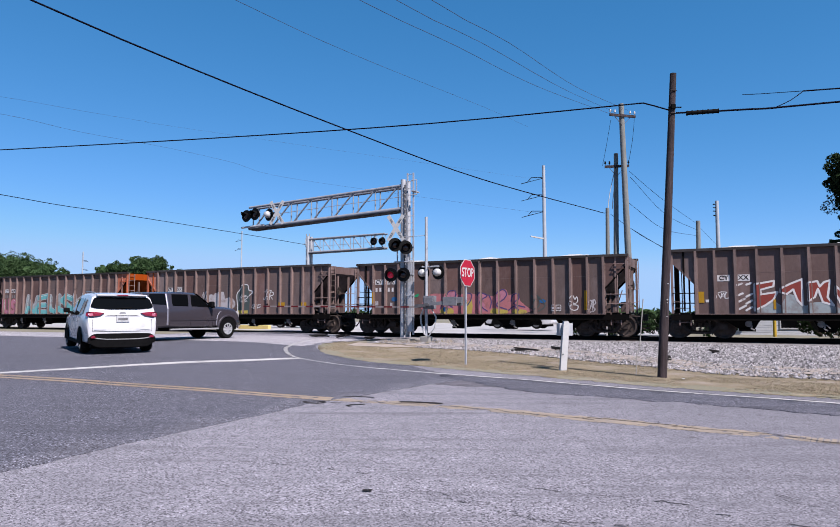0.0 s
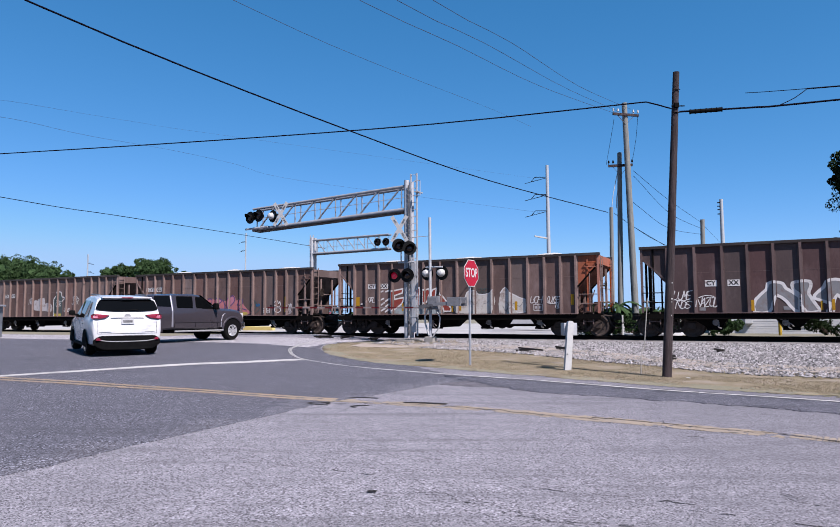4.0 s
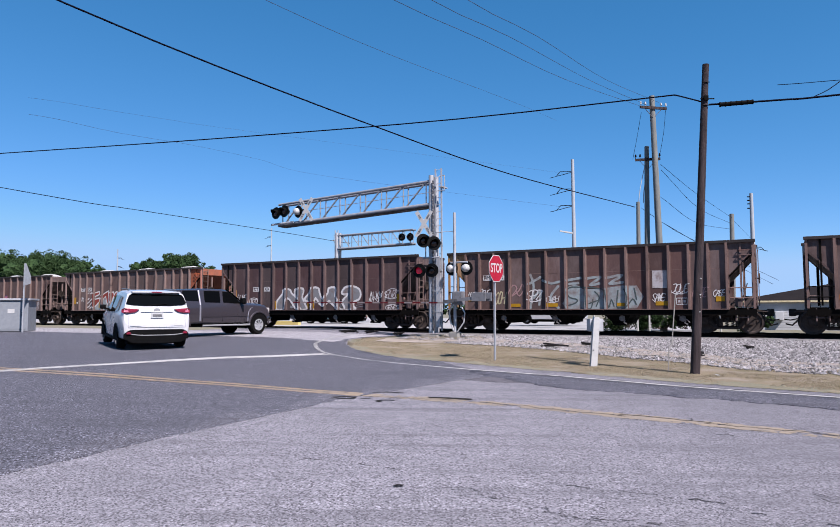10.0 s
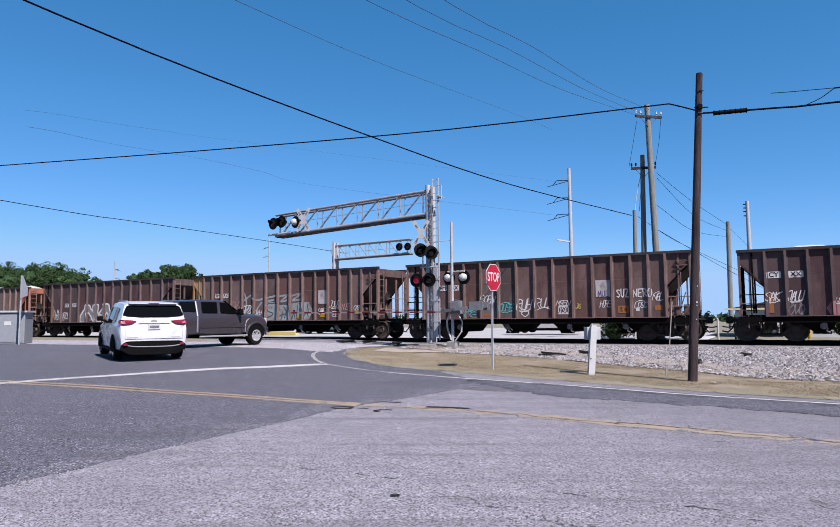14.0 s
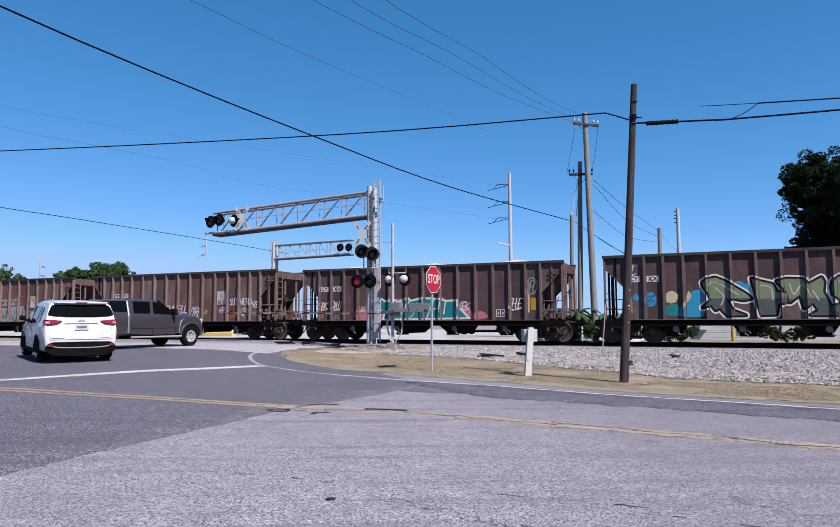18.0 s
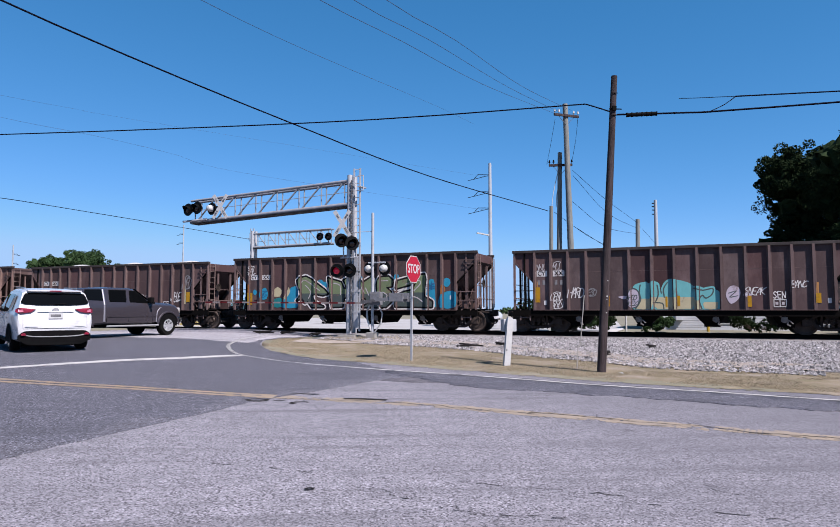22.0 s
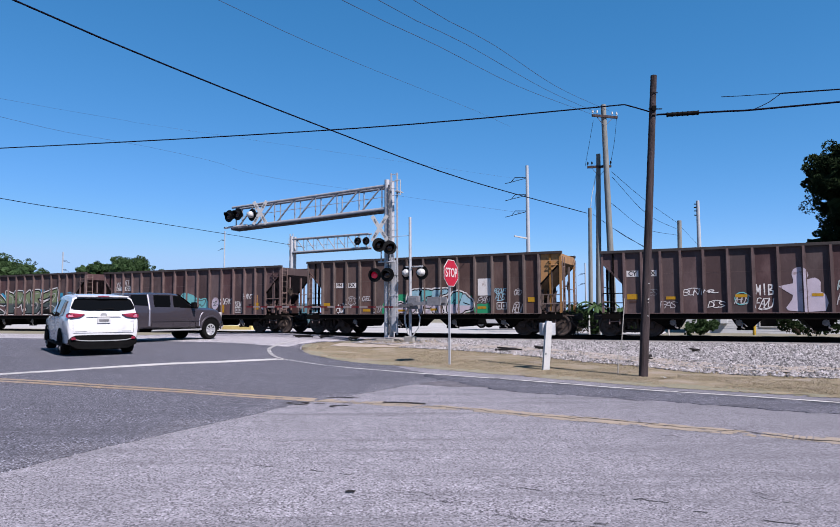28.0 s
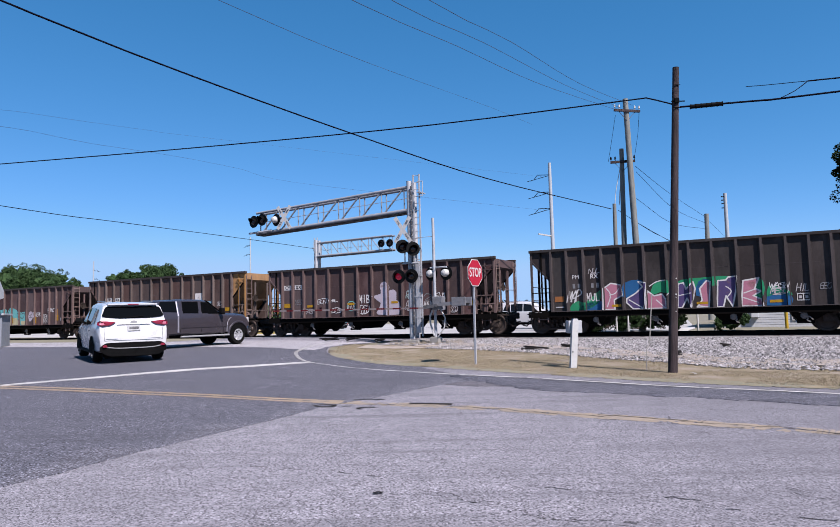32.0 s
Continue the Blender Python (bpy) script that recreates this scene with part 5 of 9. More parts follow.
def clip_x(poly, lo, hi):
    for edge, sgn in ((lo, 1), (hi, -1)):
        res = []
        for i, (x, z) in enumerate(poly):
            px, pz = poly[i - 1]
            a, b = (px - edge) * sgn, (x - edge) * sgn
            if (a < 0) != (b < 0):
                t = a / (a - b)
                res.append((edge, pz + (z - pz) * t))
            if b >= 0:
                res.append((x, z))
        poly = res
        if len(poly) < 3:
            return []
    return poly


def flats(ribs):
    """The faces that take paint: panels between the posts, and the posts' fronts."""
    return [(a + 0.046, b - 0.046, 0.086) for a, b in zip(ribs, ribs[1:])] + [(r - 0.045, r + 0.045, 0.09 - POST_D - 0.004) for r in ribs]


FLAT = {car.name: flats(RIBS_WIDE if idx == 2 else RIBS) for idx, car in TRAIN}


def decal(car, name, polys, material, layer, label=""):
    """Paint on the panels and on the faces of the posts between them."""
    bm = B()
    for k, poly in enumerate(polys):
        poly = [(x, max(SILL + 0.0, z)) for x, z in poly]
        xs = [p[0] for p in poly]
        for lo, hi, y in FLAT[car.name]:
            if max(xs) > lo and min(xs) < hi:
                q = clip_x(poly, lo, hi)
                if len(q) >= 3 and max(p[1] for p in q) - min(p[1] for p in q) > 0.002:
                    vs = [bm.verts.new((x, y - 0.0014 * layer - 0.00005 * (k % 24), z)) for x, z in q]
                    bm.faces.new(vs)
    if not bm.faces:
        bm.free()
        return None
    bm.normal_update()
    for f in bm.faces:
        if f.normal.y > 0:
            f.normal_flip()
    return tagged(part(name, bm, SPRAY[material], car, label), kind="stuff")


def glyph_lines(text, x, z, w, h, rnd, gap=0.12, wild=0.06):
    out = []
    cw = w / len(text)
    for i, ch in enumerate(text):
        s = rnd.uniform(-0.08, 0.12)
        for line in GLYPH[ch]:
            out.append((i, [(x + cw * (i + gap / 2 + u * (1 - gap) + s * (v - 0.5)) + rnd.uniform(-wild, wild) * cw, z + h * (v * rnd.uniform(0.94, 1.06)) + rnd.uniform(-wild, wild) * h * 0.4) for u, v in line]))
    return out


def piece(car, text, x, z, w, h, fills, outline, halo, seed, thick=0.3, low=None, label="large spray-painted letters", back=()):
    """A big lettered graffiti: halo, outline and fill lie on one another."""
    rnd = random.Random(seed)
    for colour, blobs in back:
        decal(car, "graffiti_cloud", [disc(bx, bz, br, brz, 14) for bx, bz, br, brz in blobs], colour, 1)
    L = glyph_lines(text, x, z, w, h, rnd)
    t = thick * h
    if halo:
        decal(car, "graffiti_halo", [p for _, l in L for p in stroke_polys(l, t + 0.22)], halo, 2)
    if outline:
        decal(car, "graffiti_outline", [p for _, l in L for p in stroke_polys(l, t + 0.10)], outline, 3)
    for j, f in enumerate(fills):
        decal(car, "graffiti_fill", [p for i, l in L if i % len(fills) == j for p in stroke_polys(l, t)], f, 4, label)
    if low:
        decal(car, "graffiti_shade", [[(a, min(b, z + h * 0.45)) for a, b in p] for _, l in L for p in stroke_polys(l, t - 0.02) if min(b for _, b in p) < z + h * 0.4], low, 5)
    hl = [[(a + 0.02, b + t * 0.25) for a, b in l[:2]] for _, l in L]
    decal(car, "graffiti_highlight", [p for l in hl for p in stroke_polys(l, 0.03)], "white", 6)


def tag(car, text, x, z, h, colour, seed, width):
    """A hand style: slanted letters run together, some with a flourish beneath."""
    rnd = random.Random(seed)
    L = []
    for _, l in glyph_lines(text, x, z, width, h * 0.86, rnd, -0.1, 0.13):
        L.append(curve([(a + 0.22 * (b - z - h / 2), b) for a, b in l], n=2))
    if rnd.random() < 0.5:
        L.append(curve([(x + width * u, z + h * v) for u, v in ((0.95, 0.1), (0.6, -0.14), (0.1, -0.08), (0.3, -0.2))], n=2))
    if rnd.random() < 0.4:
        L.append(curve([(x + width * u, z + h * v) for u, v in ((0.1, 0.9), (0.4, 1.1), (0.8, 1.0), (0.7, 0.85))], n=2))
    decal(car, "graffiti_tag", [p for l in L for p in stroke_polys(l, max(0.028, 0.085 * h))], colour, 5, "hand-sprayed scrawl")


def plate(car, x, z, w, h, colour, layer=1, name="painted_patch"):
    decal(car, name, [[(x, z), (x + w, z), (x + w, z + h), (x, z + h)]], colour, layer)


def marks(car, a, b, z, x, gap, w, boxed, numbered):
    """Owner's letters on two panels, with plain bars for the running number."""
    for word, px in ((a, x), (b, x + gap)):
        if boxed:
            plate(car, px, z, w, 0.25, "white", 4, "letter_board")
        t = part("lettering", text_mesh(word, 0.25, SPRAY["black" if boxed else "white"], 0.0008, 0.0 if "M" in word else 0.006), None, car, "stencilled owner's letters")
        t.matrix_basis = pose(px + w / 2, 0.076, z + 0.125) @ Matrix.Diagonal((1.02, 1, 1, 1))
        for i in range(2 if numbered else 0):
            plate(car, px + 0.08 + i * 0.22, z - 0.36, 0.11, 0.20, "white" if car.name.endswith("er_wagon.003") else "grey", 4, "number_bar")


def data_box(car, x, z, w, h):
    """A stencilled frame with smudged lines of data."""
    t = 0.028
    for a in ((x, z, w, t), (x, z + h - t, w, t), (x, z, t, h), (x + w - t, z, t, h), (x + 0.46 * w, z, t, h)):
        plate(car, *a, "white", 4, "data_box")
    for u in (0.14, 0.62):
        plate(car, x + u * w, z + 0.3 * h, 0.22 * w, 0.36 * h, "pale", 4, "data_box")


def curve(pts, closed=False, n=3):
    """A smooth line through the points."""
    P = [pts[-1], *pts, pts[0], pts[1]] if closed else [pts[0], *pts, pts[-1]]
    out = []
    for a, b, c, d in zip(P, P[1:], P[2:], P[3:]):
        for i in range(n):
            t = i / n
            out.append(tuple(0.5 * (2 * b[j] + (c[j] - a[j]) * t + (2 * a[j] - 5 * b[j] + 4 * c[j] - d[j]) * t * t + (3 * b[j] - 3 * c[j] + d[j] - a[j]) * t ** 3) for j in (0, 1)))
    return out if closed else out + [pts[-1]]


def clip_z(poly, top):
    return [(x, z) for z, x in clip_x([(z, x) for x, z in poly], -9, top)]


def spray_fill(car, colour, layer, pts):
    decal(car, "graffiti_fill", [curve(pts, True, 2)], colour, layer, "flat sprayed patch of colour")


def spray_lines(car, colour, layer, w, *paths):
    decal(car, "graffiti_line", [p for pts in paths for p in stroke_polys(curve(pts), w)], colour, layer, "thin sprayed lines")


def letter(car, pts, fill, outline, halo, low, w, soft):
    """One big sprayed letter: halo, outline, fill and a darker or paler foot."""
    ring = curve(pts, True, 2) if soft else pts
    edge = ring + ring[:1]
    if halo:
        decal(car, "graffiti_halo", stroke_polys(edge, w * 2 + 0.13), halo, 2)
    if outline:
        decal(car, "graffiti_outline", stroke_polys(edge, w * 2), outline, 5 if not halo else 3)
    decal(car, "graffiti_letter", [ring], fill, 4, "large spray-painted letter")
    if low:
        zs = [z for _, z in ring]
        cut = clip_z(ring, min(zs) + 0.45 * (max(zs) - min(zs)))
        if len(cut) > 2:
            decal(car, "graffiti_shade", [cut], low, 5)


def words(car, text, x, z, h, colour, seed, width):
    L = glyph_lines(text, x, z, width, h, random.Random(seed), 0.28, 0.05)
    decal(car, "graffiti_word", [p for _, l in L for p in stroke_polys(l, max(0.032, 0.125 * h))], colour, 5, "hand-sprayed letters")


def decorate():
    W = dict(TRAIN)
    c = W[-3]
    piece(c, "SAME", 2.6, 1.08, 6, 0.95, ["rose", "lilac"], "purple", "pale", 1)
    c = W[-2]
    piece(c, "NEUSKE", 3.4, 1.06, 7.2, 1.05, ["frost", "aqua"], "pale", None, 2, low="aqua")
    piece(c, "US", 0.95, 1.06, 1.4, 0.85, ["pink"], "rose", None, 3)
    marks(c, "CY", "XX", 2.45, 1.0, 0.74, 0.5, True, True)
    for k, a, b, z, x, gap, w, boxed in ((-1, "CY", "XX", 2.30, 1.70, 0.75, 0.44, True), (0, "CY", "XX", 2.45, 0.98, 0.70, 0.52, True), (1, "CY", "XX", 2.28, 1.74, 0.70, 0.46, True), (2, "CY", "XX", 2.04, 2.46, 0.82, 0.44, True), (3, "PM", "RX", 2.34, 1.82, 0.65, 0.42, True), (4, "PM", "RX", 2.35, 1.80, 0.64, 0.42, True),
                                       (5, "CY", "XX", 2.44, 0.98, 0.75, 0.50, True), (6, "CY", "XX", 2.54, 0.98, 0.74, 0.50, True), (7, "CY", "XX", 2.44, 0.99, 0.75, 0.50, True), (8, "PM", "RX", 2.31, 1.68, 0.75, 0.50, True), (9, "CY", "XX", 2.51, 1.04, 0.72, 0.48, True), (10, "PM", "RX", 2.33, 1.80, 0.80, 0.44, False)):
        marks(W[k], a, b, z, x, gap, w, boxed, k in (0, 7, 10))
    c = W[-1]
    spray_fill(c, "pale", 2, [(5.04, 1.43), (4.98, 2.01), (5.18, 2.11), (5.38, 2.06), (5.44, 2.16), (6.1, 2.25), (6.19, 1.85), (6.57, 1.94), (6.9, 1.74), (6.97, 1.49), (6.78, 1.29), (6.19, 1.36)])
    spray_fill(c, "slate", 2, [(7.11, 1.01), (7.13, 1.64), (7.08, 2.09), (7.46, 2.53), (7.65, 2.63), (7.87, 2.57), (7.93, 2.32), (7.96, 1.01)])
    spray_lines(c, "white", 5, 0.06, [(7.11, 1.01), (7.15, 1.24), (7.11, 1.64), (7.08, 2.09), (7.3, 2.34), (7.46, 2.53), (7.65, 2.63), (7.87, 2.57), (7.93, 2.32), (8.22, 2.22), (8.06, 2.07), (7.94, 1.98)])
    tag(c, "MOR", 7.29, 1.69, 0.32, "white", 53, 0.57)
    tag(c, "NKS", 4.51, 1.81, 0.51, "pale", 54, 0.46)
    tag(c, "JAR", 8.98, 1.77, 0.48, "white", 55, 0.66)
    tag(c, "EAS", 8.21, 1.33, 0.22, "white", 56, 0.56)
    plate(c, 10.04, 1.42, 0.39, 0.19, "strip", 7, "reflective_strip")
    plate(c, 11.48, 1.37, 0.37, 0.23, "strip", 7, "reflective_strip")
    plate(c, 7.11, 1.01, 0.77, 0.17, "yellow", 3)
    c = W[0]
    spray_fill(c, "rose", 1, [(3.81, 1.01), (3.86, 1.7), (4.07, 1.93), (4.49, 1.96), (4.91, 1.95), (5.11, 2.06), (5.42, 2.07), (5.57, 1.89), (6.12, 1.97), (6.52, 1.87), (7.01, 1.85), (7.3, 1.8), (7.54, 2.02), (7.78, 2.13), (7.97, 2.06), (8.06, 1.83), (8.34, 1.94), (8.52, 1.83), (8.61, 1.56), (8.87, 1.33), (8.84, 1.01)])
    spray_fill(c, "pink", 2, [(4.8, 1.59), (5.01, 1.95), (5.42, 2.01), (5.52, 1.68), (5.31, 1.31), (4.9, 1.26)])
    spray_fill(c, "pink", 2, [(6.51, 1.58), (6.66, 1.93), (7.01, 1.8), (6.81, 1.58), (7, 1.16), (6.61, 1.12)])
    spray_fill(c, "pink", 2, [(7.44, 1.39), (7.54, 1.91), (7.78, 2.06), (7.96, 1.91), (7.82, 1.61)])
    spray_fill(c, "yellow", 2, [(4.64, 1.01), (4.7, 1.24), (5.21, 1.26), (5.31, 1.01)])
    spray_fill(c, "yellow", 2, [(5.87, 1.01), (5.9, 1.35), (6.24, 1.67), (6.25, 1.01)])
    spray_fill(c, "yellow", 2, [(7.17, 1.01), (7.29, 1.25), (7.67, 1.19), (7.97, 1.16), (7.97, 1.01)])
    spray_fill(c, "yellow", 2, [(8.24, 1.01), (8.28, 1.19), (8.85, 1.16), (8.85, 1.01)])
    spray_lines(c, "purple", 4, 0.055, [(4.96, 1.86), (5.11, 2.06), (5.42, 2.06), (5.37, 1.73), (5.11, 1.59)], [(5.9, 1.68), (5.97, 1.94), (6.24, 1.9), (6.17, 1.58), (5.92, 1.3)], [(6.52, 1.85), (6.67, 1.97), (7.02, 1.83), (6.71, 1.62), (6.76, 1.3), (7.02, 1.12)], [(7.44, 1.57), (7.49, 1.91), (7.78, 2.11), (7.96, 1.91), (7.82, 1.66), (7.48, 1.39), (7.96, 1.19)], [(8.17, 1.56), (8.24, 1.83), (8.5, 1.9), (8.52, 1.65), (8.29, 1.45), (8.81, 1.29)], [(7.1, 1.85), (7.22, 1.57), (7.15, 1.25)], [(4.64, 1.26), (4.8, 1.5), (5.26, 1.31)], [(8.05, 1.16), (8.33, 1.34), (8.52, 1.16)])
    spray_fill(c, "blue", 3, [(4.78, 1.26), (4.9, 1.33), (5.03, 1.22), (4.95, 1.1), (4.8, 1.12)])
    spray_fill(c, "blue", 3, [(1.99, 1.77), (2.18, 1.83), (2.3, 1.69), (2.14, 1.6), (1.99, 1.64)])
    spray_fill(c, "blue", 3, [(9.48, 1.6), (9.66, 1.64), (9.8, 1.55), (9.66, 1.46), (9.48, 1.51)])
    spray_fill(c, "green", 3, [(3.27, 1.9), (3.49, 1.97), (3.43, 1.82), (3.24, 1.8)])
    spray_lines(c, "slate", 4, 0.045, [(9.12, 1.82), (9.26, 1.55), (9.14, 1.29), (9.39, 1.73), (9.48, 1.38), (9.2, 1.16)], [(9.35, 1.86), (9.75, 1.37), (9.43, 1.11)])
    spray_lines(c, "white", 5, 0.045, [(10.85, 1.67), (10.98, 1.78), (11.07, 1.62), (11.15, 1.73), (11.19, 1.55), (11.06, 1.43), (10.87, 1.54), (10.81, 1.37), (10.97, 1.15), (11.17, 1.19), (11.19, 1.35), (10.93, 1.38), (10.84, 1.24)])
    tag(c, "SAR", 11.65, 1.15, 0.51, "pale", 15, 0.31)
    data_box(c, 10.01, 1.11, 0.45, 0.28)
    plate(c, 11.47, 1.15, 0.14, 0.85, "strip", 7, "reflective_strip")
    plate(c, 0.9, 1.51, 0.11, 0.56, "strip", 7, "reflective_strip")
    plate(c, 1.05, 1.41, 0.17, 0.22, "pale", 3)
    plate(c, 1.9, 1.37, 0.13, 0.17, "pale", 3)
    c = W[1]
    spray_fill(c, "frost", 1, [(3.09, 1.04), (3.27, 1.28), (3.64, 1.54), (3.92, 1.32), (4.12, 1.69), (4.36, 1.71), (4.56, 1.42), (4.76, 1.29), (4.9, 1.39), (5.31, 1.43), (5.71, 1.25), (5.93, 1.03)])
    letter(c, [(3.05, 2.14), (3.73, 2.26), (3.7, 2.05), (3.25, 1.92), (3.26, 1.74), (3.83, 1.83), (3.69, 1.54), (3.42, 1.33), (3.14, 1.18), (3.03, 1.12)], "red", "white", None, None, 0.036, False)
    letter(c, [(3.94, 1.96), (4.28, 2.14), (4.66, 2.3), (4.65, 1.31), (4.49, 1.5), (4.36, 1.92), (4.14, 1.74), (3.93, 1.81)], "red", "white", None, None, 0.036, False)
    letter(c, [(4.85, 2.16), (5.16, 2.22), (5.23, 2.01), (5.38, 2.18), (5.57, 2.24), (5.47, 1.61), (5.66, 1.3), (5.31, 1.43), (5.17, 1.93), (5.06, 1.62), (4.85, 1.47)], "red", "white", None, None, 0.036, False)
    letter(c, [(5.74, 2.01), (5.98, 1.75), (6.31, 1.29), (6.31, 1.13), (5.96, 1.13), (5.82, 1.5), (5.73, 1.69)], "red", "white", None, None, 0.036, False)
    spray_fill(c, "cream2", 2, [(6.55, 1.04), (6.59, 1.59), (6.81, 1.53), (6.98, 1.58), (7.17, 2.03), (7.44, 2.09), (7.6, 2.06), (7.74, 1.91), (8.21, 1.93), (8.45, 2.1), (8.41, 1.02)])
    spray_fill(c, "cream2", 2, [(8.74, 1.02), (8.81, 1.95), (9.04, 2.2), (9.26, 1.97), (9.74, 1.72), (10, 1.66), (9.98, 1.08), (9.45, 1.01)])
    spray_lines(c, "white", 4, 0.05, [(6.59, 1.54), (6.81, 1.53), (6.98, 1.58), (7.17, 2.03), (7.44, 2.09), (7.6, 2.06), (7.74, 1.91), (8.21, 1.93), (8.45, 2.1)], [(8.81, 1.95), (9.04, 2.2), (9.26, 1.97), (9.74, 1.72), (10, 1.64)], [(9.98, 1.08), (9.63, 1.05), (9.37, 1.34), (9.23, 1.25)])
    spray_lines(c, "grey", 4, 0.03, [(7.24, 1.47), (7.39, 1.57), (7.53, 1.45), (7.67, 1.52)], [(8, 1.48), (8.19, 1.51)], [(8.92, 1.35), (9.09, 1.1), (9.19, 1.44)], [(9.42, 1.48), (9.73, 1.33), (9.87, 1.52)])
    spray_lines(c, "white", 4, 0.08, [(2.45, 2.12), (2.61, 2.18)], [(2.45, 1.71), (2.63, 1.79)], [(2.49, 1.47), (2.69, 1.58)], [(2.5, 1.18), (2.73, 1.31)], [(2.77, 2.13), (2.94, 2.19)], [(2.76, 1.66), (2.96, 1.77)], [(2.75, 1.39), (2.95, 1.51)], [(2.74, 1.13), (2.94, 1.25)])
    tag(c, "NAL", 1.7, 1.61, 0.23, "white", 57, 0.46)
    tag(c, "OKO", 7.72, 2.0, 0.22, "slate", 58, 0.50)
    tag(c, "UCH", 10.24, 1.47, 0.34, "white", 59, 0.53)
    data_box(c, 10.37, 1.13, 0.42, 0.30)
    tag(c, "QUISE", 11.01, 1.48, 0.31, "white", 61, 0.55)
    tag(c, "NI", 11.4, 1.26, 0.23, "white", 62, 0.15)
    plate(c, 1.03, 1.42, 0.21, 0.46, "strip", 7, "reflective_strip")
    plate(c, 3.68, 1.16, 0.09, 0.38, "strip", 7, "reflective_strip")
    plate(c, 6.36, 1.09, 0.09, 0.40, "strip", 7, "reflective_strip")
    plate(c, 6.76, 1.16, 0.10, 0.34, "strip", 7, "reflective_strip")
    plate(c, 9.5, 1.15, 0.12, 0.41, "strip", 7, "reflective_strip")
    plate(c, 12.06, 1.37, 0.13, 0.47, "strip", 7, "reflective_strip")
    plate(c, 1.29, 1.45, 0.12, 0.11, "white", 3)
    c = W[2]
    letter(c, [(4.2, 1.01), (4.24, 1.48), (4.63, 1.87), (4.68, 2.1), (4.94, 2.16), (5.21, 2.09), (5.29, 1.91), (5.73, 1.58), (5.75, 1.27), (5.93, 1.01), (5.56, 1.06), (5.3, 1.41), (4.99, 1.64), (4.84, 1.34), (4.71, 1.01)], "grey", "white", None, None, 0.055, True)
    letter(c, [(5.52, 1.92), (5.52, 2.1), (5.78, 2.17), (6.1, 2.15), (6.11, 1.92), (6.04, 1.68), (6.29, 1.22), (6.35, 1.01), (5.79, 1.01), (5.72, 1.32), (5.76, 1.63), (5.59, 1.79)], "grey", "white", None, None, 0.055, True)
    letter(c, [(6.62, 1.01), (6.7, 1.32), (6.21, 1.51), (6.32, 1.73), (6.53, 1.92), (6.63, 2.14), (6.92, 2.21), (7.17, 2.13), (7.22, 1.91), (7.43, 1.57), (7.77, 1.91), (7.82, 2.15), (8.21, 2.19), (8.29, 2.02), (8.25, 1.7), (8.49, 1.52), (8.78, 1.27), (8.85, 1.01), (8.34, 1.01), (8.24, 1.17), (7.95, 1.37), (7.86, 1.47), (7.51, 1.2), (7.21, 1.32), (6.96, 1.63), (6.82, 1.32), (6.8, 1.01)], "grey", "white", None, None, 0.055, True)
    letter(c, [(8.68, 1.9), (8.87, 2.16), (9.18, 2.23), (9.47, 2.21), (9.79, 2.08), (9.9, 1.79), (9.78, 1.52), (9.49, 1.42), (9.44, 1.17), (9.58, 1.01), (8.58, 1.01), (8.44, 1.52), (8.64, 1.42), (8.88, 1.62), (9.08, 1.82), (8.84, 1.8)], "grey", "white", None, None, 0.055, True)
    words(c, "ALWAYS", 10.46, 1.63, 0.28, "white", 101, 1.06)
    words(c, "MYSELF", 10.38, 1.34, 0.27, "white", 102, 1.18)
    tag(c, "ENZO", 11.47, 1.61, 0.41, "pale", 103, 0.76)
    tag(c, "GENES", 11.45, 1.02, 0.21, "white", 104, 0.76)
    tag(c, "LUME", 1.29, 1.54, 0.37, "white", 105, 0.64)
    tag(c, "NOS", 1.35, 1.16, 0.36, "white", 106, 0.56)
    tag(c, "NAZUL", 2.14, 1.24, 0.40, "white", 107, 0.79)
    plate(c, 1.09, 1.32, 0.17, 0.42, "strip", 7, "reflective_strip")
    plate(c, 1.12, 1.74, 0.07, 0.41, "strip2", 3)
    plate(c, 4.09, 1.05, 0.11, 0.43, "strip", 7, "reflective_strip")
    plate(c, 6.41, 1.06, 0.08, 0.36, "strip", 7, "reflective_strip")
    plate(c, 6.77, 1.06, 0.10, 0.41, "strip", 7, "reflective_strip")
    plate(c, 12.09, 1.32, 0.15, 0.47, "strip", 7, "reflective_strip")
    plate(c, 5.19, 1.09, 0.25, 0.13, "grey", 3)
    plate(c, 2.22, 1.08, 0.23, 0.13, "grey", 3)
    spray_lines(c, "grey", 3, 0.03, [(9.63, 1.22), (10, 1.27)], [(9.58, 1.11), (10.05, 1.18)])
    c = W[3]
    spray_fill(c, "frost", 1, [(5.8, 1.89), (6.1, 2.05), (6.44, 1.99), (6.56, 1.87), (7.4, 1.88), (8.84, 1.98), (8.82, 1.02), (5.83, 1.01), (5.8, 1.51)])
    spray_lines(c, "frost", 3, 0.11, [(4.16, 2.56), (4.31, 2.03), (4.14, 1.05)], [(4.08, 2.14), (4.63, 2.44)], [(4.73, 2.29), (5.14, 2.15), (5.5, 2.22)], [(5.45, 2.02), (5.08, 1.51), (5.45, 1.05)], [(5.85, 2.27), (6.45, 2.36)], [(5.95, 2.1), (6.35, 2.14)], [(6.74, 2.33), (7.32, 2.38), (6.88, 2.05), (7.27, 2.1)], [(7.6, 2.34), (8.24, 2.43), (7.71, 2.09), (8.27, 2.13)], [(4.31, 1.51), (4.62, 1.82), (4.56, 1.2)])
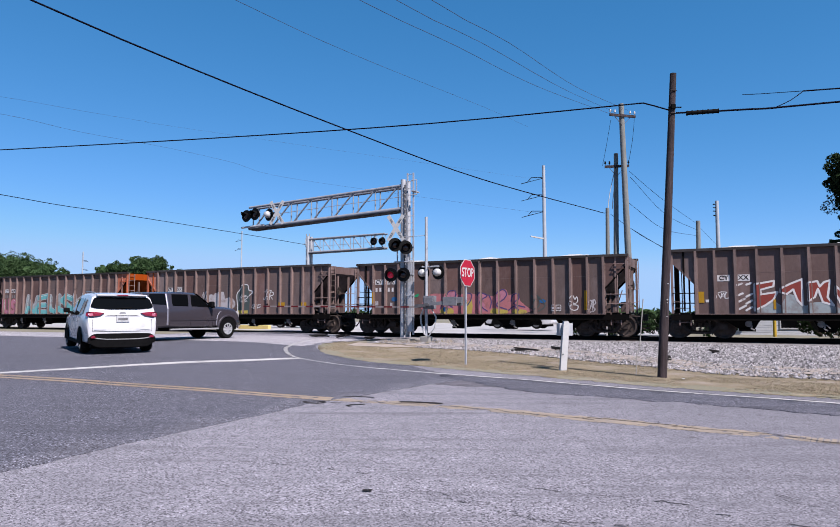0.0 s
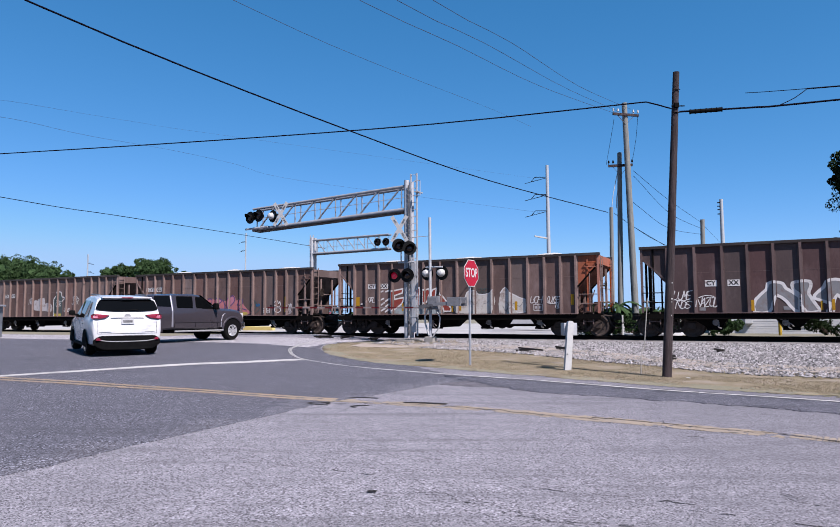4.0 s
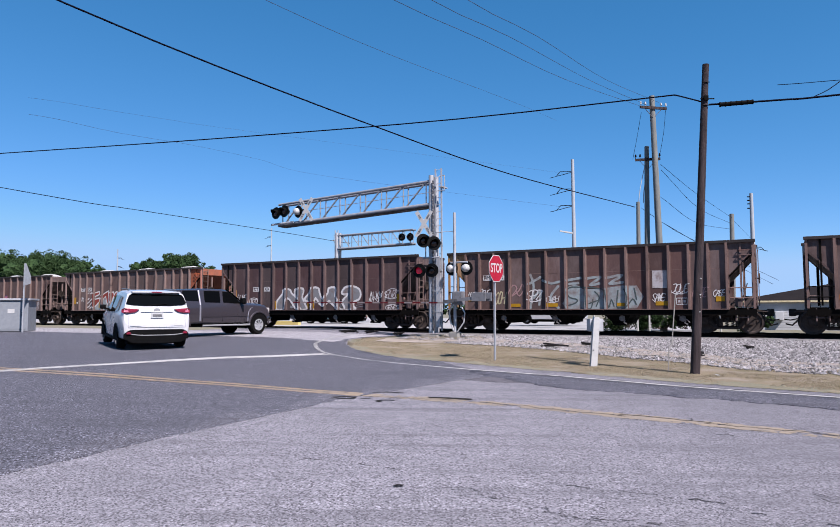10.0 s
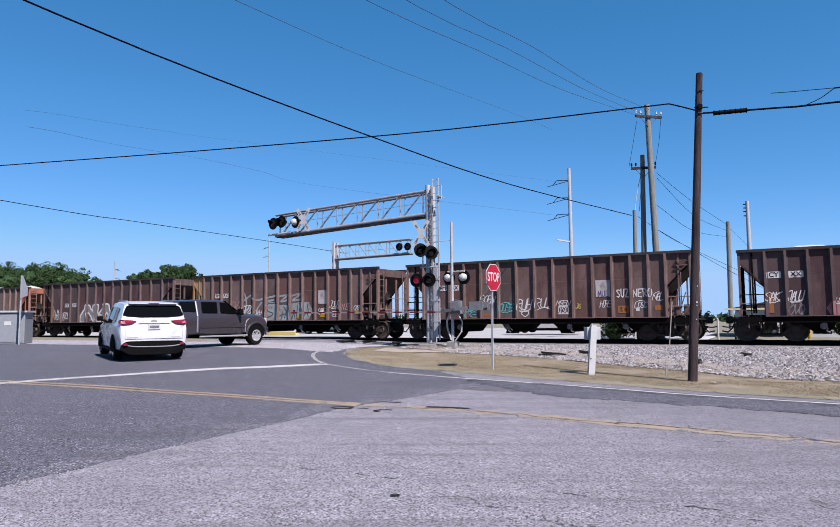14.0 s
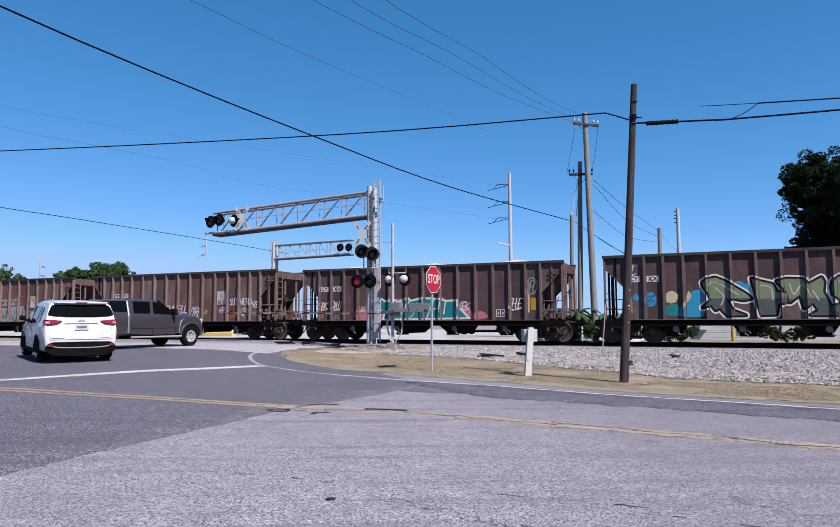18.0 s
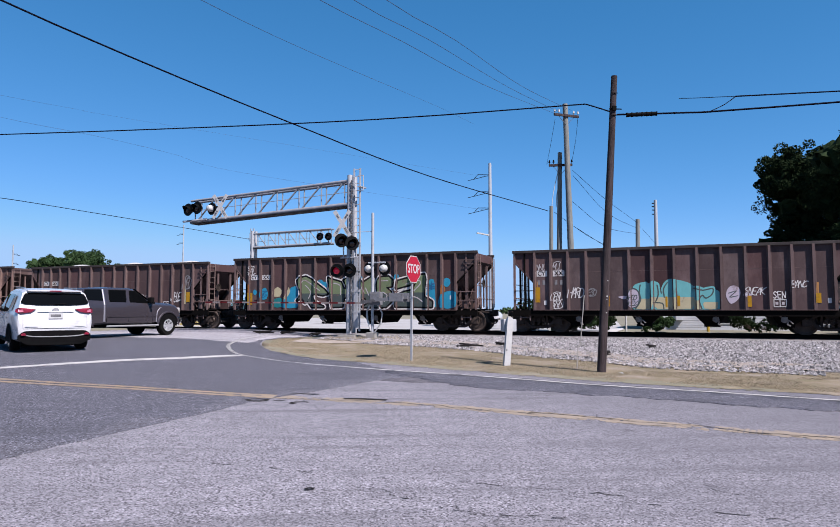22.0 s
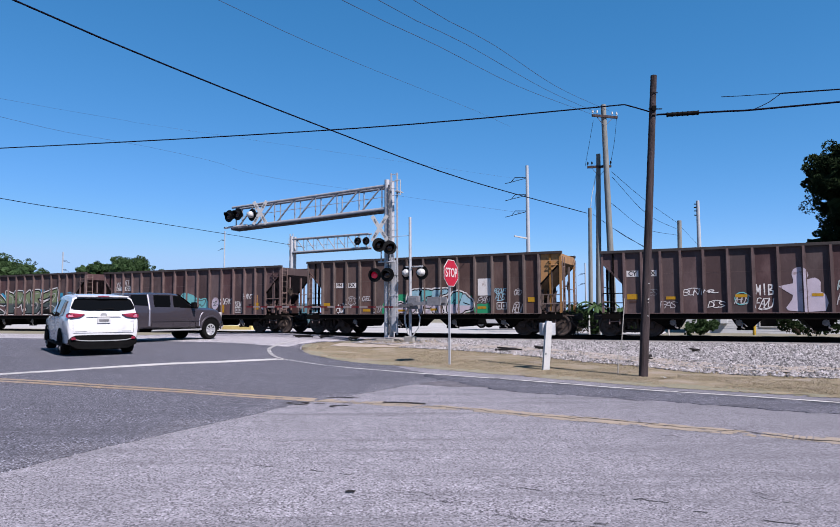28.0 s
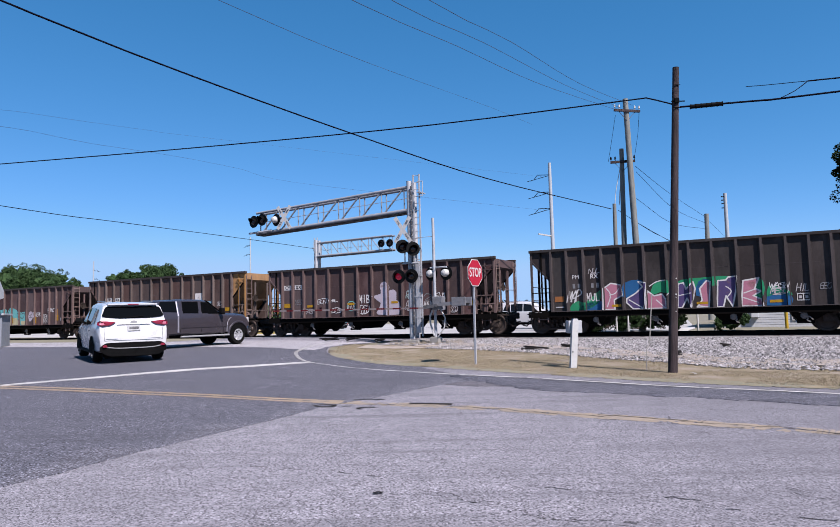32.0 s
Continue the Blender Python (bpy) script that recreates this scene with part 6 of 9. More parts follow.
    spray_lines(c, "slate", 5, 0.055, [(5.84, 1.71), (5.93, 1.93), (6.34, 1.96), (7.4, 1.85), (7.45, 1.5)], [(5.84, 1.71), (5.96, 1.51), (6.29, 1.41), (6.21, 1.26), (5.86, 1.15)], [(6.66, 1.86), (6.72, 1.06), (6.91, 1.06), (6.98, 1.41)], [(6.8, 1.23), (7.17, 1.36)], [(7.5, 1.8), (7.65, 1.06), (7.77, 1.4), (7.88, 1.11)], [(8.06, 1.79), (7.99, 1.11), (8.16, 1.06)], [(8.29, 1.84), (8.44, 1.5), (8.38, 1.06), (8.66, 1.42), (8.8, 1.19)], [(8.73, 1.87), (8.82, 1.4)], [(7.07, 1.75), (7.26, 1.5), (7.12, 1.11)])
    plate(c, 9.47, 1.86, 0.59, 0.73, "pale", 3)
    tag(c, "AKE", 1.05, 1.61, 0.24, "white", 154, 0.41)
    tag(c, "JOLE", 1.65, 1.52, 0.45, "white", 155, 0.52)
    tag(c, "OOH", 2.45, 1.25, 0.64, "cream", 156, 0.49)
    spray_lines(c, "rose2", 4, 0.05, [(3.08, 1.62), (3.3, 2.1), (3.51, 1.94), (3.24, 1.6), (3.59, 1.83), (3.76, 2.14), (3.84, 1.91), (3.62, 1.6), (3.46, 1.83)])
    tag(c, "SPZ", 4.04, 1.41, 0.50, "white", 158, 0.64)
    tag(c, "OVAH", 4.93, 1.33, 0.28, "white", 159, 0.53)
    tag(c, "SAWE", 9.48, 1.33, 0.35, "white", 160, 0.48)
    tag(c, "JOUE", 10.24, 1.66, 0.39, "white", 161, 0.64)
    data_box(c, 10.39, 1.17, 0.44, 0.28)
    tag(c, "NUSE", 11.05, 1.49, 0.41, "rose2", 163, 0.52)
    tag(c, "CASE", 11.81, 1.49, 0.31, "white", 164, 0.43)
    plate(c, 1.05, 1.38, 0.41, 0.16, "strip", 7, "reflective_strip")
    plate(c, 3.21, 1.1, 0.46, 0.15, "strip", 7, "reflective_strip")
    plate(c, 4.92, 1.1, 0.50, 0.16, "strip", 7, "reflective_strip")
    plate(c, 8.0, 1.11, 0.33, 0.15, "strip", 7, "reflective_strip")
    plate(c, 9.58, 1.14, 0.48, 0.17, "strip", 7, "reflective_strip")
    plate(c, 11.88, 1.29, 0.33, 0.20, "strip", 7, "reflective_strip")
    c = W[4]
    tag(c, "NUB", 3.19, 1.35, 0.30, "aqua", 200, 0.63)
    tag(c, "NE", 3.22, 1.06, 0.28, "aqua", 201, 0.57)
    tag(c, "BOEN", 4.03, 1.71, 0.41, "white", 202, 0.70)
    tag(c, "OUPE", 4.95, 1.32, 0.37, "aqua", 203, 0.64)
    spray_lines(c, "teal", 4, 0.06, [(4.95, 1.5), (5.11, 1.66), (5.26, 1.5), (5.47, 1.66), (5.58, 1.49), (5.3, 1.33)])
    tag(c, "RUH", 5.85, 1.37, 0.55, "white", 205, 0.63)
    spray_lines(c, "white", 5, 0.04, [(6, 1.23), (6.2, 1.36), (6.36, 1.23), (6.18, 1.06), (5.99, 1.2)])
    tag(c, "RUL", 6.72, 1.47, 0.45, "white", 207, 0.66)
    spray_lines(c, "white", 5, 0.035, [(6.71, 1.35), (7.07, 1.46), (7.35, 1.38)])
    tag(c, "MSEN", 7.68, 1.53, 0.27, "white", 209, 0.59)
    words(c, "OSO", 7.71, 1.2, 0.28, "white", 210, 0.50)
    plate(c, 7.71, 1.15, 0.49, 0.04, "white", 3)
    plate(c, 9.41, 1.87, 0.62, 0.73, "pale", 3)
    words(c, "MUL", 9.49, 1.88, 0.25, "purple", 213, 0.51)
    words(c, "SUZ", 10.28, 1.84, 0.34, "white", 214, 0.52)
    words(c, "NERO", 10.95, 1.84, 0.34, "white", 215, 0.82)
    tag(c, "HOPE", 9.61, 1.43, 0.32, "white", 216, 0.42)
    tag(c, "LOSC", 11.06, 1.38, 0.28, "white", 217, 0.47)
    plate(c, 11.08, 1.25, 0.14, 0.12, "white", 3)
    tag(c, "NEL", 11.8, 1.69, 0.31, "white", 219, 0.41)
    plate(c, 10.34, 1.17, 0.44, 0.31, "rust", 3)
    plate(c, 10.4, 1.23, 0.12, 0.19, "brownbox", 3)
    plate(c, 10.6, 1.23, 0.12, 0.18, "brownbox", 3)
    plate(c, 11.84, 1.26, 0.31, 0.23, "rust", 3)
    plate(c, 1.04, 1.32, 0.35, 0.19, "rust", 3)
    plate(c, 2.46, 1.33, 0.41, 0.16, "rust", 3)
    plate(c, 4.16, 1.08, 0.43, 0.10, "rust", 3)
    tag(c, "RAS", 2.46, 1.56, 0.32, "grey", 227, 0.48)
    tag(c, "ENO", 1.79, 1.38, 0.13, "grey", 228, 0.37)
    tag(c, "JIG", 8.55, 1.38, 0.24, "yellow", 229, 0.19)
    c = W[5]
    spray_fill(c, "rose", 1, [(3.03, 1.01), (3.08, 1.52), (3.92, 1.53), (3.99, 1.35), (4.53, 1.26), (4.53, 1.02)])
    spray_fill(c, "rose", 1, [(4.7, 1.68), (4.81, 2.07), (5.19, 1.97), (5.57, 2.05), (5.99, 1.92), (6.52, 2.11), (6.99, 2), (7.35, 2.06), (7.68, 2.06), (7.67, 1.68)])
    spray_fill(c, "rose", 1, [(8.6, 1.68), (8.99, 1.6), (9.11, 1.29), (9.47, 1.4), (9.76, 1.3), (9.82, 1.08), (8.94, 1.04)])
    spray_fill(c, "white", 2, [(3.9, 1.74), (4.14, 1.81), (4.42, 1.53), (4.53, 1.26), (4.14, 1.35), (3.92, 1.48)])
    letter(c, [(3.92, 1.75), (4.12, 2.01), (4.37, 2.07), (4.7, 1.9), (5.24, 1.97), (5.3, 1.85), (5.89, 2.05), (5.99, 1.92), (6.63, 2.04), (7.2, 2), (7.55, 1.97), (7.81, 1.89), (8.41, 1.91), (8.45, 1.65), (8.7, 1.34), (8.99, 1.07), (4.53, 1.02), (4.64, 1.35), (4.36, 1.48), (4.03, 1.64)], "teal", "white", None, None, 0.045, False)
    spray_lines(c, "white", 5, 0.06, [(5, 1.74), (4.97, 1.43), (5.02, 1.07)], [(5.3, 1.85), (5.4, 1.48), (5.62, 1.03)], [(5.44, 1.42), (5.73, 1.49)], [(5.99, 1.92), (5.78, 1.61), (6.22, 1.38), (5.9, 1.04)], [(6.68, 2.02), (6.54, 1.49), (6.51, 1.04)], [(7.19, 1.91), (7.02, 1.49), (6.83, 1.04)], [(6.99, 1.47), (7.41, 1.55)], [(7.55, 1.86), (7.47, 1.39), (7.39, 1.05)], [(7.8, 1.81), (7.71, 1.28)], [(8.41, 1.86), (8.33, 1.29), (8.47, 1.06)], [(6.2, 1.76), (6.52, 1.68)])
    tag(c, "SAK", 0.94, 1.56, 0.41, "white", 256, 0.49)
    tag(c, "JALU", 1.7, 1.56, 0.41, "white", 257, 0.49)
    tag(c, "ISK", 3.18, 1.45, 0.23, "white", 258, 0.40)
    tag(c, "SEK", 8.5, 1.48, 0.33, "white", 259, 0.47)
    tag(c, "JHLE", 10.89, 1.51, 0.50, "white", 260, 0.57)
    tag(c, "NEO", 11.69, 2.15, 0.64, "grey", 261, 0.44)
    plate(c, 1.0, 1.1, 0.19, 0.73, "rust", 3)
    plate(c, 11.84, 1.41, 0.24, 0.55, "strip", 7, "reflective_strip")
    plate(c, 11.68, 1.31, 0.12, 1.07, "cream", 3)
    data_box(c, 10.26, 1.14, 0.41, 0.32)
    tag(c, "OVO", 1.72, 1.04, 0.43, "grey", 266, 0.48)
    c = W[6]
    spray_fill(c, "cyan", 1, [(2.95, 1.12), (2.98, 1.35), (3.31, 1.88), (3.5, 2.14), (3.85, 2.17), (4.11, 1.97), (3.91, 1.71), (3.86, 1.11)])
    spray_fill(c, "cyan", 1, [(4.99, 2.21), (5.05, 2.45), (5.25, 2.49), (5.4, 2.36), (5.6, 2.41), (5.62, 2.1), (5.14, 2.08)])
    spray_fill(c, "cyan", 1, [(10.85, 1.94), (10.95, 2.32), (11.13, 2.43), (11.26, 2.26), (11.31, 1.36), (11.33, 1.12), (11.13, 1.27), (10.82, 1.58)])
    spray_fill(c, "cyan", 1, [(11.51, 1.62), (11.87, 1.84), (12.33, 1.8), (12.3, 1.11), (11.49, 1.11)])
    spray_fill(c, "cyan", 1, [(11.67, 2.25), (11.74, 2.43), (11.89, 2.46), (12.02, 2.37), (12.03, 2.18), (11.89, 2.05), (11.73, 2.09)])
    spray_fill(c, "cyan", 1, [(9.18, 2.27), (9.24, 2.61), (9.37, 2.7), (9.46, 2.57), (9.36, 2.41), (9.31, 2.02), (9.17, 1.92)])
    spray_fill(c, "cyan", 1, [(7.36, 2.26), (7.47, 2.61), (7.61, 2.51), (7.55, 2.21)])
    spray_fill(c, "cyan", 1, [(1.62, 1.78), (1.74, 2.07), (1.96, 2.1), (2.09, 1.85), (2.01, 1.56), (1.73, 1.53)])
    spray_fill(c, "cyan", 1, [(1.16, 1.9), (1.27, 2.05), (1.42, 1.91), (1.29, 1.74)])
    spray_lines(c, "blue", 4, 0.025, [(1.68, 1.91), (2.05, 1.96), (1.68, 1.75), (2.04, 1.77), (1.73, 1.61), (1.98, 2.01)], [(10.9, 2.18), (11.29, 2.21), (10.9, 2.08), (11.3, 2.1), (10.9, 1.98), (11.28, 2.01), (10.94, 1.88)], [(11.12, 2.31), (11.11, 1.93)])
    spray_fill(c, "cream", 2, [(2.42, 1.95), (2.67, 2.16), (2.92, 1.99), (2.83, 1.68), (2.5, 1.66)])
    spray_fill(c, "teal", 2, [(2.41, 1.15), (2.44, 1.52), (2.83, 1.62), (2.95, 1.46), (2.92, 1.14)])
    spray_fill(c, "cream", 2, [(3.02, 1.46), (3.2, 1.76), (3.32, 2.15), (3.42, 1.93), (3.31, 1.72), (3.09, 1.44)])
    letter(c, [(3.85, 2.45), (4.01, 2.58), (4.33, 2.65), (4.64, 2.51), (5.39, 2), (5.6, 1.79), (5.33, 1.72), (4.93, 1.8), (4.72, 1.73), (4.92, 1.33), (5.37, 1.14), (4.71, 1.13), (4.46, 1.44), (4.3, 1.34), (4.15, 1.57), (3.83, 1.45), (4.15, 1.74), (4.06, 2.03), (3.9, 2.27)], "olive", "black", "white", "slate", 0.085, False)
    letter(c, [(5.63, 2.56), (5.95, 2.45), (6.34, 2.34), (6.48, 2.03), (6.82, 1.97), (6.83, 1.64), (6.52, 1.57), (6.43, 1.16), (5.92, 1.14), (5.83, 1.53), (5.74, 2.04)], "olive", "black", "white", "slate", 0.085, False)
    letter(c, [(6.49, 2.44), (6.84, 2.53), (7.37, 2.49), (7.55, 2.29), (7.99, 2.55), (8.07, 2.39), (8.02, 2), (8.32, 1.3), (8.61, 1.12), (7.56, 1.13), (7.85, 1.3), (7.67, 1.6), (7.38, 1.39), (7.25, 1.91), (6.91, 1.62), (6.82, 2.02)], "olive", "black", "white", "slate", 0.085, False)
    letter(c, [(8.35, 2.39), (8.55, 2.56), (8.91, 2.57), (9.14, 2.37), (9.08, 2.12), (8.76, 2.06), (9.03, 1.83), (9.06, 1.39), (8.78, 1.14), (8.41, 1.14), (8.18, 1.4), (8.7, 1.59), (8.34, 1.89), (8.3, 2.19)], "olive", "black", "white", "slate", 0.085, False)
    letter(c, [(9.41, 2.36), (9.99, 2.49), (10.53, 2.62), (10.77, 2.63), (10.83, 2.42), (10.76, 1.94), (10.73, 1.61), (11.13, 1.36), (11.12, 1.13), (10.47, 1.14), (9.32, 1.15), (9.28, 1.36), (9.83, 1.49), (9.2, 1.58), (9.7, 1.82), (10.15, 1.9), (10.34, 2.24), (9.89, 2.15), (9.35, 2.02)], "olive", "black", "white", "slate", 0.085, False)
    spray_lines(c, "pale", 6, 0.05, [(4.06, 2.34), (4.33, 2.47), (5.14, 1.95)], [(4.32, 2.23), (4.62, 1.91), (4.51, 1.55)], [(5.95, 2.3), (6.29, 2.19), (6.33, 1.73)], [(6.93, 2.32), (7.06, 1.92), (7.36, 2.31), (7.63, 1.8)], [(8.54, 2.38), (8.86, 2.39)], [(8.61, 1.84), (8.84, 1.68), (8.69, 1.39)], [(9.81, 2.2), (10.43, 2.38), (10.56, 2.23), (10.24, 1.9)], [(9.69, 1.38), (10.23, 1.61), (10.66, 1.37)], [(7.69, 2.05), (7.87, 1.7)])
    tag(c, "RAL", 0.85, 2.86, 0.37, "white", 315, 0.48)
    plate(c, 0.89, 1.71, 0.10, 0.60, "rust", 3)
    plate(c, 0.89, 1.25, 0.25, 0.62, "strip", 7, "reflective_strip")
    plate(c, 10.22, 1.24, 0.40, 0.26, "pale", 3)
    spray_fill(c, "rust", 2, [(11.57, 1.69), (11.61, 2.11), (11.73, 2.13), (11.79, 1.87)])
    plate(c, 12.01, 1.46, 0.07, 0.19, "white", 3)
    c = W[7]
    letter(c, [(5.13, 1.89), (5.34, 2.01), (5.72, 1.96), (5.73, 1.03), (5.14, 1.03), (5.35, 1.38), (5.3, 1.69)], "aqua", None, "aqua", "cream", 0.03, True)
    letter(c, [(5.72, 1.99), (6, 2.02), (6.04, 1.62), (6.27, 1.5), (6.25, 1.85), (6.4, 2.1), (6.6, 2.15), (7.18, 1.99), (7.33, 1.74), (7.33, 1.03), (5.99, 1.03), (5.84, 1.28), (5.73, 1.03)], "aqua", None, "aqua", "cream", 0.03, True)
    letter(c, [(7.4, 1.85), (7.74, 1.77), (8.09, 1.84), (8.06, 1.61), (7.83, 1.45), (7.71, 1.57), (7.58, 1.38), (7.67, 1.04), (7.38, 1.03)], "aqua", None, "aqua", "cream", 0.03, True)
    letter(c, [(7.77, 1.38), (8.06, 1.59), (8.25, 1.67), (8.24, 1.04), (7.77, 1.04)], "aqua", None, "aqua", "cream", 0.03, True)
    spray_lines(c, "slate", 5, 0.05, [(5.34, 2.01), (5.3, 1.69), (5.35, 1.38), (5.14, 1.03)], [(6, 2), (6.04, 1.62), (5.91, 1.28)], [(6.27, 1.5), (6.25, 1.85), (6.4, 2.1)], [(7.4, 1.85), (7.74, 1.77), (8.09, 1.84), (8.06, 1.61), (7.83, 1.45), (7.71, 1.57), (7.58, 1.38), (7.67, 1.04)], [(5.84, 1.28), (6.19, 1.25), (6.24, 1.03)])
    spray_fill(c, "lilac", 3, [(4.8, 1.46), (4.88, 1.76), (5.06, 1.87), (5.25, 1.75), (5.3, 1.45), (5.2, 1.14), (5.02, 1.06), (4.87, 1.16)])
    spray_fill(c, "lilac", 3, [(4.46, 1.54), (4.79, 1.56), (4.79, 1.43), (4.56, 1.46)])
    spray_lines(c, "slate", 5, 0.05, [(4.8, 1.46), (4.88, 1.76), (5.06, 1.87), (5.25, 1.75), (5.3, 1.45), (5.2, 1.14), (5.02, 1.06)])
    tag(c, "HOO", 4.89, 1.4, 0.23, "slate", 355, 0.31)
    tag(c, "HEY", 4.89, 1.18, 0.20, "slate", 356, 0.31)
    spray_fill(c, "lilac", 3, [(8.56, 1.59), (8.66, 1.86), (8.85, 1.95), (9.03, 1.86), (9.09, 1.63), (8.98, 1.37), (8.74, 1.22), (8.62, 1.38)])
    spray_lines(c, "slate", 5, 0.035, [(8.66, 1.64), (8.94, 1.73), (8.7, 1.49), (8.98, 1.54)])
    spray_fill(c, "lilac", 3, [(9.18, 1.57), (9.31, 1.68), (9.49, 1.56), (9.3, 1.49)])
    tag(c, "HARD", 2.43, 1.52, 0.46, "white", 360, 0.62)
    tag(c, "SNEAK", 9.26, 1.57, 0.34, "white", 361, 0.70)
    words(c, "SEN", 10.21, 1.43, 0.26, "white", 362, 0.46)
    tag(c, "BANC", 10.87, 1.84, 0.29, "white", 363, 0.52)
    tag(c, "DENL", 1.68, 1.41, 0.32, "white", 364, 0.48)
    tag(c, "WYN", 1.72, 1.08, 0.31, "white", 365, 0.44)
    tag(c, "NNI", 1.03, 2.72, 0.29, "pale", 366, 0.38)
    tag(c, "MUL", 1.74, 2.73, 0.32, "pale", 367, 0.43)
    data_box(c, 10.23, 1.09, 0.45, 0.30)
    tag(c, "ESO", 3.24, 1.6, 0.27, "grey", 369, 0.33)
    plate(c, 0.98, 1.31, 0.20, 0.66, "strip", 7, "reflective_strip")
    plate(c, 0.98, 1.97, 0.09, 0.25, "strip2", 3)
    plate(c, 3.99, 1.13, 0.12, 0.43, "strip", 7, "reflective_strip")
    plate(c, 6.31, 1.09, 0.08, 0.44, "strip", 7, "reflective_strip")
    plate(c, 6.76, 1.13, 0.11, 0.42, "strip", 7, "reflective_strip")
    plate(c, 9.32, 1.1, 0.15, 0.44, "strip", 7, "reflective_strip")
    plate(c, 11.65, 1.25, 0.19, 0.37, "strip", 7, "reflective_strip")
    plate(c, 11.66, 1.62, 0.11, 0.42, "strip2", 3)
    plate(c, 1.34, 1.2, 0.11, 0.19, "white", 3)
    plate(c, 12.05, 1.24, 0.12, 0.19, "white", 3)
    c = W[8]
    spray_fill(c, "green", 1, [(4.4, 1.11), (4.45, 1.48), (4.68, 1.55), (4.83, 1.43), (4.8, 1.01), (4.42, 1.01)])
    spray_fill(c, "green", 1, [(5.17, 1.52), (5.27, 1.88), (5.49, 1.94), (5.8, 1.87), (5.83, 1.52)])
    spray_fill(c, "green", 1, [(8.66, 1.1), (8.71, 1.81), (8.96, 1.72), (9.12, 1.83), (9.11, 1.32), (9.02, 1.06)])
    spray_fill(c, "green", 1, [(9.3, 1.01), (9.34, 1.39), (9.58, 1.45), (9.77, 1.41), (9.93, 1.49), (9.99, 1.32), (9.97, 1.01)])
    spray_fill(c, "lilac", 2, [(5.78, 1.15), (5.96, 1.52), (8.15, 1.59), (8.39, 1.5), (8.38, 1.01), (5.78, 1.01)])
    letter(c, [(5.21, 1.41), (5.44, 1.52), (5.7, 1.39), (5.81, 1.52), (5.97, 2.03), (6.32, 2.11), (6.46, 2.07), (6.33, 1.52), (6.18, 1.15), (5.95, 1.01), (5.69, 1.01), (5.2, 1.08)], "sky", "black", "white", "lilac", 0.05, True)
    letter(c, [(6.54, 2.02), (6.75, 2.11), (7.09, 2.06), (7.08, 1.86), (6.83, 1.82), (6.78, 1.7), (7.18, 1.64), (7.15, 1.33), (6.77, 1.28), (6.67, 1.4), (6.62, 1.01), (6.38, 1.01)], "aqua", "black", "white", "lilac", 0.05, True)
    letter(c, [(7.11, 2.06), (7.42, 2.1), (7.89, 2.13), (7.86, 1.95), (7.55, 1.87), (7.51, 1.69), (7.83, 1.6), (7.74, 1.51), (7.54, 1.51), (7.69, 1.06), (7.48, 1.01), (7.32, 1.31), (7.23, 1.04), (7.07, 1.22)], "sky", "black", "white", "lilac", 0.05, True)
    letter(c, [(7.95, 1.51), (8.2, 1.95), (8.65, 1.94), (8.47, 1.5), (8.38, 1.01), (7.97, 1.01), (7.86, 1.22)], "aqua", "black", "white", "lilac", 0.05, True)
    letter(c, [(8.66, 1.88), (8.92, 1.75), (9.17, 1.5), (9.14, 1.23), (8.78, 1.15), (8.62, 1.01), (8.41, 1.01)], "sky", "black", "white", "lilac", 0.05, True)
    spray_lines(c, "black", 6, 0.04, [(6.65, 1.61), (6.78, 1.59), (6.97, 1.51)], [(8.15, 1.5), (8.28, 1.64), (8.23, 1.33)], [(8.71, 1.5), (8.99, 1.41)])
    plate(c, 9.42, 1.82, 0.65, 0.78, "white", 3)
    tag(c, "REOVE", 10.23, 1.9, 0.25, "sky", 408, 0.53)
    tag(c, "ANS", 10.28, 1.62, 0.28, "sky", 409, 0.45)
    tag(c, "ORO", 11.17, 1.82, 0.25, "pale", 410, 0.33)
    tag(c, "REN", 11.11, 1.06, 0.40, "pale", 411, 0.39)
    tag(c, "AQ", 1.78, 1.11, 0.44, "white", 412, 0.44)
    tag(c, "SELS", 2.4, 1.47, 0.36, "pale", 413, 0.52)
    tag(c, "HOTEL", 3.18, 1.67, 0.23, "pale", 414, 0.63)
    tag(c, "SIX", 3.98, 1.06, 0.38, "pale", 415, 0.42)
    tag(c, "PAN", 9.46, 1.49, 0.28, "pale", 416, 0.52)
    data_box(c, 10.32, 1.18, 0.48, 0.32)
    plate(c, 2.56, 1.29, 0.13, 0.14, "white", 3)
    plate(c, 1.0, 1.34, 0.39, 0.21, "strip", 7, "reflective_strip")
    plate(c, 3.33, 1.11, 0.42, 0.12, "strip", 7, "reflective_strip")
    plate(c, 5.2, 1.1, 0.49, 0.10, "strip", 7, "reflective_strip")
    plate(c, 7.02, 1.14, 0.34, 0.10, "strip", 7, "reflective_strip")
    plate(c, 9.4, 1.21, 0.42, 0.11, "strip", 7, "reflective_strip")
    plate(c, 11.78, 1.5, 0.33, 0.21, "strip", 7, "reflective_strip")
    plate(c, 1.05, 1.18, 0.25, 0.12, "brownbox", 3)
    c = W[9]
    spray_fill(c, "lilac", 3, [(6.64, 1.99), (7.14, 2.1), (7.11, 2.43), (7.17, 2.63), (7.36, 2.72), (7.55, 2.65), (7.67, 2.41), (7.6, 2.24), (7.87, 2.3), (8.06, 2.13), (8.04, 1.77), (8.21, 1.64), (8.18, 1.05), (6.95, 1.07), (6.98, 1.32), (7.13, 1.65)])
    tag(c, "BUNI", 3.29, 1.7, 0.26, "white", 451, 0.72)
    tag(c, "MRL", 4.02, 1.79, 0.13, "white", 452, 0.52)
    tag(c, "DLS", 4.18, 1.21, 0.25, "white", 453, 0.56)
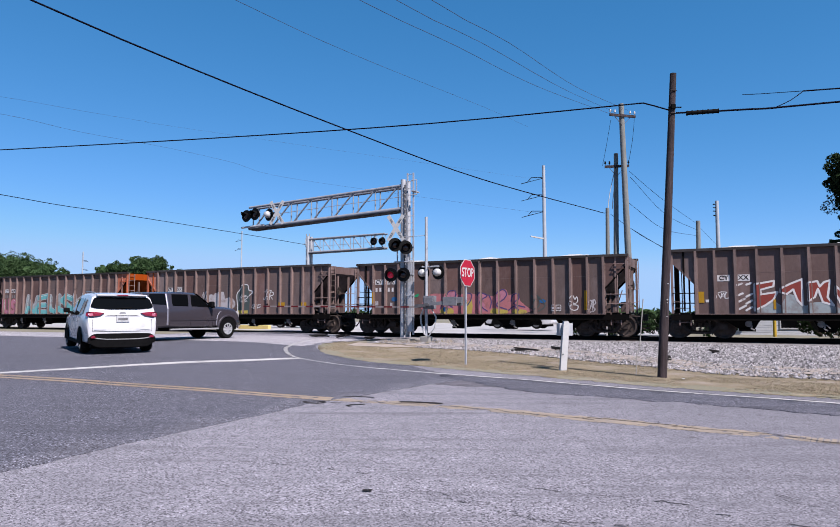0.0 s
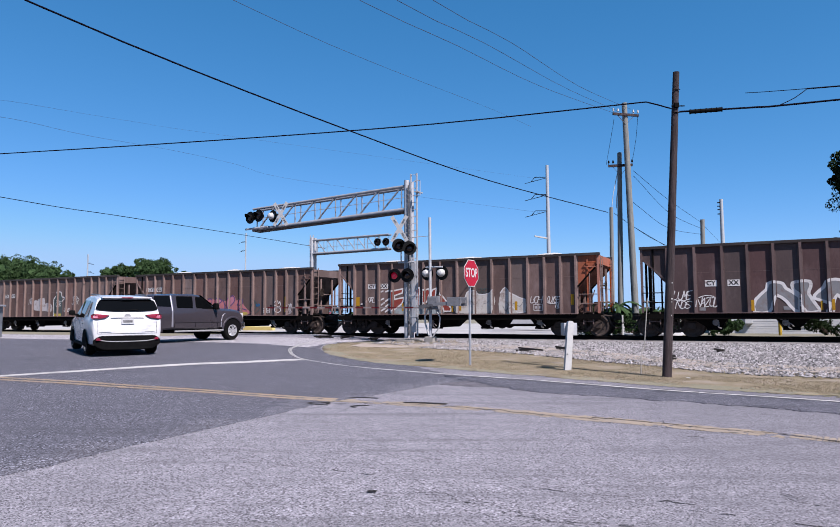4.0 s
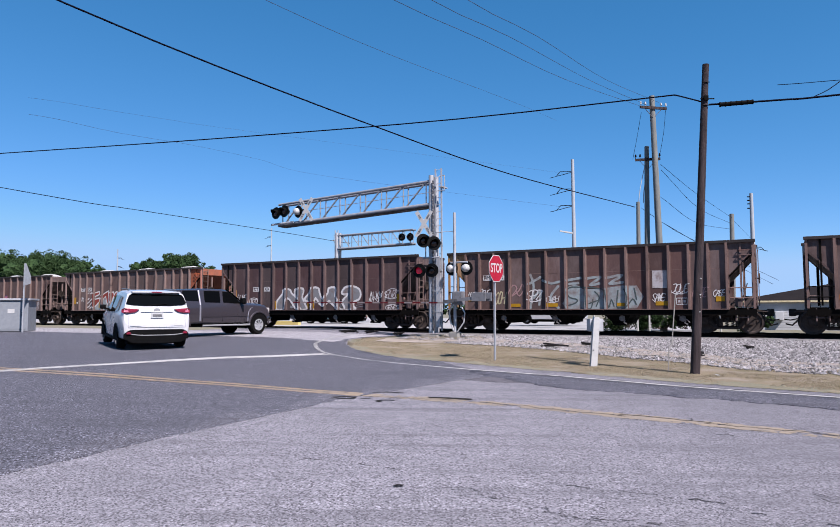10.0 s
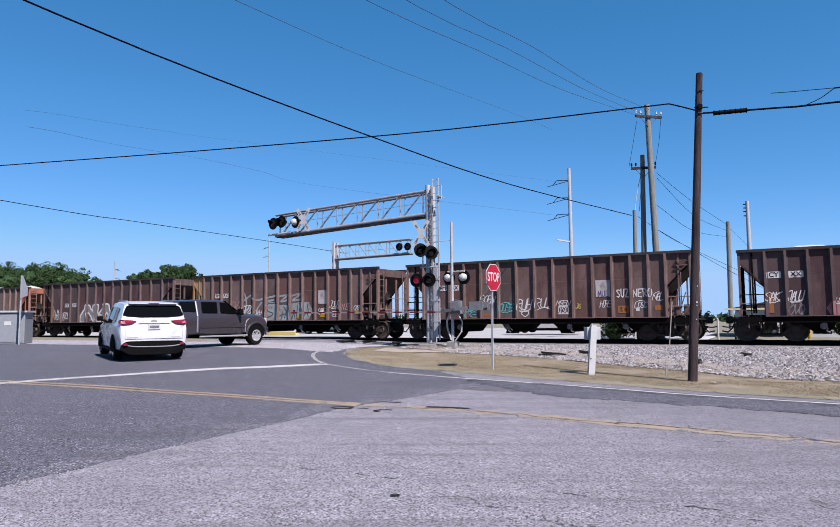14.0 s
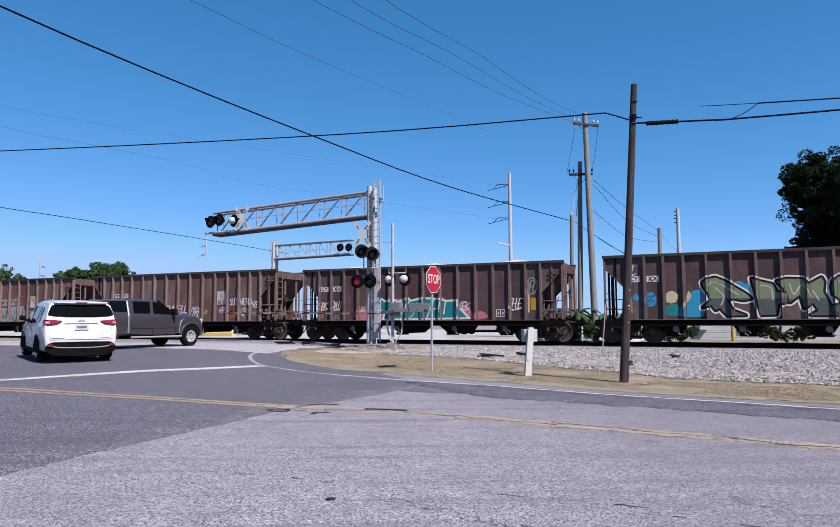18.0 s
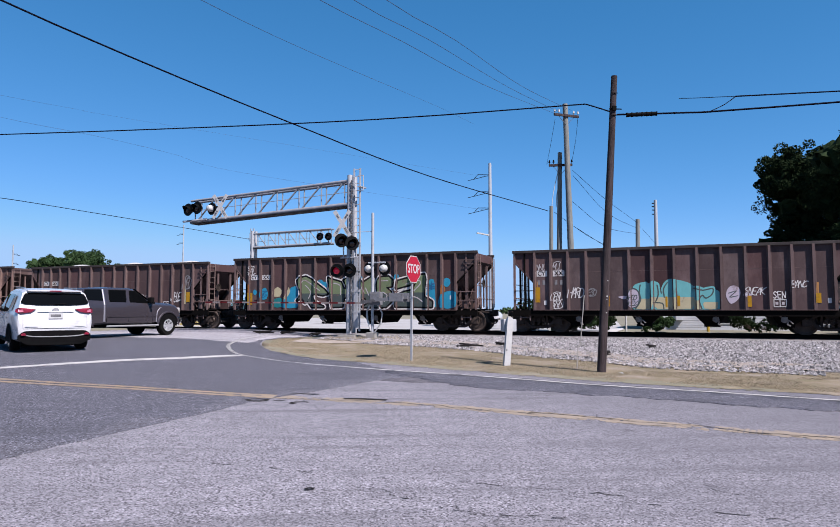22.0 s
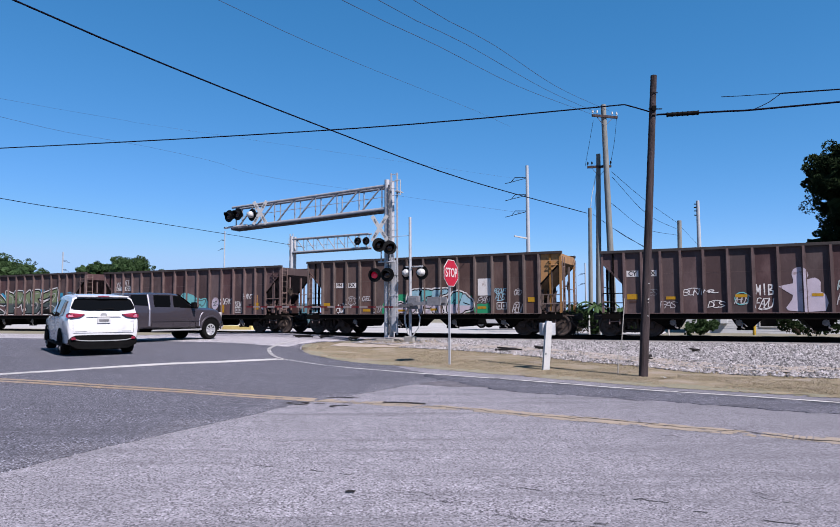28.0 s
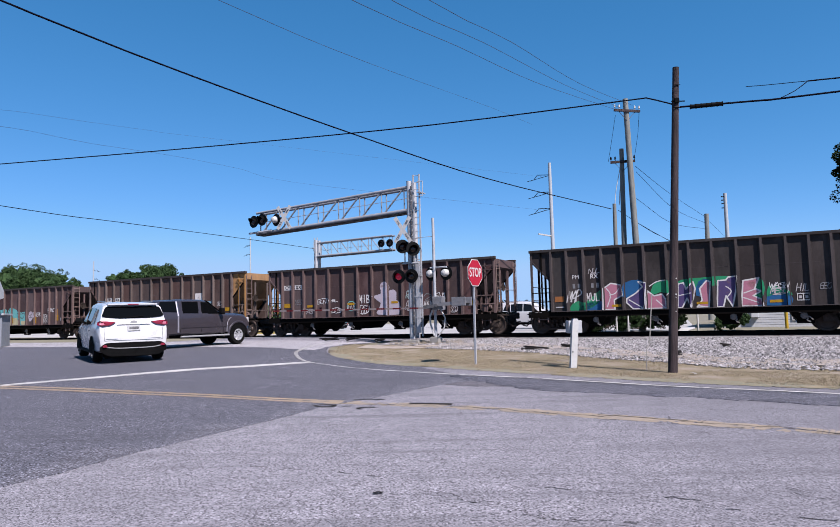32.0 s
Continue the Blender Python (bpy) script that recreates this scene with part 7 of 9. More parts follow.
    spray_lines(c, "aqua", 4, 0.04, [(5.12, 1.56), (5.22, 1.74), (5.42, 1.78), (5.59, 1.65), (5.56, 1.4), (5.35, 1.3), (5.17, 1.38), (5.12, 1.56)])
    tag(c, "THOS", 5.1, 1.34, 0.37, "pale", 455, 0.53)
    words(c, "MIB", 5.83, 1.68, 0.39, "white", 456, 0.67)
    tag(c, "FAZU", 5.88, 1.18, 0.42, "white", 457, 0.56)
    tag(c, "RESO", 8.63, 1.81, 0.42, "frost2", 458, 0.60)
    tag(c, "PROS", 8.6, 1.29, 0.43, "pale", 459, 0.52)
    spray_lines(c, "grey", 4, 0.035, [(9.57, 1.85), (9.71, 2.01), (9.98, 1.94), (9.92, 1.72), (9.65, 1.71), (9.98, 1.89)])
    words(c, "BANA", 9.41, 1.37, 0.27, "white", 461, 0.61)
    tag(c, "ENA", 10.23, 1.74, 0.34, "white", 462, 0.52)
    data_box(c, 10.3, 1.2, 0.43, 0.27)
    tag(c, "SOO", 11.0, 1.12, 0.28, "pale", 464, 0.37)
    tag(c, "PAS", 2.39, 1.19, 0.31, "pale", 465, 0.58)
    tag(c, "YES", 1.78, 1.71, 0.30, "grey", 466, 0.44)
    plate(c, 1.04, 1.56, 0.42, 0.22, "strip", 7, "reflective_strip")
    plate(c, 2.57, 1.54, 0.39, 0.12, "strip", 7, "reflective_strip")
    plate(c, 5.14, 1.59, 0.43, 0.12, "strip", 7, "reflective_strip")
    plate(c, 7.75, 1.6, 0.38, 0.11, "strip", 7, "reflective_strip")
    plate(c, 10.36, 1.59, 0.38, 0.12, "strip", 7, "reflective_strip")
    plate(c, 11.86, 1.41, 0.41, 0.20, "strip", 7, "reflective_strip")
    plate(c, 1.13, 1.41, 0.29, 0.09, "brownbox", 3)
    plate(c, 11.92, 1.24, 0.21, 0.10, "brownbox", 3)
    c = W[10]
    spray_fill(c, "green", 1, [(1.73, 1.01), (1.82, 1.28), (2.12, 1.42), (2.42, 1.34), (3.08, 1.88), (3, 1.34), (2.4, 1.01)])
    spray_fill(c, "blue", 1, [(2.1, 1.01), (2.37, 1.28), (3.1, 1.39), (3.1, 1.01)])
    spray_fill(c, "blue", 1, [(3.98, 1.55), (4.07, 2.12), (4.74, 2.22), (4.99, 1.84), (4.43, 1.53)])
    spray_fill(c, "green", 1, [(5.11, 1.56), (5.23, 1.98), (5.55, 2.18), (5.9, 2.09), (5.83, 1.62), (5.52, 1.68)])
    spray_fill(c, "green", 1, [(6.24, 1.93), (6.3, 2.14), (7.11, 2.2), (8.11, 2.21), (7.93, 1.95), (6.92, 1.76)])
    spray_fill(c, "green", 1, [(8.94, 1.9), (9.23, 2.07), (9.34, 1.66), (9.2, 1.3), (8.95, 1.41)])
    spray_fill(c, "blue", 1, [(9.36, 1.01), (9.42, 1.4), (9.74, 1.56), (10.19, 1.44), (10.2, 1.01)])
    spray_fill(c, "green", 1, [(9.39, 1.35), (9.46, 1.76), (9.71, 1.74), (10.2, 1.52), (10.2, 1.35), (9.66, 1.43)])
    spray_fill(c, "blue", 1, [(6.86, 1.49), (6.98, 2.06), (7.4, 2.09), (7.34, 1.47)])
    letter(c, [(3.16, 1.01), (3.2, 1.92), (3.52, 2.13), (3.94, 2.03), (3.98, 1.6), (3.63, 1.42), (3.65, 1.01)], "pink", "white", None, None, 0.028, False)
    letter(c, [(4.15, 1.45), (4.53, 1.67), (4.81, 1.93), (4.64, 2.15), (4.97, 2.08), (4.88, 1.37), (4.82, 1.01), (4.4, 1.01), (4.14, 1.28)], "purple", "white", None, None, 0.028, False)
    letter(c, [(4.9, 1.01), (4.99, 1.75), (5.25, 1.53), (5.56, 1.59), (5.69, 1.39), (5.71, 1.01)], "pink", "white", None, None, 0.028, False)
    letter(c, [(6.15, 1.01), (6.2, 1.98), (6.42, 2.02), (6.49, 1.76), (6.77, 2.05), (6.84, 1.77), (6.67, 1.01), (6.52, 1.39), (6.32, 1.01)], "purple", "white", None, None, 0.028, False)
    letter(c, [(7.01, 1.76), (7.28, 2.07), (7.41, 2.02), (7.32, 1.01), (6.88, 1.01), (7.08, 1.3)], "pink", "white", None, None, 0.028, False)
    letter(c, [(7.62, 1.01), (7.69, 2.05), (7.98, 2.06), (8.07, 2.17), (8.37, 2.2), (8.34, 1.7), (8.18, 1.01), (7.96, 1.43), (7.85, 1.01)], "purple", "white", None, None, 0.028, False)
    letter(c, [(8.49, 1.01), (8.59, 2.01), (8.91, 2.05), (9.15, 2.1), (8.98, 1.68), (9.21, 1.58), (8.92, 1.41), (9.2, 1.26), (9.26, 1.01)], "pink", "white", None, None, 0.028, False)
    spray_lines(c, "white", 5, 0.04, [(3.45, 1.62), (3.69, 1.7), (3.84, 1.89)], [(3.32, 1.91), (3.49, 1.62), (3.33, 1.13)], [(4.24, 1.4), (4.77, 1.05)], [(5.09, 1.94), (5.37, 2.11), (5.73, 2.17)], [(5.33, 1.36), (5.67, 1.02)], [(6.22, 1.51), (6.66, 1.59)], [(7.97, 1.81), (8.16, 1.62), (7.98, 1.36)], [(8.6, 1.52), (9.05, 1.68)], [(8.59, 1.34), (9.09, 1.14)], [(5.74, 1.53), (6.15, 1.89)], [(6.97, 1.07), (7.3, 1.01)])
    tag(c, "WASW", 9.52, 1.69, 0.23, "white", 511, 0.64)
    tag(c, "MESO", 9.54, 1.46, 0.26, "pale", 512, 0.58)
    data_box(c, 10.4, 1.17, 0.44, 0.28)
    tag(c, "HIL", 10.42, 1.53, 0.33, "pale", 514, 0.41)
    tag(c, "MAP", 1.67, 1.38, 0.56, "white", 515, 0.54)
    words(c, "MUL", 2.44, 1.4, 0.33, "white", 516, 0.60)
    tag(c, "NUL", 2.62, 2.6, 0.23, "pale", 517, 0.45)
    plate(c, 1.06, 1.4, 0.42, 0.24, "rust", 3)
    plate(c, 3.52, 1.12, 0.39, 0.10, "strip", 7, "reflective_strip")
    plate(c, 6.87, 1.13, 0.43, 0.10, "strip", 7, "reflective_strip")
    plate(c, 9.48, 1.12, 0.46, 0.11, "strip", 7, "reflective_strip")
    plate(c, 1.1, 1.14, 0.36, 0.05, "pale", 3)
    tag(c, "EEO", 11.21, 1.59, 0.25, "grey", 523, 0.34)
    c = W[11]
    marks(c, "CY", "XX", 2.5, 1.0, 0.74, 0.5, True, False)
    piece(c, "KOSE", 4.2, 1.1, 5, 1.0, ["aqua", "rose"], "slate", "white", 130, 0.34)


decorate()


def patch(name, pts, material, parent, thick=0.012, label=""):
    """A small panel with thickness from corner points in space."""
    bm = B()
    bm.faces.new([bm.verts.new(p) for p in pts])
    bm.normal_update()
    bmesh.ops.solidify(bm, geom=bm.faces, thickness=thick)
    bmesh.ops.recalc_face_normals(bm, faces=bm.faces)
    return part(name, bm, material, parent, label)


def road_wheel(parent, x, y, r, w, out, rim_mat, spokes=5, rf=0.66):
    wh = new("wheel")
    wh.parent = parent
    wh.matrix_basis = pose(x, y, r, 0, 0, 0 if out < 0 else 180)
    bm = B()
    lathe(bm, [(r * rf, -w / 2 + 0.01), (r * 0.9, -w / 2 - 0.01), (r * 0.985, -w / 2 + 0.03), (r, -w / 4), (r, w / 4), (r * 0.985, w / 2 - 0.03), (r * 0.9, w / 2), (r * rf, w / 2)], 32)
    part("tyre", bm, RUBBER, wh, smooth=True)
    bm = B()
    lathe(bm, [(r * rf, -w / 2 + 0.005), (r * (rf - 0.04), -w / 2 - 0.002), (r * (rf - 0.06), -w / 2 + 0.06), (0.02, -w / 2 + 0.07)], 28)
    part("rim_well", bm, PLASTIC, wh, smooth=True)
    bm = B()
    lathe(bm, [(r * (rf + 0.02), -w / 2 - 0.004), (r * rf, -w / 2 - 0.018), (r * (rf - 0.08), -w / 2 - 0.01), (r * (rf - 0.09), -w / 2 + 0.03)], 28)
    for i in range(spokes):
        a = 2 * math.pi * i / spokes + 0.3
        bar(bm, (0.05 * math.cos(a), -w / 2 + 0.005, 0.05 * math.sin(a)), (r * (rf - 0.04) * math.cos(a), -w / 2 - 0.002, r * (rf - 0.04) * math.sin(a)), 0.075, 0.04)
    rod(bm, (0, -w / 2 + 0.04, 0), (0, -w / 2 - 0.015, 0), 0.075, seg=14)
    part("rim", bm, rim_mat, wh, smooth=False)
    return wh


PLATE = mat("plate_enamel", (0.30, 0.305, 0.32), (0.25, 0.255, 0.265), 0.5, scale=9, fine=40, bump=0.05)


ALLOY_DARK = mat("dark_alloy", (0.15, 0.15, 0.155), (0.11, 0.11, 0.115), 0.4, 0.4, bump=0.0, spec=0.5)


def suv(m, paint, label, parked=False):
    g = thing("suv", m, label, "car", "cars beyond the tracks" if parked else "")
    # along, roof, underside, belt height, half width at belt, half width at roof
    tail = [
        (0.00, 0.66, 0.46, 0.60, 0.78, 0.76), (0.03, 0.80, 0.38, 0.70, 0.86, 0.82), (0.07, 0.98, 0.34, 0.86, 0.885, 0.85), (0.11, 1.12, 0.32, 0.98, 0.895, 0.845), (0.16, 1.28, 0.31, 1.04, 0.905, 0.825),
        (0.24, 1.48, 0.30, 1.06, 0.92, 0.785), (0.36, 1.68, 0.30, 1.065, 0.935, 0.735), (0.62, 1.73, 0.29, 1.07, 0.955, 0.72), (1.2, 1.76, 0.28, 1.06, 0.962, 0.715), (1.9, 1.77, 0.28, 1.05, 0.962, 0.715), (2.5, 1.735, 0.28, 1.04, 0.962, 0.71)]
    nose = [(2.85, 1.65, 0.28, 1.03, 0.962, 0.71), (3.2, 1.40, 0.28, 1.03, 0.96, 0.74), (3.6, 1.14, 0.28, 1.02, 0.955, 0.80), (4.1, 1.06, 0.28, 0.96, 0.94, 0.78), (4.5, 0.96, 0.30, 0.86, 0.90, 0.72), (4.75, 0.80, 0.34, 0.70, 0.80, 0.6), (4.85, 0.64, 0.42, 0.58, 0.62, 0.5)]
    prof = tail + nose
    st = []
    for x, zr, zb, zm, w, ws in prof:
        zm = min(zm, zr - 0.03)
        st.append((x, [(0.0, zb), (w * 0.84, zb), (w * 0.96, zb + 0.06), (w * 0.985, zb + 0.5 * (zm - zb)), (w, zm - 0.12 * (zm - zb)), (w * 0.985, zm), (ws + 0.02, zr - 0.06 * (1 if zr > 1.2 else 0.3)), (ws - 0.05, zr - 0.015), (ws * 0.5, zr + 0.005), (0, zr + 0.012)]))
    bm = loft(B(), st)
    part("body", bm, paint, g, smooth=True)

    def side_y(x, z):
        for a, b in zip(prof, prof[1:]):
            if a[0] <= x <= b[0]:
                t = (x - a[0]) / (b[0] - a[0])
                zr, zm, w, ws = (a[i] + (b[i] - a[i]) * t for i in (1, 3, 4, 5))
                u = max(0, min(1, (z - zm) / max(0.05, zr - 0.06 - zm)))
                return w * 0.985 + (ws + 0.02 - w * 0.985) * u
        return 0.95
    for o in (-1, 1):
        for nm, pts in (("rear_quarter_window", [(0.70, 1.14), (1.22, 1.10), (1.20, 1.56), (0.86, 1.55)]), ("rear_door_window", [(1.28, 1.10), (2.12, 1.08), (2.10, 1.60), (1.26, 1.58)]), ("front_door_window", [(2.18, 1.08), (3.20, 1.07), (2.66, 1.54), (2.16, 1.60)])):
            patch(nm, [(x, o * (side_y(x, z) + 0.008), z) for x, z in pts], GLASS_SIDE, g)
        for x, nm in ((0.96, "rear"), (3.75, "front")):
            bm = B()
            n = 20
            ring = []
            for i in range(n + 1):
                a = math.pi * i / n * 1.16 - 0.25
                ring.append((x + 0.42 * math.cos(a), 0.36 + 0.42 * math.sin(a)))
            vs = [bm.verts.new((px, o * (0.966 if pz < 1 else 0.95), max(0.27, pz))) for px, pz in ring]
            bm.faces.new(vs)
            bmesh.ops.solidify(bm, geom=bm.faces, thickness=0.02)
            part("wheel_arch", bm, PLASTIC, g)
            road_wheel(g, x, o * 0.805, 0.37, 0.24, -1 if o < 0 else 1, ALLOY_DARK)
        bm = B()
        box(bm, 1.35, 3.35, 0.94, 0.97, 0.26, 0.34, 0.02)
        bmesh.ops.scale(bm, verts=bm.verts, vec=(1, o, 1))
        bmesh.ops.recalc_face_normals(bm, faces=bm.faces)
        part("sill_cladding", bm, PLASTIC, g)
        mir = B()
        box(mir, 2.92, 3.06, 0.98, 1.15, 1.14, 1.29, 0.05)
        box(mir, 2.98, 3.06, 0.90, 1.02, 1.12, 1.18)
        bmesh.ops.scale(mir, verts=mir.verts, vec=(1, o, 1))
        bmesh.ops.recalc_face_normals(mir, faces=mir.faces)
        part("mirror", mir, PLASTIC, g)
        bm = B()
        rod(bm, (0.8, o * 0.62, 1.775), (2.4, o * 0.62, 1.80), 0.018, seg=8)
        part("roof_rail", bm, CHROME if parked else ALLOY_DARK, g)
        patch("door_handle", [(1.45, o * 0.968, 0.90), (1.66, o * 0.968, 0.90), (1.66, o * 0.968, 0.93), (1.45, o * 0.968, 0.93)], CHROME, g)
        # tail lamp, wrapping the corner
        tl = [(0.085, o * 0.47, 1.035), (0.07, o * 0.58, 0.955), (0.062, o * 0.80, 0.925), (0.10, o * 0.885, 0.93), (0.20, o * 0.915, 0.965), (0.205, o * 0.91, 1.035), (0.14, o * 0.855, 1.07), (0.125, o * 0.68, 1.06)]
        bm = B()
        va = [bm.verts.new((x - 0.012, y * 1.008, z + 0.15)) for x, y, z in tl]
        vb = [bm.verts.new((x + 0.06, y * 0.98, z + 0.15)) for x, y, z in tl]
        mid = bm.verts.new((0.055, o * 0.71, 1.15))
        for i in range(len(tl)):
            k = (i + 1) % len(tl)
            bm.faces.new((va[i], va[k], mid))
            bm.faces.new((va[i], vb[i], vb[k], va[k]))
        bm.faces.new(vb)
        bmesh.ops.recalc_face_normals(bm, faces=bm.faces)
        lamp = part("tail_lamp", bm, TAIL_RED, g)
        # the lamp's bright highlight is painted on as a pale pink patch
        patch("lamp_inner", [(0.040, o * 0.75, 1.105), (0.058, o * 0.85, 1.10), (0.085, o * 0.865, 1.165), (0.060, o * 0.77, 1.175)], LAMP_HIGHLIGHT, lamp, label="pale pink highlight painted on the tail lamp")
        patch("reflector", [(-0.048, o * 0.68, 0.475), (-0.046, o * 0.79, 0.47), (-0.04, o * 0.81, 0.50), (-0.044, o * 0.76, 0.545), (-0.048, o * 0.71, 0.54)], TAIL_RED, g)
    def rear_x(z):
        pts = [(0.46, 0.0), (0.66, 0.0), (0.80, 0.03), (0.98, 0.07), (1.12, 0.11), (1.28, 0.16), (1.48, 0.24), (1.68, 0.36)]
        for a, b in zip(pts, pts[1:]):
            if a[0] <= z <= b[0]:
                return a[1] + (b[1] - a[1]) * (z - a[0]) / (b[0] - a[0])
        return 0.0
    patch("rear_window", [(rear_x(z) - 0.014, y, z) for y, z in ((-0.70, 1.315), (-0.36, 1.285), (0.36, 1.285), (0.70, 1.315), (0.79, 1.345), (0.805, 1.38), (0.735, 1.56), (0.70, 1.61), (0.62, 1.628), (-0.62, 1.628), (-0.70, 1.61), (-0.735, 1.56), (-0.805, 1.38), (-0.79, 1.345))], GLASS_DARK, g, 0.01)
    bm = B()
    box(bm, 0.22, 0.56, -0.65, 0.65, 1.672, 1.715, 0.018)
    part("spoiler", bm, paint, g)
    patch("high_brake_lamp", [(0.208, -0.14, 1.678), (0.208, 0.14, 1.678), (0.208, 0.14, 1.706), (0.208, -0.14, 1.706)], TAIL_RED, g)
    patch("tailgate_trim", [(rear_x(z) - 0.03, y, z) for y, z in ((-0.44, 1.115), (0.44, 1.115), (0.40, 1.135), (-0.40, 1.135))], ALLOY, g, 0.012)
    patch("badge", [(0.105, 0.085 * math.cos(a), 1.175 + 0.045 * math.sin(a)) for a in [i * math.pi / 6 for i in range(12)]], ALLOY, g, 0.012)
    pl = patch("number_plate", [(rear_x(z) - 0.022, y, z) for y, z in ((-0.165, 0.925), (0.165, 0.925), (0.165, 1.09), (-0.165, 1.09))], PLATE, g, 0.008)
    patch("plate_bar", [(rear_x(z) - 0.032, y, z) for y, z in ((-0.12, 0.975), (0.12, 0.975), (0.12, 1.04), (-0.12, 1.04))], WEATHERED, pl, 0.004)
    for y0, y1 in ((0.42, 0.72), (-0.70, -0.45)):
        patch("name_bar", [(rear_x(z) - 0.012, y, z) for y, z in ((y0, 0.70), (y1, 0.70), (y1, 0.715), (y0, 0.715))], ALLOY, g, 0.004)
    # bumper: black lower apron with a silver lip
    bm = B()
    rows = []
    for k in range(25):
        y = -0.86 + 1.72 * k / 24
        a = abs(y)
        x = -0.035 + 0.35 * max(0.0, a - 0.5) ** 2
        zt = lin(a, [0.0, 0.68, 0.76, 0.86], [0.60, 0.595, 0.575, 0.47])
        # apron foot set low, dark shape standing in for the shadow under the car
        zb = lin(a, [0.0, 0.62, 0.72, 0.86], [0.20, 0.21, 0.26, 0.36])
        rows.append([bm.verts.new(q) for q in ((x, y, zt), (x, y, zb), (0.38, y, zb), (0.38, y, zt))])
    for a, b in zip(rows, rows[1:]):
        for u in range(4):
            v = (u + 1) % 4
            bm.faces.new((a[u], b[u], b[v], a[v]))
    bm.faces.new(rows[0])
    bm.faces.new(rows[-1][::-1])
    bmesh.ops.recalc_face_normals(bm, faces=bm.faces)
    part("rear_apron", bm, PLASTIC, g)
    bm = tube(B(), [(-0.036 + 0.35 * max(0.0, abs(0.09 * k - 0.72) - 0.5) ** 2, -0.72 + 0.09 * k, 0.43 + 0.05 * ((k - 8) / 8) ** 4) for k in range(17)], 0.014)
    part("apron_lip", bm, ALLOY, g)
    for z0, z1, y0, y1 in ((0.655, 0.662, -0.76, 0.76), (0.66, 1.0, 0.755, 0.761), (0.66, 1.0, -0.761, -0.755)):
        patch("tailgate_seam", [(rear_x(z) - 0.006, y, z) for y, z in ((y0, z0), (y1, z0), (y1, z1), (y0, z1))], PLASTIC, g, 0.004)
    bm = B()
    rod(bm, (0.135, 0.16, 1.31), (0.150, -0.26, 1.345), 0.012, seg=6)
    part("wiper", bm, PLASTIC, g)
    bm = B()
    # deepened near-black box, also in place of the shadow under the car
    box(bm, 0.25, 4.5, -0.75, 0.75, 0.16, 0.34, 0.03)
    part("underbody", bm, STEEL_DARK, g)
    return g


# paler metal copy of the car paint: sun streaks put into the edges' colour
PAINT_GLINT = mat("grey_car_paint_edge", (0.36, 0.34, 0.37), (0.32, 0.30, 0.33), 0.5, 1.0, scale=1, fine=10, bump=0.0, coat=0.6, spec=0.5)


RIM_BRIGHT = mat("bright_steel_rim", (0.52, 0.52, 0.54), (0.40, 0.40, 0.42), 0.3, 0.5, bump=0.0, spec=0.5)


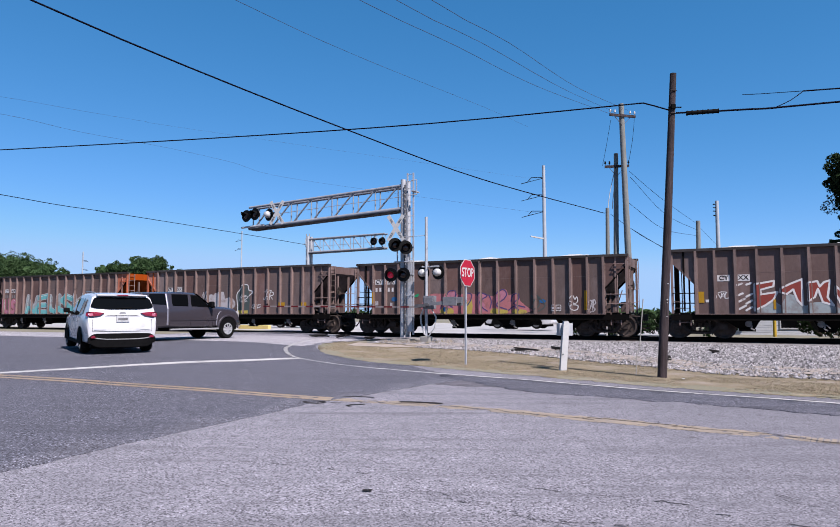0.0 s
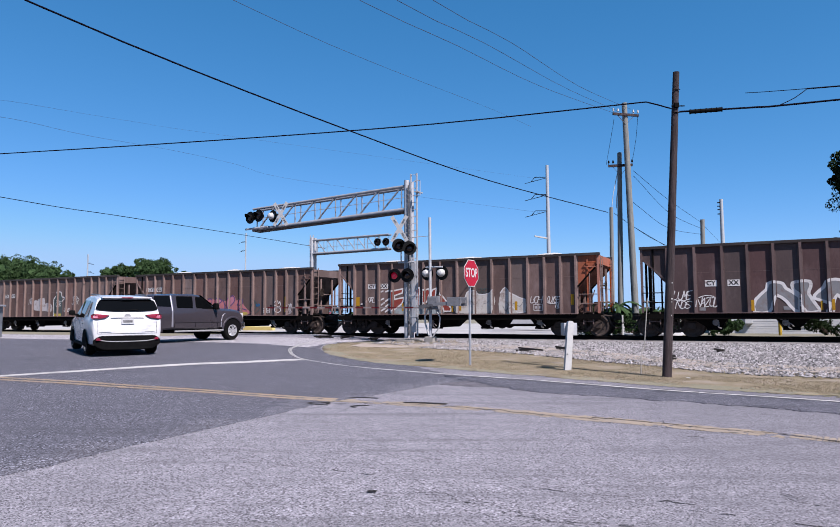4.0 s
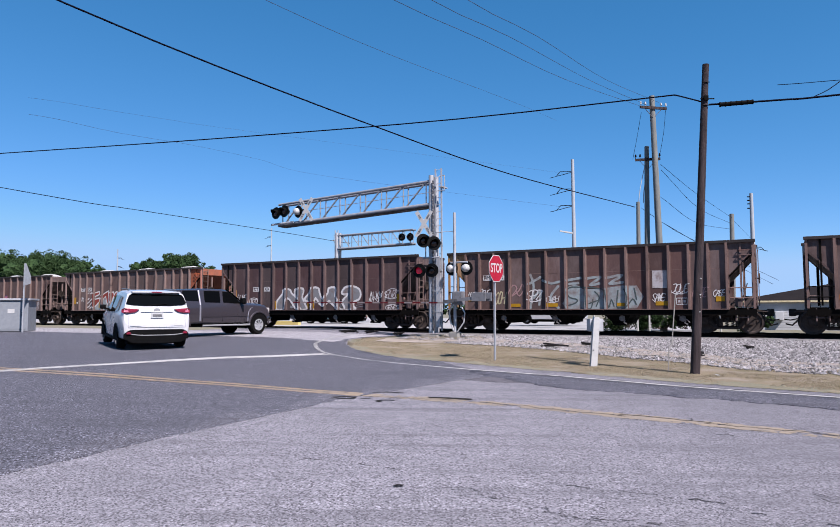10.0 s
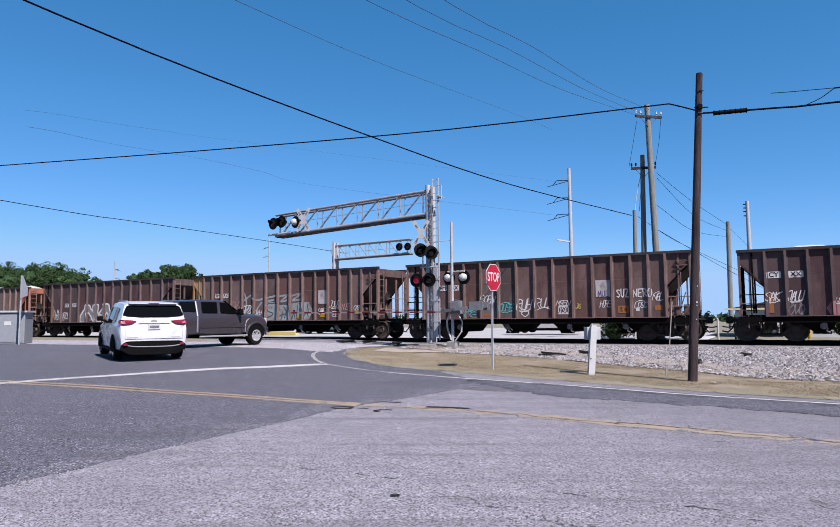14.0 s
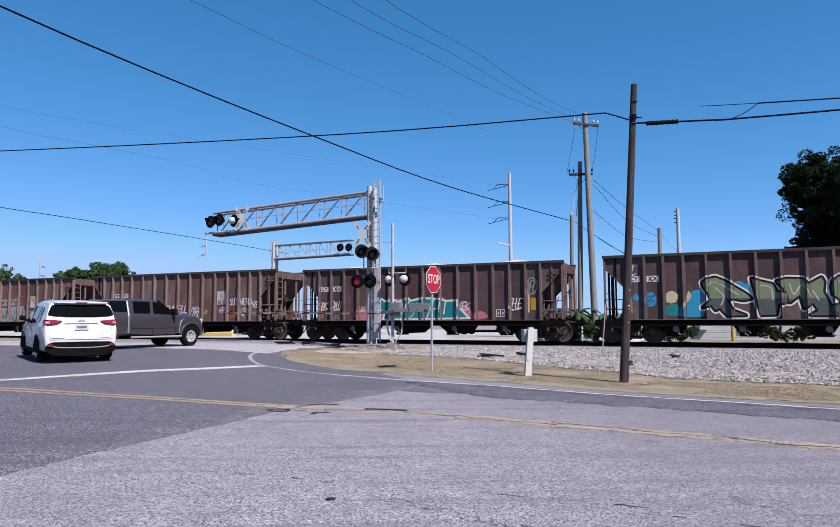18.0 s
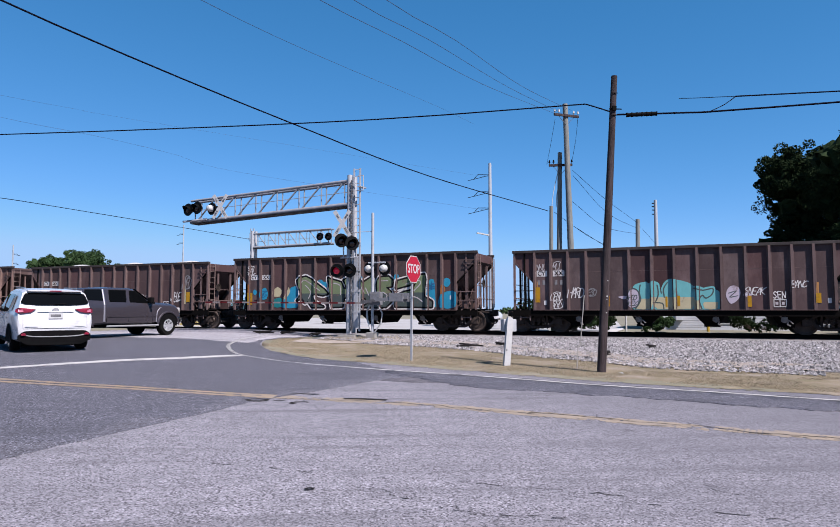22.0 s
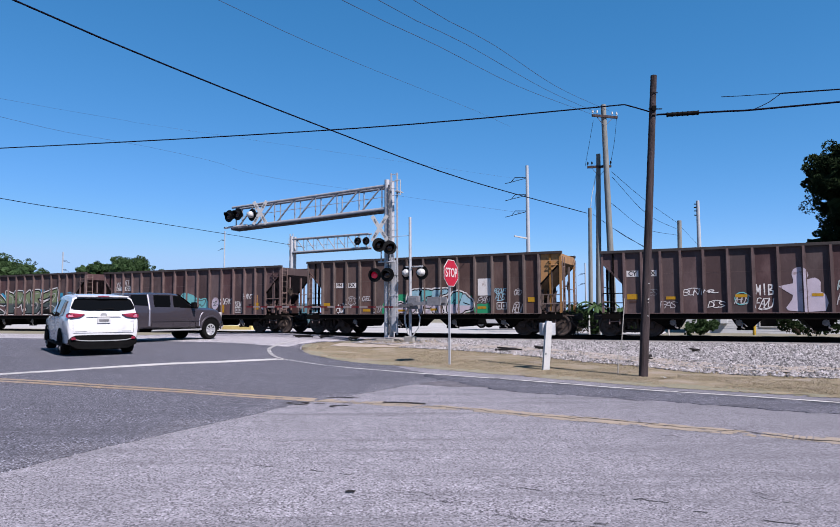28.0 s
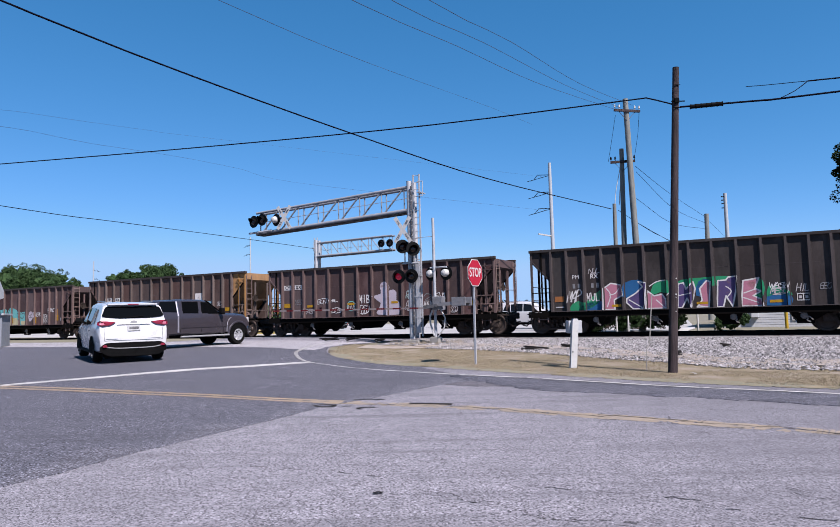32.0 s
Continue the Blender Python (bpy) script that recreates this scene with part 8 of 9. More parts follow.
def pickup():
    h = 59.0
    g = thing("pickup_truck", pose(-8.2 + 0.10 * math.cos(radians(h)) + 0.02, 27.9 + 0.10 * math.sin(radians(h)), 0.405, 0, 0, h), "dark grey crew-cab pickup truck with a canopy over its bed", "pickup truck")
    W = 2.0
    prof = [(-4.90, 1.20, 0.62, 1.12), (-4.84, 1.28, 0.52, 1.24), (-4.5, 1.31, 0.50, 1.26), (-3.98, 1.32, 0.50, 1.26), (-3.93, 1.42, 0.50, 1.26), (-3.84, 1.66, 0.50, 1.26), (-3.78, 1.79, 0.50, 1.26), (-3.70, 1.83, 0.50, 1.26), (-3.4, 1.85, 0.50, 1.26), (-3.08, 1.86, 0.50, 1.26), (-3.0, 1.87, 0.50, 1.26), (-2.4, 1.90, 0.50, 1.26), (-1.9, 1.90, 0.50, 1.26), (-1.60, 1.87, 0.50, 1.26),
            (-1.40, 1.76, 0.50, 1.26), (-1.10, 1.54, 0.50, 1.26), (-0.80, 1.36, 0.50, 1.25), (-0.6, 1.345, 0.5, 1.24), (-0.2, 1.335, 0.5, 1.23), (0.1, 1.31, 0.5, 1.22), (0.30, 1.27, 0.5, 1.18), (0.45, 1.20, 0.48, 1.12), (0.55, 1.08, 0.48, 1.02), (0.60, 0.94, 0.48, 0.88), (0.61, 0.66, 0.5, 0.62)]
    st = []
    for x, zr, zb, zm in prof:
        w = W / 2
        ws = 0.985 - 0.165 * (zr - 1.30) / 0.60 if x < -3.05 else 0.82 if zr > 1.6 else 0.88 if zr > 1.4 else 0.91 if zr > 1.3 else 0.94
        zm = min(zm, zr - 0.03)
        st.append((x, [(0, zb), (w * 0.9, zb), (w * 0.985, zb + 0.06), (w, (zb + zm) / 2), (w, zm - 0.06), (w * 0.985, zm), (ws, zr - 0.07 * (1 if zr > 1.3 else 0.3)), (ws - 0.09, zr - 0.012), (0, zr + 0.015)]))
    bm = loft(B(), st)
    bmesh.ops.translate(bm, verts=bm.verts, vec=(0, W / 2, 0))
    part("body", bm, PAINT_GREY, g, smooth=True)

    def yy(z, o, off=0.008):
        u = max(0, min(1, (z - 1.23) / 0.60))
        hw = W / 2 * 0.985 + (0.82 - W / 2 * 0.985) * u + off
        return W / 2 + o * hw
    for o in (-1, 1):
        for nm, pts, gm in (("canopy_window", [(-3.86, 1.40), (-3.06, 1.38), (-3.06, 1.79), (-3.74, 1.77)], GLASS_DARK), ("rear_door_window", [(-2.79, 1.34), (-2.05, 1.33), (-2.02, 1.78), (-2.74, 1.78)], GLASS_PALE), ("front_door_window", [(-1.88, 1.33), (-0.99, 1.33), (-1.30, 1.60), (-1.54, 1.76), (-1.83, 1.77)], GLASS_PALE)):
            cx, cz = sum(q[0] for q in pts) / len(pts), sum(q[1] for q in pts) / len(pts)
            patch("window_seal", [(cx + (x - cx) * 1.07, yy(cz + (z - cz) * 1.10, o, 0.006), cz + (z - cz) * 1.10) for x, z in pts], PLASTIC, g, 0.006)
            patch(nm, [(x, yy(z, o, 0.012), z) for x, z in pts], gm, g)
        for x in (-2.93, -1.94, -0.82):
            patch("door_seam", [(x, yy(z, o, 0.006), z) for z in (0.58, 1.26)] + [(x + 0.018, yy(z, o, 0.006), z) for z in (1.26, 0.58)], PLASTIC, g, 0.004)
        for x in (-2.62, -1.66):
            patch("door_handle", [(x, yy(1.1, o, 0.012), 1.13), (x + 0.21, yy(1.1, o, 0.012), 1.13), (x + 0.21, yy(1.1, o, 0.012), 1.19), (x, yy(1.1, o, 0.012), 1.19)], PLASTIC, g, 0.03)
        # tubes along the cab and fender edges carry the painted sun streaks
        bm = B()
        tube(bm, [(-3.02, yy(z, o, -0.012), z) for z in (0.60, 0.9, 1.22, 1.45, 1.66, 1.80)], 0.055, 14)
        part("cab_edge", bm, PAINT_GLINT, g, smooth=True)
        bm = B()
        tube(bm, [(-0.60, yy(0.5, o, -0.01), 0.56), (-0.60, yy(0.5, o, -0.01), 0.8), (-0.55, yy(0.5, o, -0.012), 1.0), (-0.44, yy(0.5, o, -0.015), 1.12), (-0.22, yy(0.5, o, -0.03), 1.18)], 0.036, 14)
        part("fender_edge", bm, PAINT_GLINT, g, smooth=True)
        bm = B()
        bar(bm, (-2.9, yy(0.8, o, 0.015), 0.80), (-0.62, yy(0.8, o, 0.015), 0.80), 0.035, 0.05)
        part("rub_strip", bm, PAINT_GREY, g)
        bm = B()
        rod(bm, (-2.95, yy(0.5, o, 0.06), 0.43), (-0.55, yy(0.5, o, 0.06), 0.43), 0.036, seg=12)
        part("side_step", bm, ALLOY, g, smooth=True)
        bm = B()
        box(bm, -1.06, -0.90, 0, 0.22, 1.30, 1.54, 0.05)
        box(bm, -1.02, -0.94, -0.06, 0.1, 1.28, 1.36)
        bmesh.ops.translate(bm, verts=bm.verts, vec=(0, yy(1.3, o) if o > 0 else yy(1.3, o) - 0.22, 0))
        part("mirror", bm, PLASTIC, g)
        for x in (0.0, -4.05):
            bm = B()
            ring = [(x + 0.50 * math.cos(a), 0.42 + 0.50 * math.sin(a)) for a in [math.pi * (i / 18 * 1.1 - 0.05) for i in range(19)]]
            bm.faces.new([bm.verts.new((px, W / 2 + o * (W / 2 + 0.004), max(0.46, pz))) for px, pz in ring])
            bm.normal_update()
            bmesh.ops.solidify(bm, geom=bm.faces, thickness=0.02)
            part("wheel_arch", bm, PLASTIC, g)
            bm = B()
            arc = [math.pi * (i / 16) for i in range(17)]
            rings = [[bm.verts.new((x + r * math.cos(a), W / 2 + o * (W / 2 + d), 0.42 + r * math.sin(a))) for r, d in ((0.50, 0.004), (0.51, 0.035), (0.56, 0.035), (0.585, 0.004))] for a in arc]
            for p, q in zip(rings, rings[1:]):
                for u in range(3):
                    bm.faces.new((p[u], q[u], q[u + 1], p[u + 1]))
            bmesh.ops.recalc_face_normals(bm, faces=bm.faces)
            bmesh.ops.solidify(bm, geom=bm.faces, thickness=0.004)
            part("arch_flare", bm, PAINT_GREY, g)
            road_wheel(g, x, W / 2 + o * (W / 2 - 0.14), 0.41, 0.27, o, RIM_BRIGHT, 8, 0.58)
        bm = B()
        box(bm, 0.36, 0.615, 0, 0.30, 0.90, 1.14, 0.03)
        bmesh.ops.translate(bm, verts=bm.verts, vec=(0, 0.02 if o < 0 else W - 0.32, 0))
        part("head_lamp", bm, LAMP_CLEAR, g)
    bm = B()
    box(bm, 0.46, 0.70, -0.02, W + 0.02, 0.48, 0.76, 0.06)
    part("front_bumper", bm, CHROME, g)
    bm = B()
    box(bm, -5.06, -4.88, 0.0, W, 0.55, 0.78, 0.05)
    part("rear_bumper", bm, CHROME, g)
    patch("tail_lamp", [(-4.915, 0.03, 0.85), (-4.915, 0.22, 0.85), (-4.915, 0.22, 1.2), (-4.915, 0.03, 1.2)], TAIL_RED, g)
    patch("windscreen", [(-0.86, 0.14, 1.42), (-0.86, W - 0.14, 1.42), (-1.50, W - 0.24, 1.86), (-1.50, 0.24, 1.86)], GLASS_DARK, g)
    bm = B()
    box(bm, -4.7, 0.7, 0.25, W - 0.25, 0.38, 0.54)
    part("chassis", bm, STEEL_DARK, g)
    return g


suv(pose(-8.23, 18.33, 0.335, 0, -1.2, 90 + 34.5) @ Matrix.Diagonal((1, 1.0, 0.955, 1)), PAINT_WHITE, "white sport utility car seen from behind, waiting on the road")
pickup()
PAINT_TEAL = mat("teal_car_paint", (0.05018, 0.1104, 0.1305), (0.04517, 0.1004, 0.1205), 0.25, bump=0.0, coat=0.6, spec=0.5)
suv(Matrix.Translation(on_track(-16.5, 16, 0.42)) @ pose(0, 0, 0, 0, 0, -26), PAINT_WHITE, "white car parked beyond the railway", True)
suv(Matrix.Translation((-6.3, 47.5, 0.42)) @ pose(0, 0, 0, 0, 0, 160), PAINT_TEAL, "teal car parked beyond the railway", True)


# ---- poles and cables ----
def wires():
    def cable(pts, r, material, label, group="overhead cables"):
        P = [Vector(p) for p in pts]
        P = [P[0] * 2 - P[1], *P, P[-1] * 2 - P[-2]]
        out = []
        for i in range(1, len(P) - 2):
            a, b, c, d = P[i - 1:i + 3]
            n = max(2, min(12, int((c - b).length / 1.5)))
            for k in range(n):
                t = k / n
                out.append(0.5 * ((2 * b) + (c - a) * t + (2 * a - 5 * b + 4 * c - d) * t * t + (3 * b - 3 * c + d - a) * t ** 3))
        out.append(P[-2])
        cu = bpy.data.curves.new("cable", "CURVE")
        cu.dimensions, cu.bevel_depth, cu.bevel_resolution = "3D", r, 1
        sp = cu.splines.new("POLY")
        sp.points.add(len(out) - 1)
        for q, p in zip(sp.points, out):
            q.co = (*p, 1)
        ob = bpy.data.objects.new("cable", cu)
        me = bpy.data.meshes.new_from_object(ob)
        bpy.data.objects.remove(ob)
        me.materials.clear()
        me.materials.append(material)
        tagged(new("overhead_cable", me), label, "cable", group)
    cable([(-24, -7.5, 9.9), (-12.5, 7.2, 8.6), (-7.94, 13.0, 7.82), (-5.73, 15.81, 7.5), (-2.25, 20.23, 7.16), (2.5, 26.27, 6.85), (10.14, 36.0, 6.97)], 0.02, WIRE, "heavy black overhead cable crossing the street")
    cable([(-46, 31, 8.2), (-30, 26, 7.3), (-13.6, 21.0, 6.73), (-5.93, 18.64, 6.48), (0.21, 16.75, 6.35), (5.24, 15.2, 6.39)], 0.016, WIRE, "black overhead cable strung to the leaning pole")
    cable([(5.24, 15.2, 6.39), (5.5, 15.15, 6.3), (5.9, 15.1, 6.16)], 0.016, WIRE, "black cable dropping to the leaning pole's clamp")
    cable([(6.01, 15.2, 6.15), (7.57, 14.85, 6.13), (9.36, 14.4, 6.16), (20, 11.6, 6.5)], 0.022, WIRE, "thick black cable running on from the leaning pole")
    cable([(7.73, 15.5, 6.69), (9.8, 15.05, 6.69), (22, 12.4, 6.8)], 0.008, WIRE, "thin black overhead line")
    cable([(8.11, 14.7, 6.14), (8.55, 14.9, 6.36), (9.03, 15.2, 6.68)], 0.01, WIRE, "short black tie between two overhead lines")
    cable([(-34, 12, 8.6), (-22.55, 35.0, 7.83), (-19.63, 40.97, 7.8), (-14.08, 52.29, 7.79), (-9.33, 62.0, 7.7)], 0.02, WIRE, "black overhead cable running along the side road")
    for a in ([(-6.5, 8, 8.6), (-1.52, 16.0, 9.29), (1.11, 20.27, 9.9), (4.67, 26.07, 10.65), (10.47, 35.5, 12.39)], [(-5.2, 8, 8.6), (-0.6, 16.0, 9.29), (1.97, 20.47, 10.07), (6.1, 27.64, 11.09), (10.92, 36.0, 12.63)], [(-4.3, 8, 8.6), (0.29, 16.0, 9.29), (2.85, 20.58, 10.12), (6.6, 27.3, 11.04), (11.74, 36.5, 12.91)]):
        cable(a, 0.008, WIRE_GREY, "thin bare conductor strung to the tall pole")
    cable([(-6, 8, 7.2), (-4.06, 14.0, 8.31), (-1.83, 20.91, 9.72), (4.34, 40.0, 14.05), (9, 54, 17)], 0.006, WIRE_GREY, "faint bare overhead line")
    for q in ([(11.58, 36.0, 9.3), (17.02, 45.49, 9.3), (25.5, 60.0, 9.6)], [(11.6, 36.0, 9.0), (17.1, 45.4, 8.3), (25.4, 60.0, 9.1)], [(11.54, 36.0, 7.51), (16.95, 45.43, 7.3), (25.31, 60.0, 8.58)], [(10.49, 36.0, 6.91), (12.61, 38.0, 6.12), (14.72, 40.0, 5.54), (24, 49, 3.5)], [(11.51, 36.0, 6.17), (18.9, 45.0, 4.58), (26, 54, 3.4)], [(25.5, 60, 9.5), (34.0, 75, 9.2)]):
        cable(q, 0.012, WIRE, "dark service cable running away behind the railway")
    for q in ([(10.5, 35.6, 12.1), (10.3, 35.8, 10.8), (10.1, 36.0, 9.6)], [(11.8, 35.6, 12.2), (11.7, 35.7, 11.0), (11.5, 35.9, 9.7)]):
        cable(q, 0.01, WIRE, "slack jumper wire between two pole tops")
    for a in ([(10.75, 36.0, 9.3), (10.45, 36, 8.0), (10.35, 36, 7.2)], [(10.85, 36, 9.1), (10.65, 36, 7.9), (10.6, 36, 7.2)]):
        cable(a, 0.02, SIGN_WHITE, "white conduit strap stretched between poles")
    cable([(9.03, 15.2, 6.68), (14, 14.1, 6.72), (22, 12.4, 6.8)], 0.017, WIRE, "black overhead line beyond its tie")
    cable([(-24.91, 37.46, 13.09), (-25.17, 40.85, 13.78), (-24.85, 47.92, 14.81), (-22.43, 57.78, 16.18), (-20.06, 69.13, 17.53), (-15.19, 78.0, 17.6), (13.6, 74.9, 12.95)], 0.009, WIRE_GREY, "faint grey overhead line in the distance")
    cable([(-22.17, 33.27, 12.68), (-22.58, 36.57, 13.53), (-22.4, 42.43, 14.77), (-22.11, 51.43, 16.74), (-20.6, 60.57, 18.57), (13.6, 74.9, 16.85)], 0.006, WIRE_GREY, "faint grey overhead line in the distance")
    # splice case on the thick cable
    s = thing("splice_case", Matrix.Identity(4), "black ribbed splice case hanging on a cable", "splice case")
    bm = B()
    a, b = Vector((6.22, 15.12, 6.12)), Vector((6.90, 14.98, 6.13))
    rod(bm, a, b, 0.05, seg=12)
    for i in range(7):
        c = a.lerp(b, i / 6)
        rod(bm, c, c.lerp(b, 0.02) + (b - a) * 0.02, 0.058, seg=12)
    part("case", bm, PLASTIC, s)


wires()


def wood_pole(top, foot, r0, r1, label, arms=(), insul=True):
    p = thing("utility_pole", Matrix.Identity(4), label, "utility pole", "utility poles beyond the railway")
    bm = B()
    rod(bm, foot, top, r0, r1, seg=14)
    part("shaft", bm, WOOD_GREY, p, smooth=True)
    for z, half, turn in arms:
        t = (z - foot[2]) / (top[2] - foot[2])
        c = Vector(foot).lerp(Vector(top), t) + Vector((0, -0.16, 0))
        d = Vector((math.cos(turn), math.sin(turn), 0.0))
        bm = B()
        bar(bm, c - d * half, c + d * half, 0.10, 0.13)
        part("crossarm", bm, WOOD_DARK, p, "dark weathered crossarm")
        for u in (-0.7, 0.7):
            bm = B()
            bar(bm, c + d * half * u, c + Vector((0, 0.04, -0.55)), 0.03, 0.02)
            part("arm_brace", bm, WEATHERED, p)
        for u in (-0.95, -0.6, 0.6, 0.95):
            q = c + d * half * u + Vector((0, 0, 0.06))
            bm = B()
            rod(bm, q, q + Vector((0, 0, 0.12)), 0.015, seg=6)
            rod(bm, q + Vector((0, 0, 0.10)), q + Vector((0, 0, 0.24)), 0.055, 0.035, seg=10)
            part("insulator", bm, SIGN_WHITE if insul else STEEL_DARK, p, "pale glazed insulator")
    return p


wood_pole((10.32, 36.0, 7.25), (10.22, 36.0, 0.3), 0.13, 0.10, "short weathered wooden stub pole")
wood_pole((10.86, 36.0, 10.3), (10.66, 36.0, 0.3), 0.16, 0.12, "weathered wooden utility pole with a small crossarm", [(9.55, 0.65, -0.2)], False)
wood_pole((11.05, 35.5, 12.95), (11.35, 35.5, 0.3), 0.19, 0.14, "tall weathered wooden utility pole with a crossarm", [(12.25, 0.78, 0.25)])
wood_pole((25.5, 60.0, 9.95), (25.35, 60.0, 0.3), 0.22, 0.19, "weathered wooden service pole far behind the tracks")
wood_pole((49.9, 85.0, 7.4), (49.9, 85.0, 0.3), 0.13, 0.09, "thin wooden pole far behind the house", [], False)
wood_pole((52.1, 85.0, 6.7), (52.1, 85.0, 0.3), 0.12, 0.08, "thin wooden pole far behind the house", [], False)


# pale bluish tint puts the distance haze into the poles' colour
PALE_POLE = mat("hazed_far_pole", (0.30, 0.325, 0.36), (0.25, 0.275, 0.31), 0.9, scale=1, fine=6, bump=0.0)


def concrete_pole(x, y, top, label, arms, side=-1, r=0.28):
    p = thing("transmission_pole", Matrix.Translation((x, y, 0.3)), label, "power pole", "power poles in the distance")
    bm = B()
    rod(bm, (0, 0, 0), (0, 0, top), r, r * 0.62, seg=12)
    part("shaft", bm, PALE_POLE, p, smooth=True)
    for z, l in arms:
        bm = B()
        rod(bm, (0, 0, z - 0.05), (side * l, 0, z - l * 0.28), 0.034, seg=6)
        rod(bm, (0, 0, z), (side * l * 0.55, 0, z), 0.04, seg=6)
        rod(bm, (side * l * 0.55, 0, z), (side * l * 0.72, 0, z - l * 0.2), 0.034, seg=6)
        part("bracket_arm", bm, STEEL_DARK, p)
    return p


cp = concrete_pole(14.25, 75, 18.2, "tall pale concrete power pole with bracket arms", [(16.8, 2.6), (14.8, 2.6), (12.9, 2.6)])
bm = B()
bar(bm, (0, 0, 9.7), (-1.6, -0.1, 9.98), 0.30, 0.14)
part("street_light_arm", bm, SIGN_WHITE, cp)
cp = concrete_pole(34.1, 75, 14.1, "pale concrete power pole far behind the tracks", [(8.0, 1.6)], 1, 0.3)
for z in (12.4, 12.9, 13.3, 13.7):
    bm = B()
    rod(bm, (-0.45, 0, z), (0.1, 0, z), 0.06, seg=6)
    part("insulator", bm, STEEL_DARK, cp)
for x, y, top, rr in ((-77, 150, 15.3, 0.2), (-40.8, 150, 20.0, 0.2), (-31, 150, 9.5, 0.2), (36, 130, 11, 0.2), (78, 120, 11.5, 0.22), (89, 125, 10, 0.2)):
    concrete_pole(x, y, top, "distant slim power pole with side arms", [(top - 2.0, 1.5), (top - 4.0, 1.5)], -1 if x != -77 else 1, rr)


# ---- plants ----
def leaf_cloud(centres, count, size, material, rnd, drop=0.0):
    """Crown: many small leaf blades scattered over clumps."""
    vs, fs = [], []
    twigs = []
    for c, r in centres:
        for _ in range(30):
            d = Vector((rnd.gauss(0, 1), rnd.gauss(0, 1), rnd.gauss(0, 0.8))).normalized()
            twigs.append((Vector(c) + d * r * rnd.uniform(0.5, 0.9), r * rnd.uniform(0.12, 0.27)))
    for _ in range(count):
        c, r = rnd.choice(twigs)
        while True:
            d = Vector((rnd.uniform(-1, 1), rnd.uniform(-1, 1), rnd.uniform(-1, 1)))
            if 0.25 < d.length < 1:
                break
        d = d.normalized() * d.length ** 0.5
        p = Vector(c) + Vector((d.x * r, d.y * r, d.z * r * 0.8))
        n = Vector((rnd.uniform(-1, 1), rnd.uniform(-1, 1), rnd.uniform(-0.4, 1))).normalized()
        t = n.orthogonal().normalized()
        t = Matrix.Rotation(rnd.uniform(0, 6.28), 3, n) @ t
        b = n.cross(t)
        s = size * rnd.uniform(0.6, 1.3)
        k = len(vs)
        vs += [p - t * s, p + b * s * 0.45 + n * s * 0.12, p + t * s, p - b * s * 0.45 + n * s * 0.12]
        fs.append((k, k + 1, k + 2, k + 3))
    me = bpy.data.meshes.new("crown")
    me.from_pydata(vs, [], fs)
    me.materials.append(material)
    return me


def tree(x, y, z, height, radius, count, leaf, material, label, seed, low=0.3, group=""):
    rnd = random.Random(seed)
    t = thing("tree", Matrix.Translation((x, y, z)), label, "tree", group)
    bm = B()
    rod(bm, (0, 0, -0.2), (0, 0, height * 0.4), radius * 0.09, radius * 0.06, seg=10)
    cs = []
    n = 26 if radius < 7.2 or low > 0.15 else 72
    for i in range(n):
        a = rnd.uniform(0, 6.28)
        h = rnd.uniform(low, 0.9)
        rr = radius * math.sqrt(max(0.05, 1 - ((h - 0.55) / 0.5) ** 2)) * (rnd.uniform(0.35, 0.85) if n < 30 else rnd.uniform(0.45, 0.88))
        c = Vector((rr * math.cos(a), rr * math.sin(a), h * height))
        cs.append((c, radius * rnd.uniform(0.22, 0.40)))
        if i % 2 == 0:
            rod(bm, (0, 0, height * min(0.38, h * 0.7)), c, radius * 0.035, radius * 0.01, seg=6)
    cs.append((Vector((0, 0, height * 0.85)), radius * 0.35))
    part("trunk", bm, BARK, t)
    part("crown", leaf_cloud(cs, count, leaf, material, rnd), None, t)
    bm = B()
    for c, r in cs:
        bmesh.ops.create_icosphere(bm, subdivisions=3, radius=r * 0.5, matrix=Matrix.Translation(c) @ Matrix.Diagonal((1, 1, 0.8, 1)))
    for v in bm.verts:
        v.co += Vector((noise.noise(v.co * 2.1), noise.noise(v.co * 2.1 + Vector((7, 0, 0))), noise.noise(v.co * 2.1 + Vector((0, 5, 0))))) * radius * 0.10
    part("inner_foliage", bm, material, t)
    return t


tree(34.0, 41.5, 0.3, 13.0, 7.3, 300000, 0.10, LEAF_DARK, "large dense dark-leaved oak tree behind the railway", 3, 0.04)
for i, (x, y, h, r) in enumerate(((-100, 150, 14, 11), (-88, 142, 14.0, 10), (-80, 140, 12, 6.5), (-65.5, 142, 12.4, 5.0), (-56, 140, 13.4, 7), (-48.5, 150, 9, 6), (-112, 150, 13, 11), (-126, 150, 12, 11))):
    tree(x, y, 0.3, h, r, 36000, 0.19, LEAF, "leafy green tree far beyond the tracks", 20 + i, 0.25, "trees beyond the tracks")


def bush(x, y, z, r, h, count, material, label, seed, group="bushes behind the railway"):
    rnd = random.Random(seed)
    t = thing("bush", Matrix.Translation((x, y, z)), label, "bush", group)
    cs = [(Vector((rnd.uniform(-r, r), rnd.uniform(-r, r) * 0.5, h * rnd.uniform(0.12, 0.65))), h * rnd.uniform(0.25, 0.42)) for _ in range(12)]
    part("foliage", leaf_cloud(cs, count, 0.06, material, rnd), None, t)
    bm = B()
    for c, _ in cs:
        rod(bm, (c.x * 0.3, c.y * 0.3, 0), c, 0.025, 0.01, seg=5)
    part("stem", bm, BARK, t)


